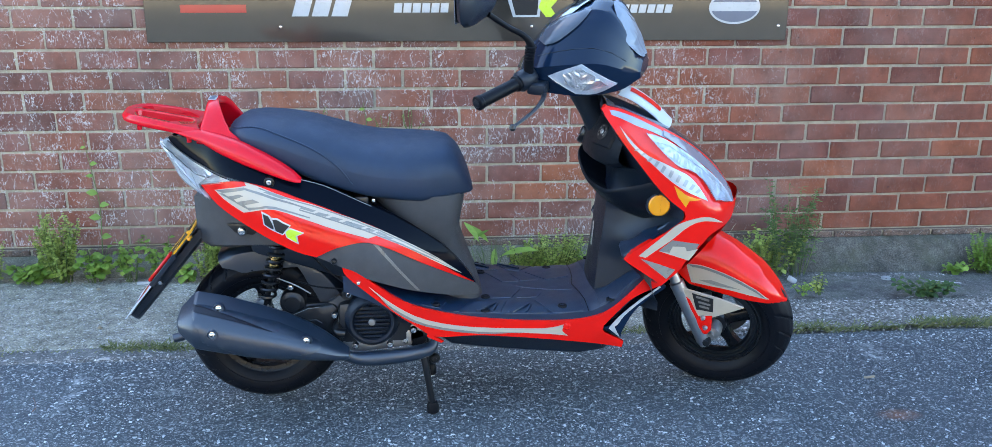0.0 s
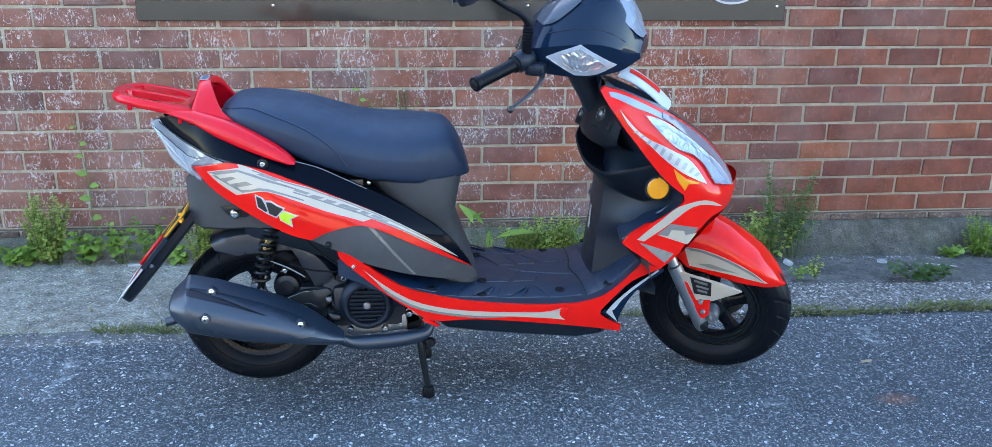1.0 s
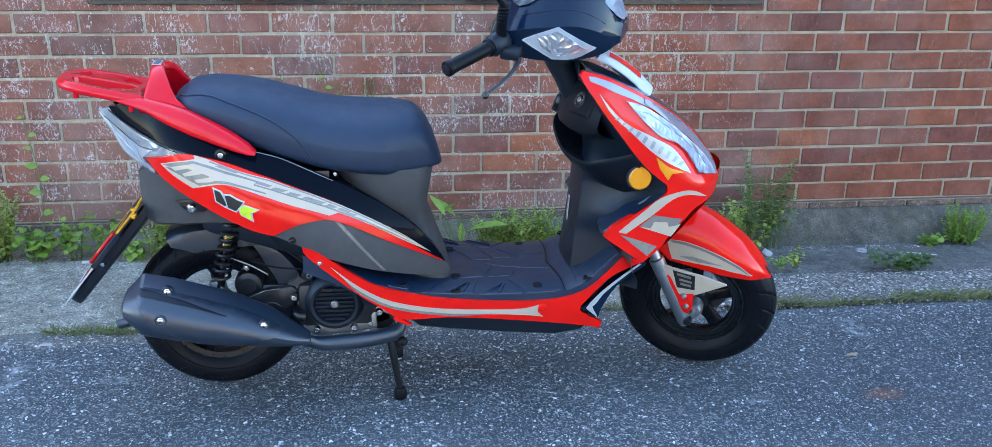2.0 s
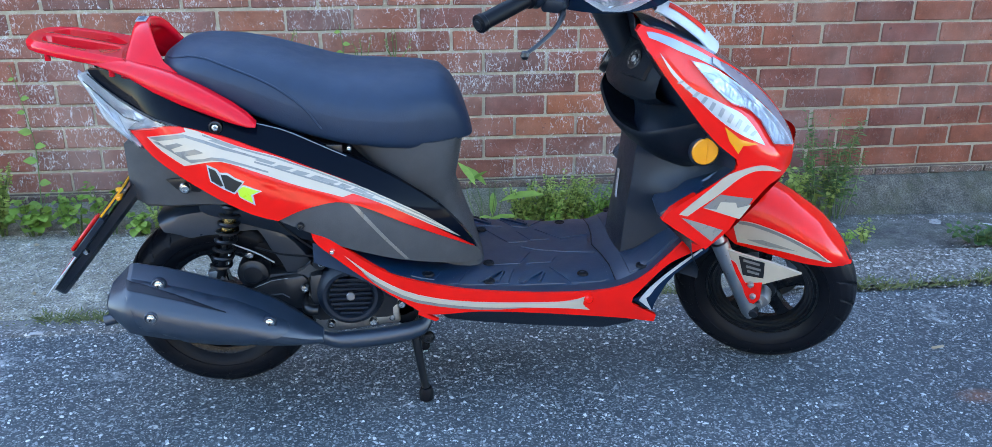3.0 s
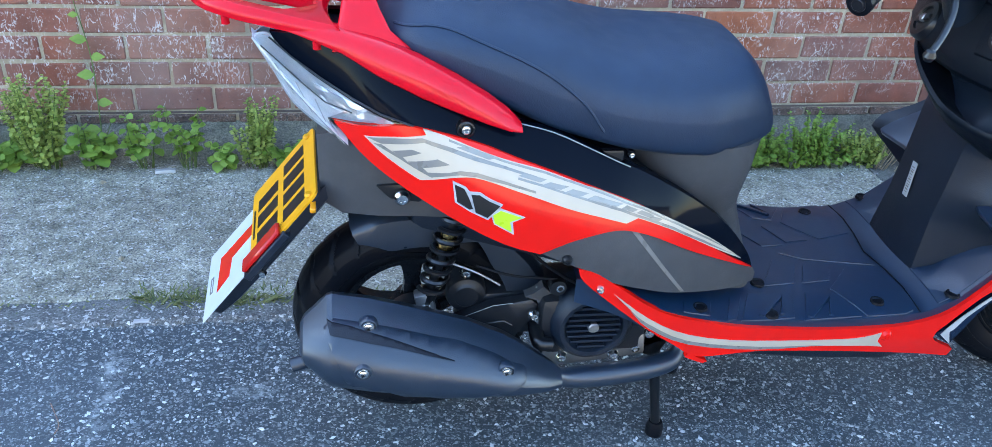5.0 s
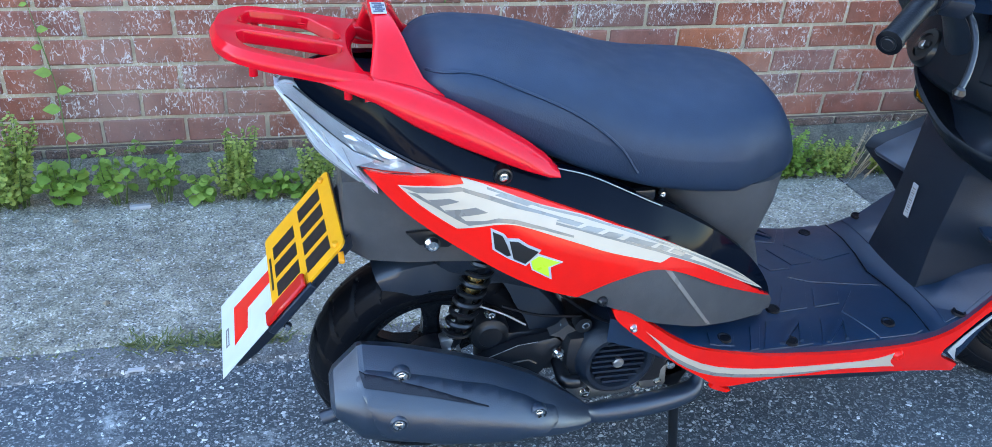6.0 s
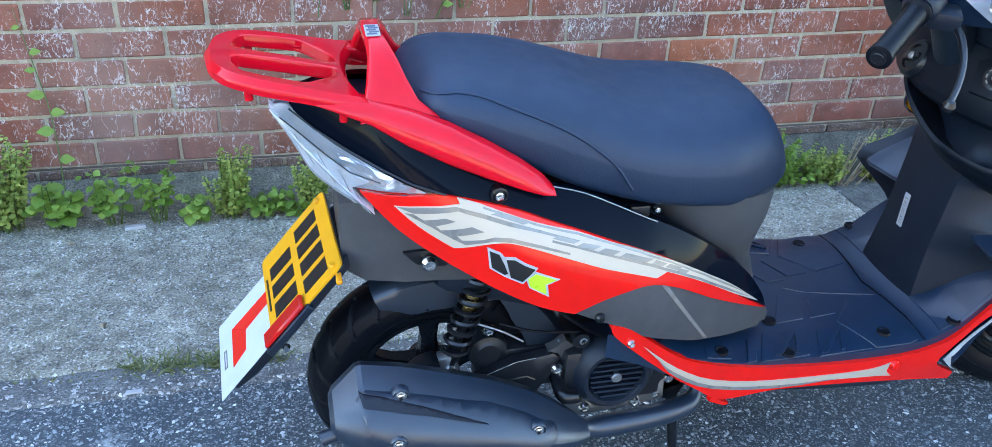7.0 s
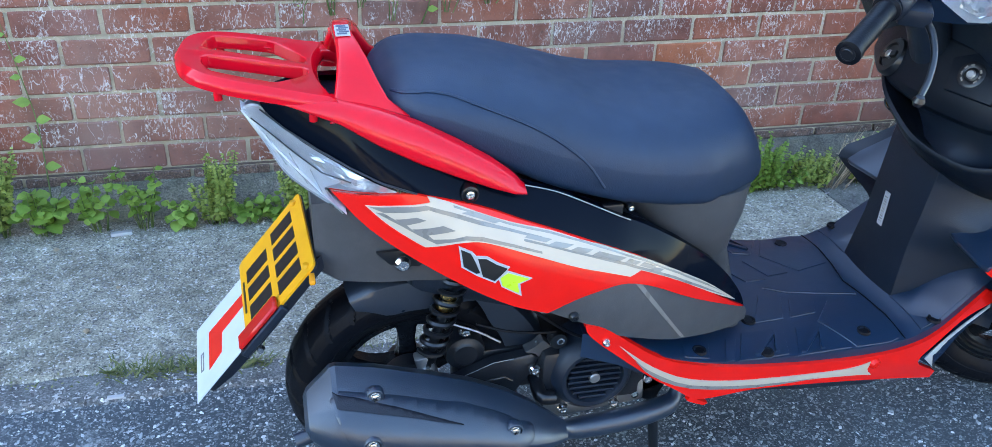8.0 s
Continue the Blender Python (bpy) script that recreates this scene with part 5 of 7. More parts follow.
cowl = part("fan_cowl", lathe([(0.0, -0.146), (0.046, -0.146), (0.049, -0.158), (0.053, -0.166), (0.060, -0.167), (0.069, -0.160), (0.076, -0.146), (0.078, -0.12), (0.078, -0.09)], (-0.197, 0.009, 0.299), "Y", 40), BLACK, scooter, "round black fan cowl with slats")
part("cowl_neck", box((-0.14, -0.125, 0.335), (0.12, 0.05, 0.075), 0.015, Matrix.Rotation(radians(20), 3, "Y")), BLACK, cowl)
for k in range(8):
    z = 0.299 + 0.0118 * (k - 3.5)
    half = math.sqrt(max(0.0, 0.048**2 - (z - 0.299) ** 2))
    part("slat", box((-0.197, -0.151, z), (2 * half, 0.010, 0.0045), 0.001, segments=1), BLACK, cowl, smooth=False)
part("cowl_badge", lathe([(0.0, -0.1675), (0.008, -0.1672), (0.010, -0.165), (0.010, -0.158)], (-0.197, 0.009, 0.299), "Y", 16), ALLOY, cowl, "small bright badge")
arm = [(-0.440, 0.299), (-0.370, 0.328), (-0.335, 0.332), (-0.303, 0.337), (-0.291, 0.326), (-0.300, 0.300), (-0.319, 0.273), (-0.331, 0.252), (-0.36, 0.24), (-0.432, 0.275)]
swing = part("swing_arm", sheet(arm, lambda x, z: 0.120, 0, 0.02, 0.03, 0.003, -1), CASTING, scooter, "black engine swing arm plate")
# bright wire laid along the plate's edge to draw its highlight
part("edge", tube([(-0.440, -0.119, 0.300), (-0.370, -0.119, 0.329), (-0.335, -0.119, 0.333)], 0.0007, 6), ALLOY, swing)
part("rib", tube([(-0.39, -0.1205, 0.292), (-0.35, -0.1205, 0.296), (-0.335, -0.1205, 0.286)], 0.002, 6), FRAME_BLACK, swing)
part("gear_boss", lathe([(0.0, -0.098), (0.020, -0.098), (0.024, -0.094), (0.033, -0.092), (0.036, -0.084), (0.036, -0.05)], (-0.414, 0, 0.334), "Y", 28), CASTING, scooter, "round black gear casing boss")
part("lug_plate", sheet([(-0.315, 0.345), (-0.300, 0.352), (-0.284, 0.366), (-0.268, 0.350), (-0.272, 0.315), (-0.285, 0.32), (-0.295, 0.338)], lambda x, z: 0.122, 0, 0.02, 0.03, 0.003, -1), GREY, scooter, "grey cast engine lug")
for x, y, z in ((-0.299, -0.128, 0.311), (-0.287, -0.110, 0.349), (-0.258, -0.128, 0.371), (-0.085, -0.130, 0.262), (-0.108, -0.132, 0.232), (-0.416, -0.094, 0.383), (-0.150, -0.142, 0.226), (-0.245, -0.14, 0.225)):
    bolt((x, y, z), 0.008)
part("kick_shaft", tube([(-0.292, -0.11, 0.278), (-0.292, -0.155, 0.274), (-0.270, -0.158, 0.270)], 0.013, 12, 8), FRAME_BLACK, scooter, "black kick-start shaft")
part("oil_cap", lathe([(0.0, -0.02), (0.015, -0.02), (0.016, 0.0)], (-0.262, -0.115, 0.372), "Y", 12), FRAME_BLACK, scooter)
part("throttle_cable", tube([(-0.39, -0.13, 0.535), (-0.33, -0.15, 0.470), (-0.275, -0.16, 0.425), (-0.23, -0.165, 0.400), (-0.17, -0.16, 0.385)], 0.0028, 6, 16), RUBBER, scooter, "thin black cable")
part("brake_cable", tube([(-0.40, -0.105, 0.405), (-0.34, -0.12, 0.392), (-0.26, -0.125, 0.385)], 0.0024, 6, 10), RUBBER, scooter, "thin black cable")
part("brake_rod", tube([(-0.45, -0.105, 0.415), (-0.40, -0.112, 0.395), (-0.36, -0.118, 0.372)], 0.002, 6, 10), ALLOY, scooter, "thin bright brake rod")
part("frame_tube", tube([(-0.60, -0.07, 0.60), (-0.36, -0.10, 0.52), (-0.16, -0.11, 0.42), (-0.04, -0.10, 0.30), (0.06, -0.09, 0.24), (0.4, -0.09, 0.22)], 0.016, 10, 30), FRAME_BLACK, scooter, "black steel frame tube")
part("frame_tube", tube([(-0.60, 0.07, 0.60), (-0.36, 0.10, 0.52), (-0.16, 0.11, 0.42), (-0.04, 0.10, 0.30), (0.06, 0.09, 0.24), (0.4, 0.09, 0.22)], 0.016, 10, 30), FRAME_BLACK, scooter, "black steel frame tube")
part("under_seat_box", box((-0.30, 0, 0.50), (0.42, 0.24, 0.16), 0.03, Matrix.Rotation(radians(18), 3, "Y")), BLACK, scooter)

# centre stand
stand = part("centre_stand", tube([(-0.062, -0.10, 0.225), (-0.056, -0.118, 0.165), (-0.046, -0.122, 0.09), (-0.037, -0.1225, 0.034)], (0.013, 0.011, 0.0095, 0.0095), 12, 12), FRAME_BLACK, scooter, "black tubular centre stand")
part("stand_foot", lathe([(0.0, 0.0), (0.012, 0.0), (0.0175, 0.006), (0.0175, 0.024), (0.013, 0.036), (0.0, 0.040)], (-0.036, -0.1225, -0.001), "Z", 16), RUBBER, stand)
part("stand_leg", tube([(-0.062, 0.10, 0.225), (-0.056, 0.118, 0.165), (-0.046, 0.122, 0.09), (-0.037, 0.1225, 0.034)], (0.013, 0.011, 0.0095, 0.0095), 12, 12), FRAME_BLACK, stand)
part("stand_foot", lathe([(0.0, 0.0), (0.012, 0.0), (0.0175, 0.006), (0.0175, 0.024), (0.013, 0.036), (0.0, 0.040)], (-0.036, 0.1225, -0.001), "Z", 16), RUBBER, stand)
part("cross_tube", tube([(-0.062, -0.12, 0.228), (-0.062, 0.12, 0.228)], 0.013, 12), FRAME_BLACK, stand)
part("bracket", box((-0.075, -0.125, 0.235), (0.05, 0.008, 0.055), 0.004, Matrix.Rotation(radians(25), 3, "Y")), FRAME_BLACK, stand)
bolt((-0.028, -0.125, 0.17), 0.011, stand, FRAME_BLACK)
helix((-0.02, -0.118, 0.225), (-0.022, -0.118, 0.262), 0.006, 6, 0.0016, BRASS, "spring", stand)

# -- tail underside, plates --
under = []
for x, top, lowz, w in ((-0.655, 0.640, 0.515, 0.070), (-0.62, 0.655, 0.502, 0.095), (-0.56, 0.64, 0.503, 0.112), (-0.50, 0.62, 0.507, 0.122), (-0.43, 0.59, 0.505, 0.128), (-0.36, 0.56, 0.487, 0.130)):
    under.append([(x, -w * 0.85, lowz), (x, -w, lowz + 0.01), (x, -w * 1.04, top), (x, w * 1.04, top), (x, w, lowz + 0.01), (x, w * 0.85, lowz)])
part("undertail", loft(under), GREY, scooter, "matt black undertail moulding")
part("undertail_scoop", sheet([(-0.565, 0.575), (-0.52, 0.577), (-0.485, 0.556), (-0.50, 0.545), (-0.545, 0.553)], lambda x, z: 0.127, 0, 0.006, 0.03, 0.002, -1), FRAME_BLACK, scooter)
bolt((-0.526, -0.134, 0.558), 0.0095)
yaw = Matrix.Rotation(radians(3), 3, "Z")  # the plate hangs a little askew
slope = yaw @ Vector((-math.sin(radians(40)), 0, -math.cos(radians(40))))  # down the plate
face = yaw @ Vector((-math.cos(radians(40)), 0, math.sin(radians(40))))  # out of the plate
across = yaw @ Vector((0, 1, 0))
frame3 = Matrix((slope, across, face)).transposed()


def on_plate(a, y, h=0.0):
    return Vector((-0.661, -0.107, 0.551)) + slope * a + across * (y + 0.107) + face * h


def plate_box(a0, a1, y0, y1, h0, h1, bevel=0.001):
    return box(on_plate((a0 + a1) / 2, (y0 + y1) / 2, (h0 + h1) / 2), (a1 - a0, y1 - y0, h1 - h0), bevel, frame3, 1)


def plate_sheet(loop, h0, h1):
    """A flat piece on the plate's plane with the outline given as (down, across)."""
    bm = bmesh.new()
    f = bm.faces.new([bm.verts.new(on_plate(a, y, h0)) for a, y in loop])
    g = bmesh.ops.extrude_face_region(bm, geom=[f])["geom"]
    bmesh.ops.translate(bm, vec=face * (h1 - h0), verts=[v for v in g if isinstance(v, bmesh.types.BMVert)])
    return bm


def round_corners(a0, a1, y0, y1, r, n=5):
    """A rectangle in (down, across) with rounded corners."""
    out = []
    for ca, cy, q in ((a1 - r, y1 - r, 0), (a0 + r, y1 - r, 90), (a0 + r, y0 + r, 180), (a1 - r, y0 + r, 270)):
        out += [(ca + r * math.cos(radians(q + 90 * k / n)), cy + r * math.sin(radians(q + 90 * k / n))) for k in range(n + 1)]
    return out


flap = []
for a, w in ((-0.06, 0.072), (0.0, 0.080), (0.08, 0.084), (0.17, 0.086), (0.25, 0.080), (0.30, 0.064), (0.322, 0.036)):
    flap.append([on_plate(a, -w, -0.012), on_plate(a, -w, -0.030), on_plate(a, -w * 0.8, -0.038), on_plate(a, w * 0.8, -0.038), on_plate(a, w, -0.030), on_plate(a, w, -0.012)])
part("mud_flap", loft(flap), BLACK, scooter, "long black plastic mud flap carrying the plates")
plate = part("number_plate", plate_sheet(round_corners(-0.008, 0.166, -0.116, 0.118, 0.010), 0.0, 0.004), YELLOW, scooter, "yellow number plate with dark bars", smooth=False)
part("plate_edge", plate_sheet(round_corners(-0.009, 0.167, -0.117, 0.119, 0.010), -0.003, 0.0002), BLACK, plate, "black rubber backing edge", smooth=False)


def bar(a0, a1, y0, y1):
    part("bar", plate_box(a0, a1, y0, y1, 0.004, 0.0048, 0), DECAL_BLACK, plate, smooth=False)


for k in range(4):
    y = 0.093 - 0.050 * k
    bar(0.020, 0.076, y - 0.036, y)
for k in range(3):
    y = 0.070 - 0.052 * k
    bar(0.092, 0.148, y - 0.036, y)
bar(0.156, 0.160, -0.04, 0.05)
for y in (-0.100, 0.102):
    part("plate_screw", lathe([(0.0, 0.004), (0.005, 0.004), (0.007, 0.0), (0.007, -0.002)], on_plate(0.008, y, 0.0055), "Z", 10), YELLOW, plate)
part("plate_clip", box(on_plate(0.010, -0.126, -0.004), (0.010, 0.026, 0.009), 0.003), AMBER, plate)
learner = part("learner_plate", plate_sheet([(0.140, -0.096), (0.140, 0.094), (0.309, 0.096), (0.311, -0.098)], -0.006, -0.0045), WHITE_SHEET, scooter, "white plastic plate with a red letter L", smooth=False)
part("letter", plate_sheet([(0.165, 0.010), (0.165, 0.044), (0.272, 0.048), (0.236, 0.007)], -0.0045, -0.0037), RED_LENS, learner, "red letter stem", smooth=False)
part("letter", plate_sheet([(0.236, 0.007), (0.2725, 0.048), (0.275, -0.052), (0.240, -0.043)], -0.0045, -0.0037), RED_LENS, learner, "red letter foot", smooth=False)
for a0, a1, y0, y1 in ((0.290, 0.292, -0.035, 0.012), (0.296, 0.298, -0.035, 0.012), (0.292, 0.296, -0.035, -0.032), (0.292, 0.296, 0.009, 0.012)):
    part("small_print", plate_box(a0, a1, y0, y1, -0.0045, -0.0037, 0), DECAL_GREY, learner, smooth=False)
lens = part("rear_reflector", plate_box(0.082, 0.176, -0.121, -0.088, 0.004, 0.013, 0.003), REFLECTOR_RED, scooter, "red plastic rear reflector")
part("backing", plate_box(0.076, 0.182, -0.124, -0.084, -0.01, 0.004, 0.002), BLACK, lens)
part("screw", lathe([(0.0, -0.008), (0.005, -0.008), (0.007, 0.0)], on_plate(0.158, -0.120, -0.016), "Y", 10), CHROME, lens)

# -- front apron, leg shield --
apron_edge = [(0.471, 0.489), (0.491, 0.513), (0.547, 0.540), (0.594, 0.567), (0.629, 0.593), (0.627, 0.614)]
apron_inner = [(0.627, 0.614), (0.584, 0.648), (0.545, 0.688), (0.497, 0.746), (0.453, 0.801), (0.416, 0.855), (0.403, 0.881)]
apron_front = [(0.424, 0.889), (0.475, 0.876), (0.571, 0.828), (0.673, 0.767), (0.750, 0.702), (0.789, 0.645), (0.793, 0.612)]
apron_low = [(0.793, 0.612), (0.785, 0.569), (0.716, 0.550), (0.676, 0.514), (0.646, 0.485), (0.621, 0.449), (0.577, 0.411)]
apron_loop = smooth_outline(apron_edge, apron_inner, [(0.403, 0.881), (0.413, 0.891), (0.424, 0.889)], apron_front, apron_low, [(0.577, 0.411), (0.471, 0.489)])
part("apron_panel", sheet(apron_loop, apron_skin, 0.003, 0.02, 0.0125, 0.0, -1), RED, scooter, "glossy red front apron side")
far_loop = smooth_outline(apron_inner, [(0.403, 0.881), (0.413, 0.891), (0.424, 0.889)], apron_front, apron_low[:-2], [apron_low[-3], apron_inner[0]])
part("apron_panel", sheet(far_loop, lambda x, z: apron_skin(x, z) * (1 - 0.4 * min(1.0, max(0.0, (z - 0.72) / 0.15))), 0.003, 0.02, 0.0125, 0.0, 1), RED, scooter, "glossy red front apron side")
# nose that joins the two sides
def bridge(edge, mat, name, label, bulge, n=14):
    rows = []
    for x, z in edge:
        w = apron_skin(x, z) - 0.004
        rows.append([(x + bulge * (1 - (j / n * 2 - 1) ** 2), -w + 2 * w * j / n, z + 0.3 * bulge * (1 - (j / n * 2 - 1) ** 2)) for j in range(n + 1)])
    part(name, loft(rows, closed=False), mat, scooter, label)
pts = [(p[0] - 0.006, p[1] - 0.004) for p in curve(apron_front, 20)]
bridge(pts, BLACK_GLOSS, "nose_panel", "gloss black centre nose panel", 0.02)
pts = [(p[0] - 0.008, p[1]) for p in curve([(0.795, 0.612), (0.790, 0.565), (0.731, 0.536), (0.690, 0.500), (0.640, 0.450)], 14)]
bridge(pts, RED, "nose_chin", "red chin under the nose", 0.05)
# lamp set into the side
lamp = smooth_outline([(0.512, 0.825), (0.555, 0.811), (0.607, 0.781), (0.661, 0.744), (0.707, 0.707), (0.744, 0.675), (0.774, 0.638), (0.783, 0.616)], [(0.783, 0.616), (0.720, 0.634)], [(0.720, 0.634), (0.701, 0.664), (0.678, 0.695), (0.646, 0.717), (0.607, 0.733), (0.576, 0.758), (0.545, 0.789), (0.512, 0.825)])
LAMP_BACK = metal_material("bright lamp bowl", (0.62, 0.68, 0.76), 0.14)
LAMP_BACK.node_tree.nodes["Principled BSDF"].inputs["Metallic"].default_value = 0.35
bowl_core = [(0.538, 0.801), (0.579, 0.787), (0.630, 0.751), (0.684, 0.713), (0.729, 0.671), (0.758, 0.634), (0.727, 0.637), (0.695, 0.679), (0.660, 0.710), (0.616, 0.734), (0.576, 0.764)]
for side in (-1, 1):
    head_lens = part("headlamp", sheet(lamp, apron_skin, 0.012, 0.003, 0.0125, 0, side), CLEAR, scooter, "clear faceted headlamp lens")
    part("lamp_bowl", sheet(lamp, lambda x, z: apron_skin(x, z) + 0.003 * noise.noise((x * 45, z * 45, 1)), 0.0055, 0.003, 0.006, 0, side), LAMP_SILVER, head_lens, "bright lamp bowl")
    part("facet", facets(bowl_core, apron_skin, 0.0085, side, 0.007, 0.0022, 6), LAMP_BACK, head_lens, "faceted reflector", smooth=False)
lamp_cover = smooth_outline([(0.568, 0.824), (0.632, 0.790), (0.690, 0.751), (0.746, 0.701), (0.785, 0.649), (0.790, 0.616)], [(0.790, 0.616), (0.784, 0.618)], [(0.784, 0.618), (0.770, 0.645), (0.740, 0.680), (0.703, 0.713), (0.656, 0.748), (0.608, 0.784), (0.565, 0.814)], [(0.565, 0.814), (0.568, 0.824)])
both("lamp_cover_edge", lamp_cover, apron_skin, LENS_EDGE, "smoky clear edge of the lamp cover", proud=0.0105, thick=0.006, edge=0.001)
lamp_trim = smooth_outline([(0.421, 0.881), (0.437, 0.880), (0.473, 0.869), (0.525, 0.844), (0.576, 0.816), (0.647, 0.770), (0.706, 0.730)], [(0.706, 0.730), (0.636, 0.771), (0.564, 0.809), (0.524, 0.829), (0.487, 0.844), (0.452, 0.861), (0.424, 0.871)], [(0.424, 0.871), (0.421, 0.881)])
both("lamp_surround", lamp_trim, apron_skin, DECAL_SILVER, "silver strip above the lamp", proud=0.0052, thick=0.003, edge=0.0005)
vent = smooth_outline([(0.441, 0.846), (0.465, 0.817), (0.490, 0.791), (0.523, 0.766), (0.560, 0.748), (0.598, 0.728), (0.635, 0.708), (0.663, 0.681), (0.683, 0.654), (0.693, 0.638)], [(0.693, 0.638), (0.653, 0.657), (0.622, 0.673), (0.593, 0.692), (0.563, 0.716), (0.524, 0.752), (0.494, 0.777), (0.465, 0.807), (0.441, 0.846)])
both("decal", vent, apron_skin, DECAL_WHITE, "white decal with grey bars", proud=0.0048, thick=0.002, edge=0)
for blk in (
    [(0.480, 0.784), (0.487, 0.783), (0.496, 0.787), (0.489, 0.789)],
    [(0.496, 0.772), (0.503, 0.770), (0.513, 0.774), (0.506, 0.777)],
    [(0.515, 0.755), (0.523, 0.752), (0.532, 0.760), (0.525, 0.764)],
    [(0.535, 0.741), (0.542, 0.737), (0.551, 0.749), (0.543, 0.753)],
    [(0.554, 0.726), (0.562, 0.721), (0.570, 0.736), (0.562, 0.741)],
    [(0.576, 0.712), (0.583, 0.706), (0.592, 0.723), (0.584, 0.728)],
    [(0.596, 0.698), (0.604, 0.693), (0.614, 0.708), (0.606, 0.714)],
    [(0.616, 0.686), (0.624, 0.681), (0.635, 0.695), (0.627, 0.700)],
    [(0.635, 0.675), (0.643, 0.671), (0.656, 0.681), (0.647, 0.686)],
    [(0.652, 0.665), (0.660, 0.661), (0.674, 0.667), (0.665, 0.671)],
):
    both("decal", blk, apron_skin, DECAL_BAR, proud=0.0056, thick=0.002, edge=0)
both("side_signal", [(0.594, 0.686), (0.630, 0.658), (0.672, 0.644), (0.638, 0.643), (0.629, 0.626), (0.606, 0.656)], apron_skin, AMBER, "amber side lens", proud=0.0052, thick=0.004, edge=0.001)
stripe = smooth_outline([(0.508, 0.500), (0.575, 0.550), (0.614, 0.581), (0.671, 0.596), (0.710, 0.591), (0.747, 0.571)], [(0.747, 0.571), (0.688, 0.585), (0.643, 0.575), (0.591, 0.534), (0.528, 0.493)], [(0.528, 0.493), (0.508, 0.500)])
both("decal", stripe, apron_skin, DECAL_PALE, "pale stripe decal", proud=0.0045, thick=0.002, edge=0, left=False)
both("decal", [(0.563, 0.509), (0.599, 0.537), (0.675, 0.523), (0.653, 0.488)], apron_skin, DECAL_GREY, "grey and white decal block", proud=0.0045, thick=0.002, edge=0, left=False)
both("decal", [(0.563, 0.509), (0.593, 0.503), (0.601, 0.520), (0.635, 0.517), (0.640, 0.505), (0.671, 0.509), (0.647, 0.479)], apron_skin, DECAL_PALE, proud=0.0052, thick=0.002, edge=0, left=False)
both("decal", [(0.513, 0.492), (0.612, 0.454), (0.589, 0.429)], apron_skin, DECAL_LIGHT, "grey wedge decal", proud=0.0045, thick=0.002, edge=0, left=False)

# leg shield, seen from the seat
edge_x = table((0.340, 0.585), (0.410, 0.545), (0.489, 0.471), (0.513, 0.491), (0.540, 0.547), (0.567, 0.594), (0.593, 0.629), (0.614, 0.627), (0.648, 0.584), (0.688, 0.545), (0.746, 0.497), (0.801, 0.453), (0.855, 0.416), (0.881, 0.403), (0.920, 0.393))
mid_x = table((0.30, 0.420), (0.36, 0.424), (0.45, 0.434), (0.52, 0.442), (0.60, 0.449), (0.625, 0.452), (0.66, 0.470), (0.72, 0.470), (0.78, 0.455), (0.84, 0.44), (0.90, 0.425))
mid_w = table((0.30, 0.085), (0.45, 0.070), (0.60, 0.072), (0.7, 0.08), (0.9, 0.06))
rows = []
for i in range(45):
    z = 0.315 + (0.892 - 0.315) * i / 44
    xe, x0, h = edge_x(z), mid_x(z), mid_w(z)
    se = apron_skin(xe, z) - 0.002 if z > 0.45 else 0.175 + 0.055 * max(0, (z - 0.33) / 0.12)
    deep = 0.075 * max(0.0, 1 - abs(z - 0.45) / 0.16)  # foot wells either side of the column
    half = []
    for k in range(15):
        if k < 4:
            s, x = h * k / 4, x0 + 0.004 * (k / 4) ** 2
        else:
            u = (k - 4) / 10
            s = h + (se - h) * u
            x = x0 + 0.004 + (xe - x0 - 0.004) * (u**0.75 if z < 0.6 else u**1.1) + deep * math.sin(math.pi * u)
        half.append((x, s, z))
    rows.append([(p[0], -p[1], p[2]) for p in reversed(half)] + half[1:])
shield_ob = part("leg_shield", loft(rows, closed=False), BLACK, scooter, "matt black inner leg shield", sharp=30)
# wedge-shaped knee guards at the shield's lower corners: a flat upper face with rounded rims
for side, wide in ((-1, 1.0), (1, 0.88)):
    top = [(0.500, side * 0.080, 0.496), (0.479, side * wide * 0.130, 0.498), (0.466, side * wide * 0.215, 0.498), (0.469, side * wide * 0.230, 0.499), (0.494, side * wide * 0.232, 0.514), (0.549, side * wide * 0.228, 0.541), (0.596, side * wide * 0.222, 0.568), (0.620, side * wide * 0.212, 0.583), (0.598, side * wide * 0.200, 0.580), (0.546, side * wide * 0.150, 0.546)]
    mid = sum((Vector(p) for p in top), Vector()) / len(top)
    drop = Vector((0.030, 0, -0.018))
    rings = [[Vector(p).lerp(mid, 0.5) for p in top], [Vector(p).lerp(mid, 0.03) for p in top], [Vector(p) + Vector((0.001, 0, -0.003)) for p in top], [Vector(p) + Vector((0.004, 0, -0.008)) for p in top], [Vector(p).lerp(mid, 0.10) + drop for p in top]]
    part("knee_guard", loft(rings), KNEE_BLACK, scooter, "satin black knee guard wedge", sharp=30)
for side in (-1, 1):
    part("reflector", lathe([(0.0, side * 0.006), (0.026, side * 0.0055), (0.029, side * 0.003), (0.030, -side * 0.006)], (0.562, side * 0.212, 0.629), "Y", 28), AMBER, scooter, "round amber side reflector")
    part("reflector_ridge", box((0.566, side * 0.2180, 0.629), (0.0012, 0.0014, 0.050)), AMBER, scooter, smooth=False)
    ring_bm = lathe([(0.030, side * 0.004), (0.033, side * 0.003), (0.034, -side * 0.006)], (0.562, side * 0.212, 0.629), "Y", 28, open_ends=True)
    part("reflector_rim", ring_bm, BLACK, scooter)
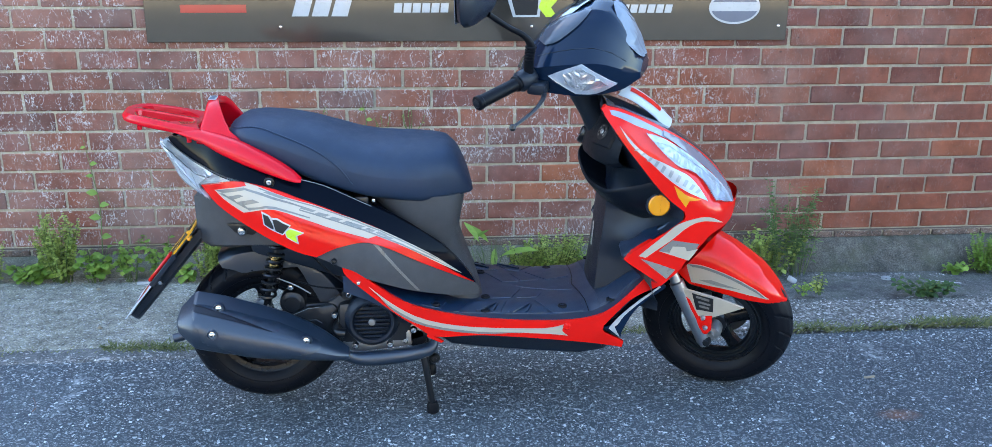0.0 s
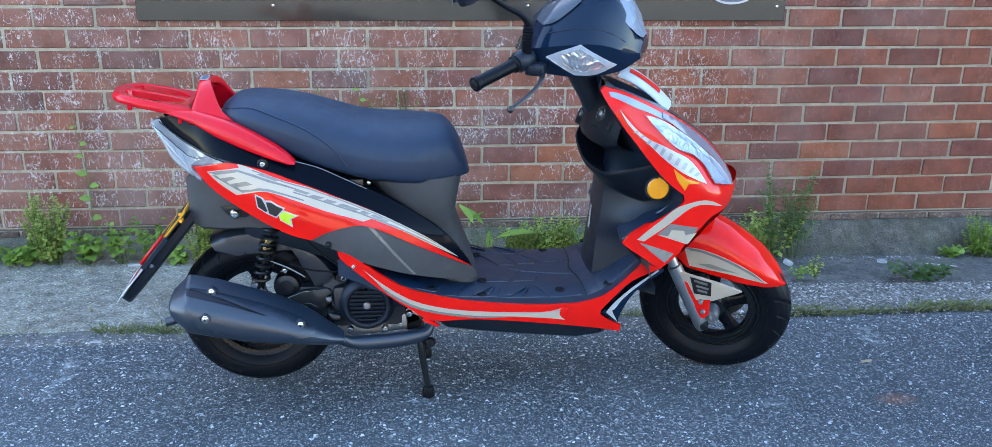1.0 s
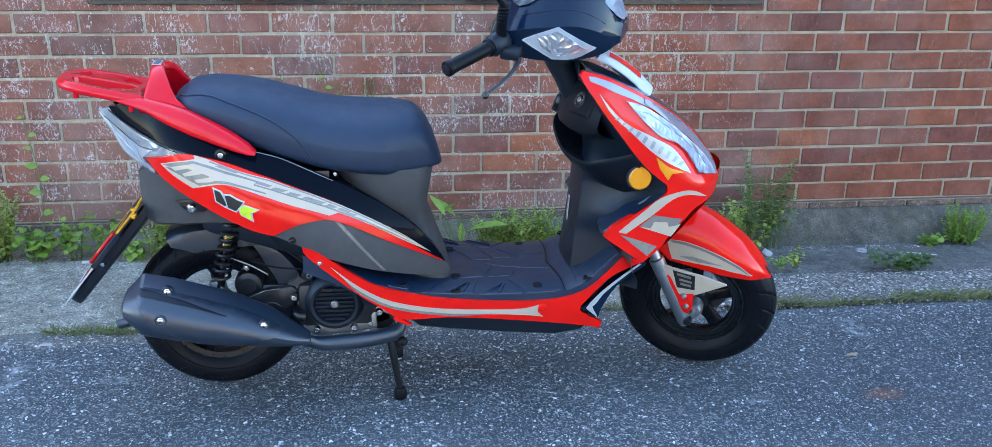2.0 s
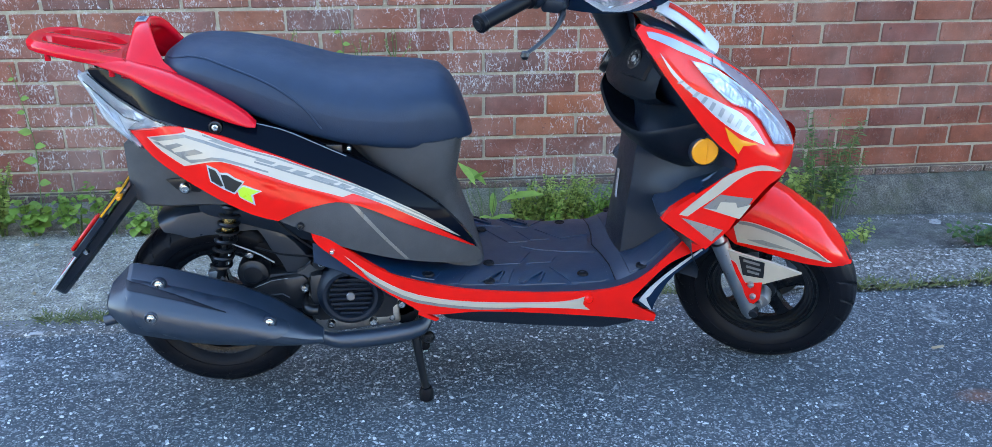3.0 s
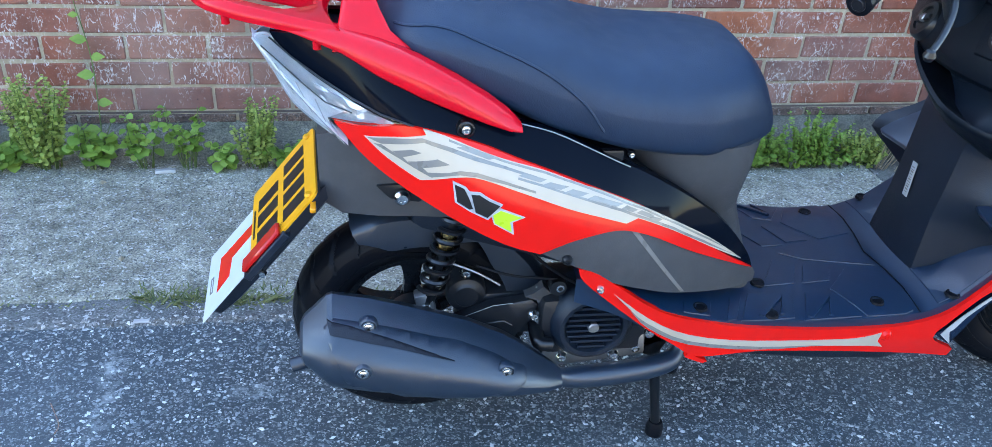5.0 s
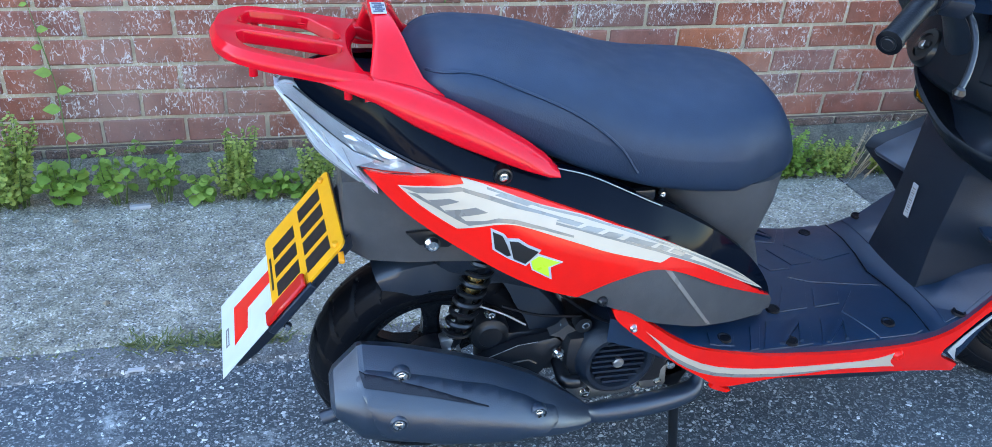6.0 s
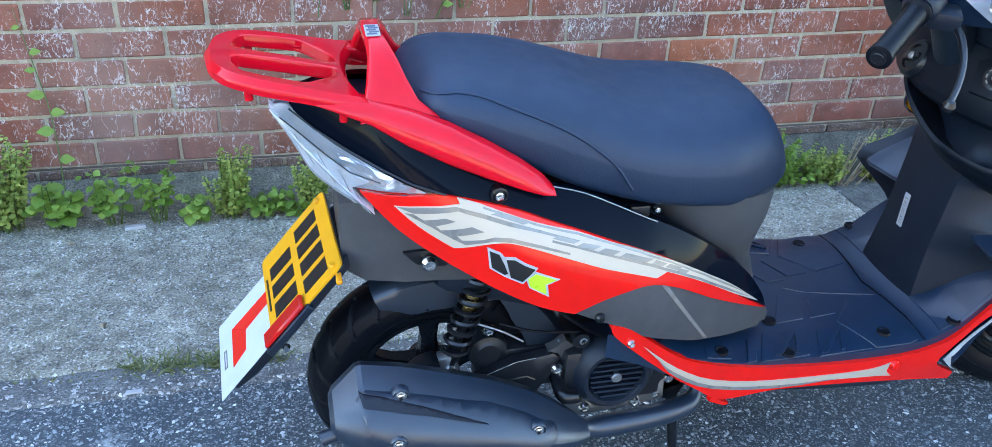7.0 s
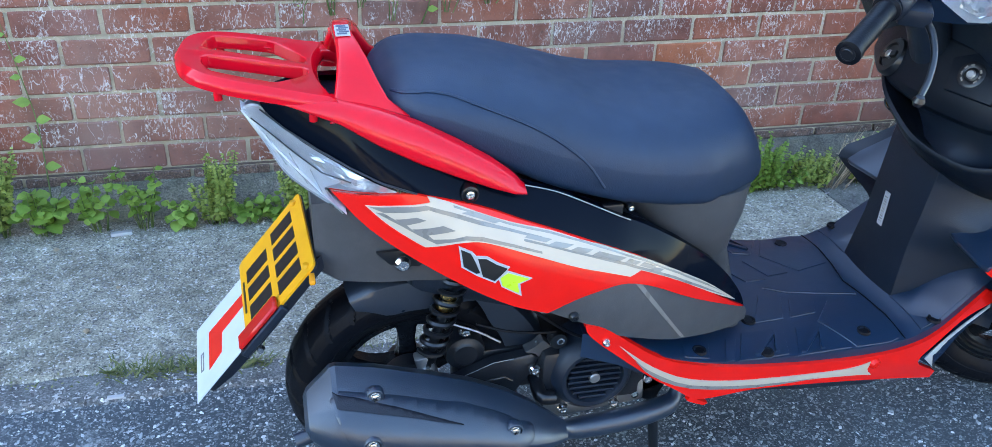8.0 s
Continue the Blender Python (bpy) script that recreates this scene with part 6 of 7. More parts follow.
# open pocket with a rolled lip
lip = [(0.572, -0.226, 0.702), (0.520, -0.210, 0.684), (0.467, -0.190, 0.670), (0.432, -0.140, 0.655), (0.404, -0.06, 0.664), (0.394, 0.0, 0.690), (0.398, 0.06, 0.722), (0.44, 0.125, 0.742), (0.52, 0.17, 0.745)]
line = curve(lip, 40)
rows = []
for p in line:
    n_out = Vector((-0.75, 0, -0.66))
    inn = Vector((mid_x(p[2]) + 0.06 * abs(p[1]) / 0.17 + 0.02, p[1] * 0.9, p[2] - 0.085))
    inn.x = max(inn.x, 0.462 + 0.5 * max(0, abs(p[1]) - 0.08))
    rows.append([inn, p.lerp(inn, 0.72) + n_out * 0.012, p.lerp(inn, 0.35) + n_out * 0.016, p + Vector((0.0, 0, -0.012)), p + Vector((-0.004, 0, -0.004)), p + Vector((0, 0, 0.002)), p + Vector((0.008, 0, -0.002)), p.lerp(Vector((0.47 + 0.4 * abs(p[1]), p[1] * 0.85, p[2] - 0.05)), 0.9)])
part("pocket", loft(rows, closed=False), DASH_BLACK, shield_ob, "open storage pocket with a rolled lip", sharp=60)
rows = []
for k in range(25):
    y = -0.190 + 0.380 * k / 24
    e = 1.5 * y * y
    end = 0.028 * max(0.0, (abs(y) - 0.14) / 0.05) ** 2
    rows.append([(0.500, y, 0.852 - end), (0.452 + e, y, 0.848 - end), (0.436 + e, y, 0.836 - end), (0.407 + e, y, 0.782), (0.399 + e, y, 0.745 + 0.2 * end), (0.402 + e, y, 0.728 + 0.4 * end), (0.414 + e, y, 0.717 + 0.5 * end), (0.470 + e, y, 0.715)])
dash = part("dash_panel", loft(rows, closed=False), DASH_BLACK, shield_ob, "matt black dash panel over the pocket", sharp=22)
tilt = Matrix.Rotation(radians(-62), 4, "Y")


def on_dash(bm, y, u):
    """Sets a turned piece, made along z at the origin, on the dash's sloping face."""
    e = 1.5 * y * y
    m = Matrix.Translation((0.436 + e - 0.029 * u, y, 0.836 - 0.054 * u)) @ Matrix.Rotation(math.atan2(-3.0 * y, 1.0), 4, "Z") @ tilt
    bmesh.ops.transform(bm, matrix=m, verts=bm.verts)
    return bm


part("lock_plate", on_dash(loft([[(x * k, y * k, h) for x, y in ((-0.034, -0.055), (0.030, -0.060), (0.036, 0.010), (0.016, 0.044), (-0.036, 0.030))] for k, h in ((1.06, -0.004), (1.0, 0.003), (0.94, 0.004))]), -0.099, 0.62), DASH_BLACK, dash, "raised plate round the lock")
lock = part("ignition_lock", on_dash(lathe([(0.0, 0.007), (0.009, 0.007), (0.012, 0.005), (0.019, 0.0065), (0.023, 0.005), (0.024, -0.004)], (0, 0, 0), "Z", 24), -0.099, 0.62), FRAME_BLACK, dash, "round black ignition lock")
part("key_slot", on_dash(lathe([(0.0, 0.009), (0.006, 0.009), (0.008, 0.007), (0.008, 0.0)], (0, 0, 0), "Z", 16), -0.099, 0.62), ALLOY, lock, "bright key slot")
for q in (20, 60, 100, 140, 235, 270, 305):
    part("lock_mark", on_dash(box((0.016 * math.cos(radians(q)), 0.016 * math.sin(radians(q)), 0.0066), (0.003, 0.006, 0.0008), 0, Matrix.Rotation(radians(q), 3, "Z")), -0.099, 0.62), DECAL_LIGHT, lock, smooth=False)
cap = part("filler_cap", on_dash(lathe([(0.0, 0.001), (0.022, 0.001), (0.024, 0.005), (0.033, 0.004), (0.036, 0.0), (0.037, -0.012)], (0, 0, 0), "Z", 28), 0.084, 1.18), FRAME_BLACK, dash, "round black filler cap")
part("cap_rib", on_dash(box((0, 0, 0.004), (0.012, 0.040, 0.009), 0.003, Matrix.Rotation(0.5, 3, "Z")), 0.084, 1.18), FRAME_BLACK, cap)
part("cap_lock", on_dash(lathe([(0.0, 0.010), (0.006, 0.010), (0.008, 0.008), (0.008, 0.002)], (0, 0, 0), "Z", 14), 0.084, 1.18), ALLOY, cap)
sticker = part("barcode_sticker", loft([[(0.4300 + 0.1 * (z - 0.45), y, z) for y, z in ((0.004, 0.452), (0.018, 0.452), (0.026, 0.518), (0.012, 0.518))], [(0.4318 + 0.1 * (z - 0.45), y, z) for y, z in ((0.004, 0.452), (0.018, 0.452), (0.026, 0.518), (0.012, 0.518))]]), DECAL_WHITE, scooter, "white barcode sticker", smooth=False)
for k in range(11):
    z = 0.460 + 0.0048 * k
    y = 0.0042 + 0.121 * (z - 0.452)
    part("barcode_bar", loft([[(0.4293 + d + 0.1 * (h - 0.45), q, h) for q, h in ((y + 0.0025, z), (y + 0.0105, z), (y + 0.0108, z + 0.0010 + 0.0007 * (k % 3)), (y + 0.0028, z + 0.0010 + 0.0007 * (k % 3)))] for d in (0.0, 0.001)]), DECAL_GREY, sticker, smooth=False)

# learner sheet tied over the nose
top_line = curve([(0.458, 0.894), (0.500, 0.876), (0.552, 0.840), (0.598, 0.796)], 12)
sheet_rows = []
for p in top_line:
    sheet_rows.append([(p[0] + 0.012 + 0.030 * (1 - (j / 6 - 1) ** 2), -0.088 + 0.176 * j / 12, p[1] + 0.008 + 0.018 * (1 - (j / 6 - 1) ** 2)) for j in range(13)])
back_rows = [[(a - 0.002, b, c - 0.002) for a, b, c in r] for r in sheet_rows]
bm = loft(sheet_rows, closed=False)
front_learner = part("learner_plate", joined(bm, loft(back_rows, closed=False)), WHITE_SHEET, scooter, "white learner sheet with a red L tied over the nose")
red_rows = [[(a + 0.001, b, c + 0.0012) for a, b, c in r[2:5]] for r in sheet_rows[2:10]]
part("letter", loft(red_rows, closed=False), RED_LENS, front_learner, "red letter stem")
red_rows = [[(a + 0.001, b, c + 0.0012) for a, b, c in r[5:10]] for r in sheet_rows[8:10]]
part("letter", loft(red_rows, closed=False), RED_LENS, front_learner, "red letter foot")

# -- steering: everything that turns with the bars --
AXIS = Vector((-0.4384, 0, 0.8988))
PIVOT = Vector((0.685, 0, 0.40))
STEER = Matrix.Translation(PIVOT) @ Matrix.Rotation(radians(-28), 4, AXIS) @ Matrix.Translation(-PIVOT)


def turned(ob):
    ob.matrix_basis = STEER @ ob.matrix_basis
    return ob


front = wheel("front_wheel", (0.815, 0, 0.223), 0.220, "front black alloy wheel with a grooved tyre", STEER)
part("brake_disc", lathe([(0.055, 0.060), (0.092, 0.060), (0.094, 0.0635), (0.055, 0.0635), (0.055, 0.060)], (0, 0, 0), "Y", 40, open_ends=True), SILVER, front, "steel brake disc")
steps = [(0.150, -0.036)]
for k in range(5):
    r = 0.143 - 0.0085 * k
    steps += [(r, -0.0365 + 0.0035 * k), (r - 0.0045, -0.0375 + 0.0035 * k), (r - 0.0062, -0.0325 + 0.0035 * k)]
part("rim_step", lathe(steps + [(0.100, -0.010), (0.118, -0.008)], (0, 0, 0), "Y", 96, open_ends=True), FRAME_BLACK, front, "stepped gloss black rim flange")
part("speedo_drive", lathe([(0.0, -0.085), (0.020, -0.084), (0.026, -0.070), (0.026, -0.045)], (0, 0, 0), "Y", 20), ALLOY, front, "cast alloy speedometer drive")
for side in (-1, 1):
    s = side * 0.108
    leg = turned(part("fork_leg", tube([(0.640, s * 0.95, 0.52), (0.703, s, 0.395), (0.704, s, 0.393), (0.795, s, 0.212), (0.802, s, 0.198)], (0.015, 0.015, 0.0205, 0.0195, 0.015), 18), SILVER, scooter, "silver-painted telescopic fork leg"))
    part("axle_nut", lathe([(0.0, side * 0.022), (0.010, side * 0.022), (0.012, side * 0.018), (0.012, 0.0)], (0.806, s, 0.216), "Y", 8), FRAME_BLACK, leg)
turned(part("fork_yoke", box((0.630, 0, 0.53), (0.07, 0.22, 0.04), 0.01, Matrix.Rotation(radians(-26), 3, "Y")), FRAME_BLACK, scooter))
turned(part("axle", tube([(0.815, -0.1, 0.223), (0.815, 0.1, 0.223)], 0.008, 10), ALLOY, scooter))

fend_top = table((0.62, 0.520), (0.70, 0.522), (0.79, 0.508), (0.844, 0.483), (0.924, 0.428), (0.976, 0.375), (1.006, 0.332))
fend_mid = table((0.62, 0.470), (0.70, 0.458), (0.735, 0.450), (0.787, 0.434), (0.86, 0.413), (0.935, 0.382), (0.975, 0.355), (1.006, 0.331))
fend_low = table((0.62, 0.425), (0.70, 0.412), (0.736, 0.379), (0.795, 0.371), (0.869, 0.357), (0.941, 0.348), (0.974, 0.342), (1.006, 0.329))
fend_w = table((0.62, 0.070), (0.70, 0.084), (0.80, 0.086), (0.90, 0.080), (0.95, 0.068), (0.985, 0.042), (1.006, 0.008))
rows = []
for i in range(40):
    x = 0.62 + 0.386 * i / 39
    w, zt, zm, zl = fend_w(x), fend_top(x), fend_mid(x), fend_low(x)
    half = [(w * 0.97, zl), (w, (zl + zm) / 2), (w * 0.985, zm), (w * 0.90, zm + 0.45 * (zt - zm)), (w * 0.70, zm + 0.75 * (zt - zm)), (w * 0.4, zm + 0.94 * (zt - zm)), (0, zt)]
    rows.append([(x, -a, b) for a, b in half] + [(x, a, b) for a, b in reversed(half[:-1])])
inner = [[(p[0], p[1] * 0.93, p[2] - 0.005) for p in r] for r in rows]
fender = turned(part("front_mudguard", joined(loft(rows, closed=False), loft(inner, closed=False)), RED, scooter, "glossy red front mudguard with silver decals", sharp=50))
def fender_skin(x, z):
    return fend_w(x)
fd = smooth_outline([(0.724, 0.444), (0.771, 0.446), (0.829, 0.432), (0.904, 0.400), (0.958, 0.358)], [(0.958, 0.358), (0.895, 0.373), (0.822, 0.383), (0.743, 0.387)], [(0.743, 0.387), (0.724, 0.444)])
part("decal", sheet(fd, fender_skin, 0.0015, 0.002, 0.02, 0, -1), DECAL_PALE, fender, "silver mudguard decal")
part("decal", sheet([(0.763, 0.399), (0.798, 0.405), (0.880, 0.386), (0.814, 0.389)], fender_skin, 0.0022, 0.002, 0.02, 0, -1), DECAL_LIGHT, fender)
edge_line_top = smooth_outline([(0.728, 0.444), (0.771, 0.445), (0.829, 0.431), (0.904, 0.399), (0.95, 0.363)], [(0.95, 0.361), (0.90, 0.393), (0.829, 0.423), (0.771, 0.437), (0.730, 0.437)])
part("decal", sheet(edge_line_top, fender_skin, 0.0022, 0.002, 0.02, 0, -1), DECAL_GREY, fender, "thin grey line")
flat = lambda x, z: 0.100
five = [(0.715, 0.388), (0.746, 0.380), (0.830, 0.368), (0.896, 0.352), (0.809, 0.300), (0.778, 0.298), (0.752, 0.314)]
brkt = turned(part("fork_cover", sheet(five, flat, 0.022, 0.007, 0.012, 0.001, -1), DECAL_PALE, scooter, "silver triangular fork cover with a black badge"))
part("badge", sheet([(0.752, 0.374), (0.812, 0.366), (0.815, 0.322), (0.768, 0.322)], flat, 0.0236, 0.003, 0.05, 0.001, -1), DECAL_BLACK, brkt, "black square badge")
for a, b, c, d in ((0.764, 0.362, 0.802, 0.356), (0.772, 0.346, 0.806, 0.342), (0.776, 0.333, 0.804, 0.330)):
    part("badge_bar", sheet([(a, b), (c, d), (c, d + 0.006), (a, b + 0.006)], flat, 0.0246, 0.002, 0.05, 0, -1), DECAL_GREY, brkt)
low_br = turned(part("fork_bracket", sheet([(0.748, 0.352), (0.776, 0.300), (0.814, 0.310), (0.815, 0.262), (0.803, 0.243), (0.788, 0.246), (0.770, 0.280), (0.735, 0.36)], flat, 0.0245, 0.012, 0.03, 0.002, -1), RED, scooter, "red fork bracket with two bolts"))
bolt((0.789, -0.126, 0.300), 0.0055, low_br, ALLOY)
bolt((0.798, -0.126, 0.268), 0.0055, low_br, ALLOY)
turned(part("brake_hose", tube([(0.66, -0.07, 0.47), (0.70, -0.085, 0.36), (0.74, -0.09, 0.29), (0.80, -0.085, 0.25)], 0.004, 6, 14), RUBBER, scooter, "black speedometer cable"))
part("inner_apron", box((0.60, 0, 0.50), (0.12, 0.24, 0.16), 0.03), BLACK, scooter)
part("radiator_tray", loft([[(0.44, -w, 0.20), (0.44, w, 0.20), (0.50, w, 0.30), (0.60, w * 0.9, 0.40), (0.57, w * 0.9, 0.42), (0.44, w, 0.29)] for w in (0.15,)] + [[(0.44, -0.15, 0.20), (0.44, -0.15, 0.20), (0.50, -0.15, 0.30), (0.60, -0.135, 0.40), (0.57, -0.135, 0.42), (0.44, -0.15, 0.29)]]), BLACK, scooter, "black inner mudguard panel")

# steering stem cover
rings = []
for x, z, a, b in ((0.384, 0.915, 0.042, 0.062), (0.418, 0.845, 0.036, 0.050), (0.456, 0.76, 0.034, 0.046), (0.486, 0.70, 0.036, 0.046)):
    rings.append([(x + a * math.cos(q), b * math.sin(q), z + 0.3 * a * math.cos(q)) for q in (2 * math.pi * k / 18 for k in range(18))])
turned(part("stem_cover", loft(rings), BLACK, scooter, "black steering stem cover"))

# handlebar nacelle
DIAL_GLASS = gloss_paint("pale dial glass", (0.06, 0.075, 0.10), 0.10, 0.0)
N_TOP = table((0.232, 0.985), (0.26, 1.042), (0.30, 1.090), (0.35, 1.124), (0.40, 1.145), (0.44, 1.152), (0.475, 1.142), (0.51, 1.100), (0.54, 1.040), (0.558, 0.990))
N_LOW = table((0.232, 0.968), (0.26, 0.955), (0.30, 0.945), (0.35, 0.936), (0.42, 0.930), (0.48, 0.932), (0.53, 0.942), (0.558, 0.965))
N_W = table((0.232, 0.08), (0.25, 0.14), (0.28, 0.178), (0.33, 0.190), (0.40, 0.182), (0.45, 0.165), (0.50, 0.132), (0.535, 0.095), (0.558, 0.04))
N_TOP, N_LOW, N_W = (rounded(f, 0.014) for f in (N_TOP, N_LOW, N_W))
NAC_KEYS = ((0.0, -1.0), (0.62, -0.985), (0.93, -0.80), (0.985, 0.0), (1.0, 0.30), (0.62, 0.84), (0.44, 0.96), (0.0, 1.0))
NAC = []
for (a0, v0), (a1, v1) in zip(NAC_KEYS, NAC_KEYS[1:]):
    NAC += [(a0 + (a1 - a0) * k / 4, v0 + (v1 - v0) * k / 4) for k in range(4)]
NAC.append(NAC_KEYS[-1])
def nac_mid(x):
    return N_LOW(x) + 0.22 * (N_TOP(x) - N_LOW(x))
rings = []
for i in range(30):
    x = 0.233 + 0.324 * (0.5 - 0.5 * math.cos(math.pi * i / 29))
    zt, zl, w, zc = N_TOP(x), N_LOW(x), N_W(x), nac_mid(x)
    half = [(w * a, zc + (zt - zc if v > 0 else zc - zl) * v) for a, v in NAC]
    rings.append([(x, -a, z) for a, z in half] + [(x, a, z) for a, z in reversed(half[1:-1])])
nacelle = turned(part("handlebar_nacelle", loft(rings), BLACK_GLOSS, scooter, "gloss black handlebar nacelle with lamp and dials", sharp=24))
def nac_skin(x, z):
    zt, zl, w, zc = N_TOP(x), N_LOW(x), N_W(x), nac_mid(x)
    v = (z - zc) / (zt - zc if z > zc else zc - zl)
    return w * float(np.interp(v, [q[1] for q in NAC], [q[0] for q in NAC]))
sig = smooth_outline([(0.346, 0.996), (0.386, 1.014), (0.430, 1.030)], [(0.430, 1.030), (0.464, 1.004), (0.512, 0.968)], [(0.512, 0.968), (0.465, 0.947), (0.415, 0.948)], [(0.415, 0.948), (0.346, 0.996)])
for side in (-1, 1):
    turn = part("turn_signal", sheet(sig, nac_skin, 0.0065, 0.002, 0.012, 0, side), CLEAR, nacelle, "clear turn signal lens")
    part("signal_bowl", sheet(sig, lambda x, z: nac_skin(x, z) + 0.0012 * noise.noise((x * 40, z * 40, 2)), 0.002, 0.0015, 0.01, 0, side), SIGNAL_BOWL, turn, "bright signal bowl")
    part("signal_reflector", facets([(0.385, 1.004), (0.428, 1.020), (0.464, 0.995), (0.490, 0.968), (0.430, 0.956), (0.392, 0.976)], nac_skin, 0.0042, side, 0.006, 0.0026, 8, 0.001), TAIL_SILVER, turn, "faceted reflector", smooth=False)
    pts = [(x, side * (nac_skin(x, nac_mid(x) + 0.50 * (N_TOP(x) - nac_mid(x))) + 0.0012), nac_mid(x) + 0.50 * (N_TOP(x) - nac_mid(x))) for x in (0.31, 0.35, 0.40, 0.45, 0.49, 0.525)]
    part("shell_seam", tube(pts, 0.0013, 5), BLACK, nacelle)
    dial = smooth_outline([(0.299, 1.068), (0.316, 1.100), (0.355, 1.124), (0.400, 1.142), (0.428, 1.146)], [(0.428, 1.146), (0.420, 1.130), (0.395, 1.104), (0.356, 1.074), (0.325, 1.063)], [(0.325, 1.063), (0.299, 1.068)])
    dial = [(x, min(z, N_TOP(x) - 0.006)) for x, z in dial]
    part("dial_side_glass", sheet(dial, nac_skin, 0.009, 0.006, 0.008, 0.002, side), DIAL_GLASS, nacelle, "pale side glass of the dials")
bm = bmesh.new()
rows = []
for i in range(9):
    x = 0.285 + 0.125 * i / 8
    wl = 0.085 * math.sin(math.pi * (i + 0.8) / 9.6)
    rows.append([bm.verts.new((x, y, N_TOP(x) - 0.25 * y * y / 0.1 + 0.007)) for y in [wl * (j / 5 - 1) for j in range(11)]])
for a, b in zip(rows, rows[1:]):
    for j in range(10):
        bm.faces.new((a[j], a[j + 1], b[j + 1], b[j]))
part("instrument_glass", bm, metal_material("pale dial face under glass", (0.30, 0.33, 0.38), 0.12), nacelle, "pale instrument dial glass")
rows = []
for i in range(12):
    x = 0.468 + 0.087 * i / 11
    wl = 0.07 * math.sin(math.pi * (i + 1.2) / 13.4)
    rows.append([(x + 0.003, y, N_TOP(x) - 0.6 * y * y / 0.1 + 0.006) for y in [wl * (j / 4 - 1) for j in range(9)]])
r = random.Random(12)
rows = [[(x + r.uniform(-0.0015, 0.0015), y, z + r.uniform(-0.001, 0.001)) for x, y, z in row] for row in rows]
part("front_lamp", loft(rows, closed=False), FRONT_GLASS, nacelle, "clear front lamp glass", smooth=False)
# grips, levers, mirrors
for side in (-1, 1):
    s = side
    bar_ob = turned(part("handlebar", tube([(0.36, s * 0.10, 0.985), (0.31, s * 0.18, 0.990), (0.272, s * 0.25, 0.984), (0.216, s * 0.362, 0.970)], 0.0115, 14, 14), FRAME_BLACK, scooter, "black handlebar end"))
    a, b = Vector((0.280, s * 0.232, 0.985)), Vector((0.217, s * 0.360, 0.970))
    d = (b - a).normalized()
    prof = [a, a + d * 0.004, a + d * 0.008, a + d * 0.012, b - d * 0.014, b - d * 0.012, b - d * 0.002, b]
    part("grip", tube(prof, (0.0185, 0.021, 0.021, 0.0165, 0.0165, 0.0185, 0.0185, 0.014), 20), RUBBER, bar_ob, "black rubber hand grip")
    part("grip_cap", tube([b - d * 0.001, b + d * 0.003], (0.013, 0.008), 18), FRAME_BLACK, bar_ob)
    part("switch_housing", tube([a - d * 0.055, a - d * 0.045, a - d * 0.008, a], (0.020, 0.027, 0.027, 0.021), 16), BLACK, bar_ob)
    part("lever_perch", box((0.325, s * 0.205, 0.968), (0.05, 0.045, 0.03), 0.008), BLACK, bar_ob)
    lever = part("brake_lever", tube([(0.335, s * 0.200, 0.965), (0.350, s * 0.235, 0.958), (0.350, s * 0.290, 0.950), (0.338, s * 0.345, 0.942), (0.322, s * 0.390, 0.935)], (0.007, 0.0065, 0.0052, 0.0048, 0.0045), 10, 22, 0.75), FRAME_BLACK, bar_ob, "black brake lever")
    part("lever_ball", lathe([(0.0, -0.009), (0.006, -0.007), (0.009, 0.0), (0.006, 0.007), (0.0, 0.009)], (0.321, s * 0.394, 0.934), "Z", 14), FRAME_BLACK, lever)
    stalk = turned(part("mirror", tube([(0.300, s * 0.205, 0.995), (0.303, s * 0.212, 1.040), (0.312, s * 0.222, 1.082), (0.297, s * 0.236, 1.112), (0.264, s * 0.260, 1.138), (0.230, s * 0.296, 1.176)], (0.013, 0.013, 0.011, 0.0075, 0.007, 0.007), 12, 26), RUBBER, scooter, "black mirror on a bent stalk"))
    for k in range(5):
        u = Vector((0.304, s * 0.213, 1.046)).lerp(Vector((0.311, s * 0.221, 1.080)), k / 4)
        part("bellows_ring", lathe([(0.0125, -0.0025), (0.0145, 0.0), (0.0125, 0.0025)], u, "Z", 14, open_ends=True), RUBBER, stalk)
    rings = []
    for dx, k in ((-0.020, 0.55), (-0.012, 0.9), (0.0, 1.0), (0.012, 0.92), (0.022, 0.6), (0.026, 0.2)):
        ring = []
        for q in range(24):
            ang = 2 * math.pi * q / 24
            c, sn = math.cos(ang), math.sin(ang)
            ring.append((0.214 + dx, s * (0.326 + 0.112 * k * math.copysign(abs(c) ** 0.6, c)), 1.222 + 0.054 * k * math.copysign(abs(sn) ** 0.6, sn)))
        rings.append(ring)
    part("mirror_shell", loft(rings), BLACK, stalk, "matt black mirror housing")
    part("mirror_glass", box((0.1925, s * 0.326, 1.222), (0.002, 0.18, 0.080), 0.0005), MIRROR, stalk, "mirror glass")


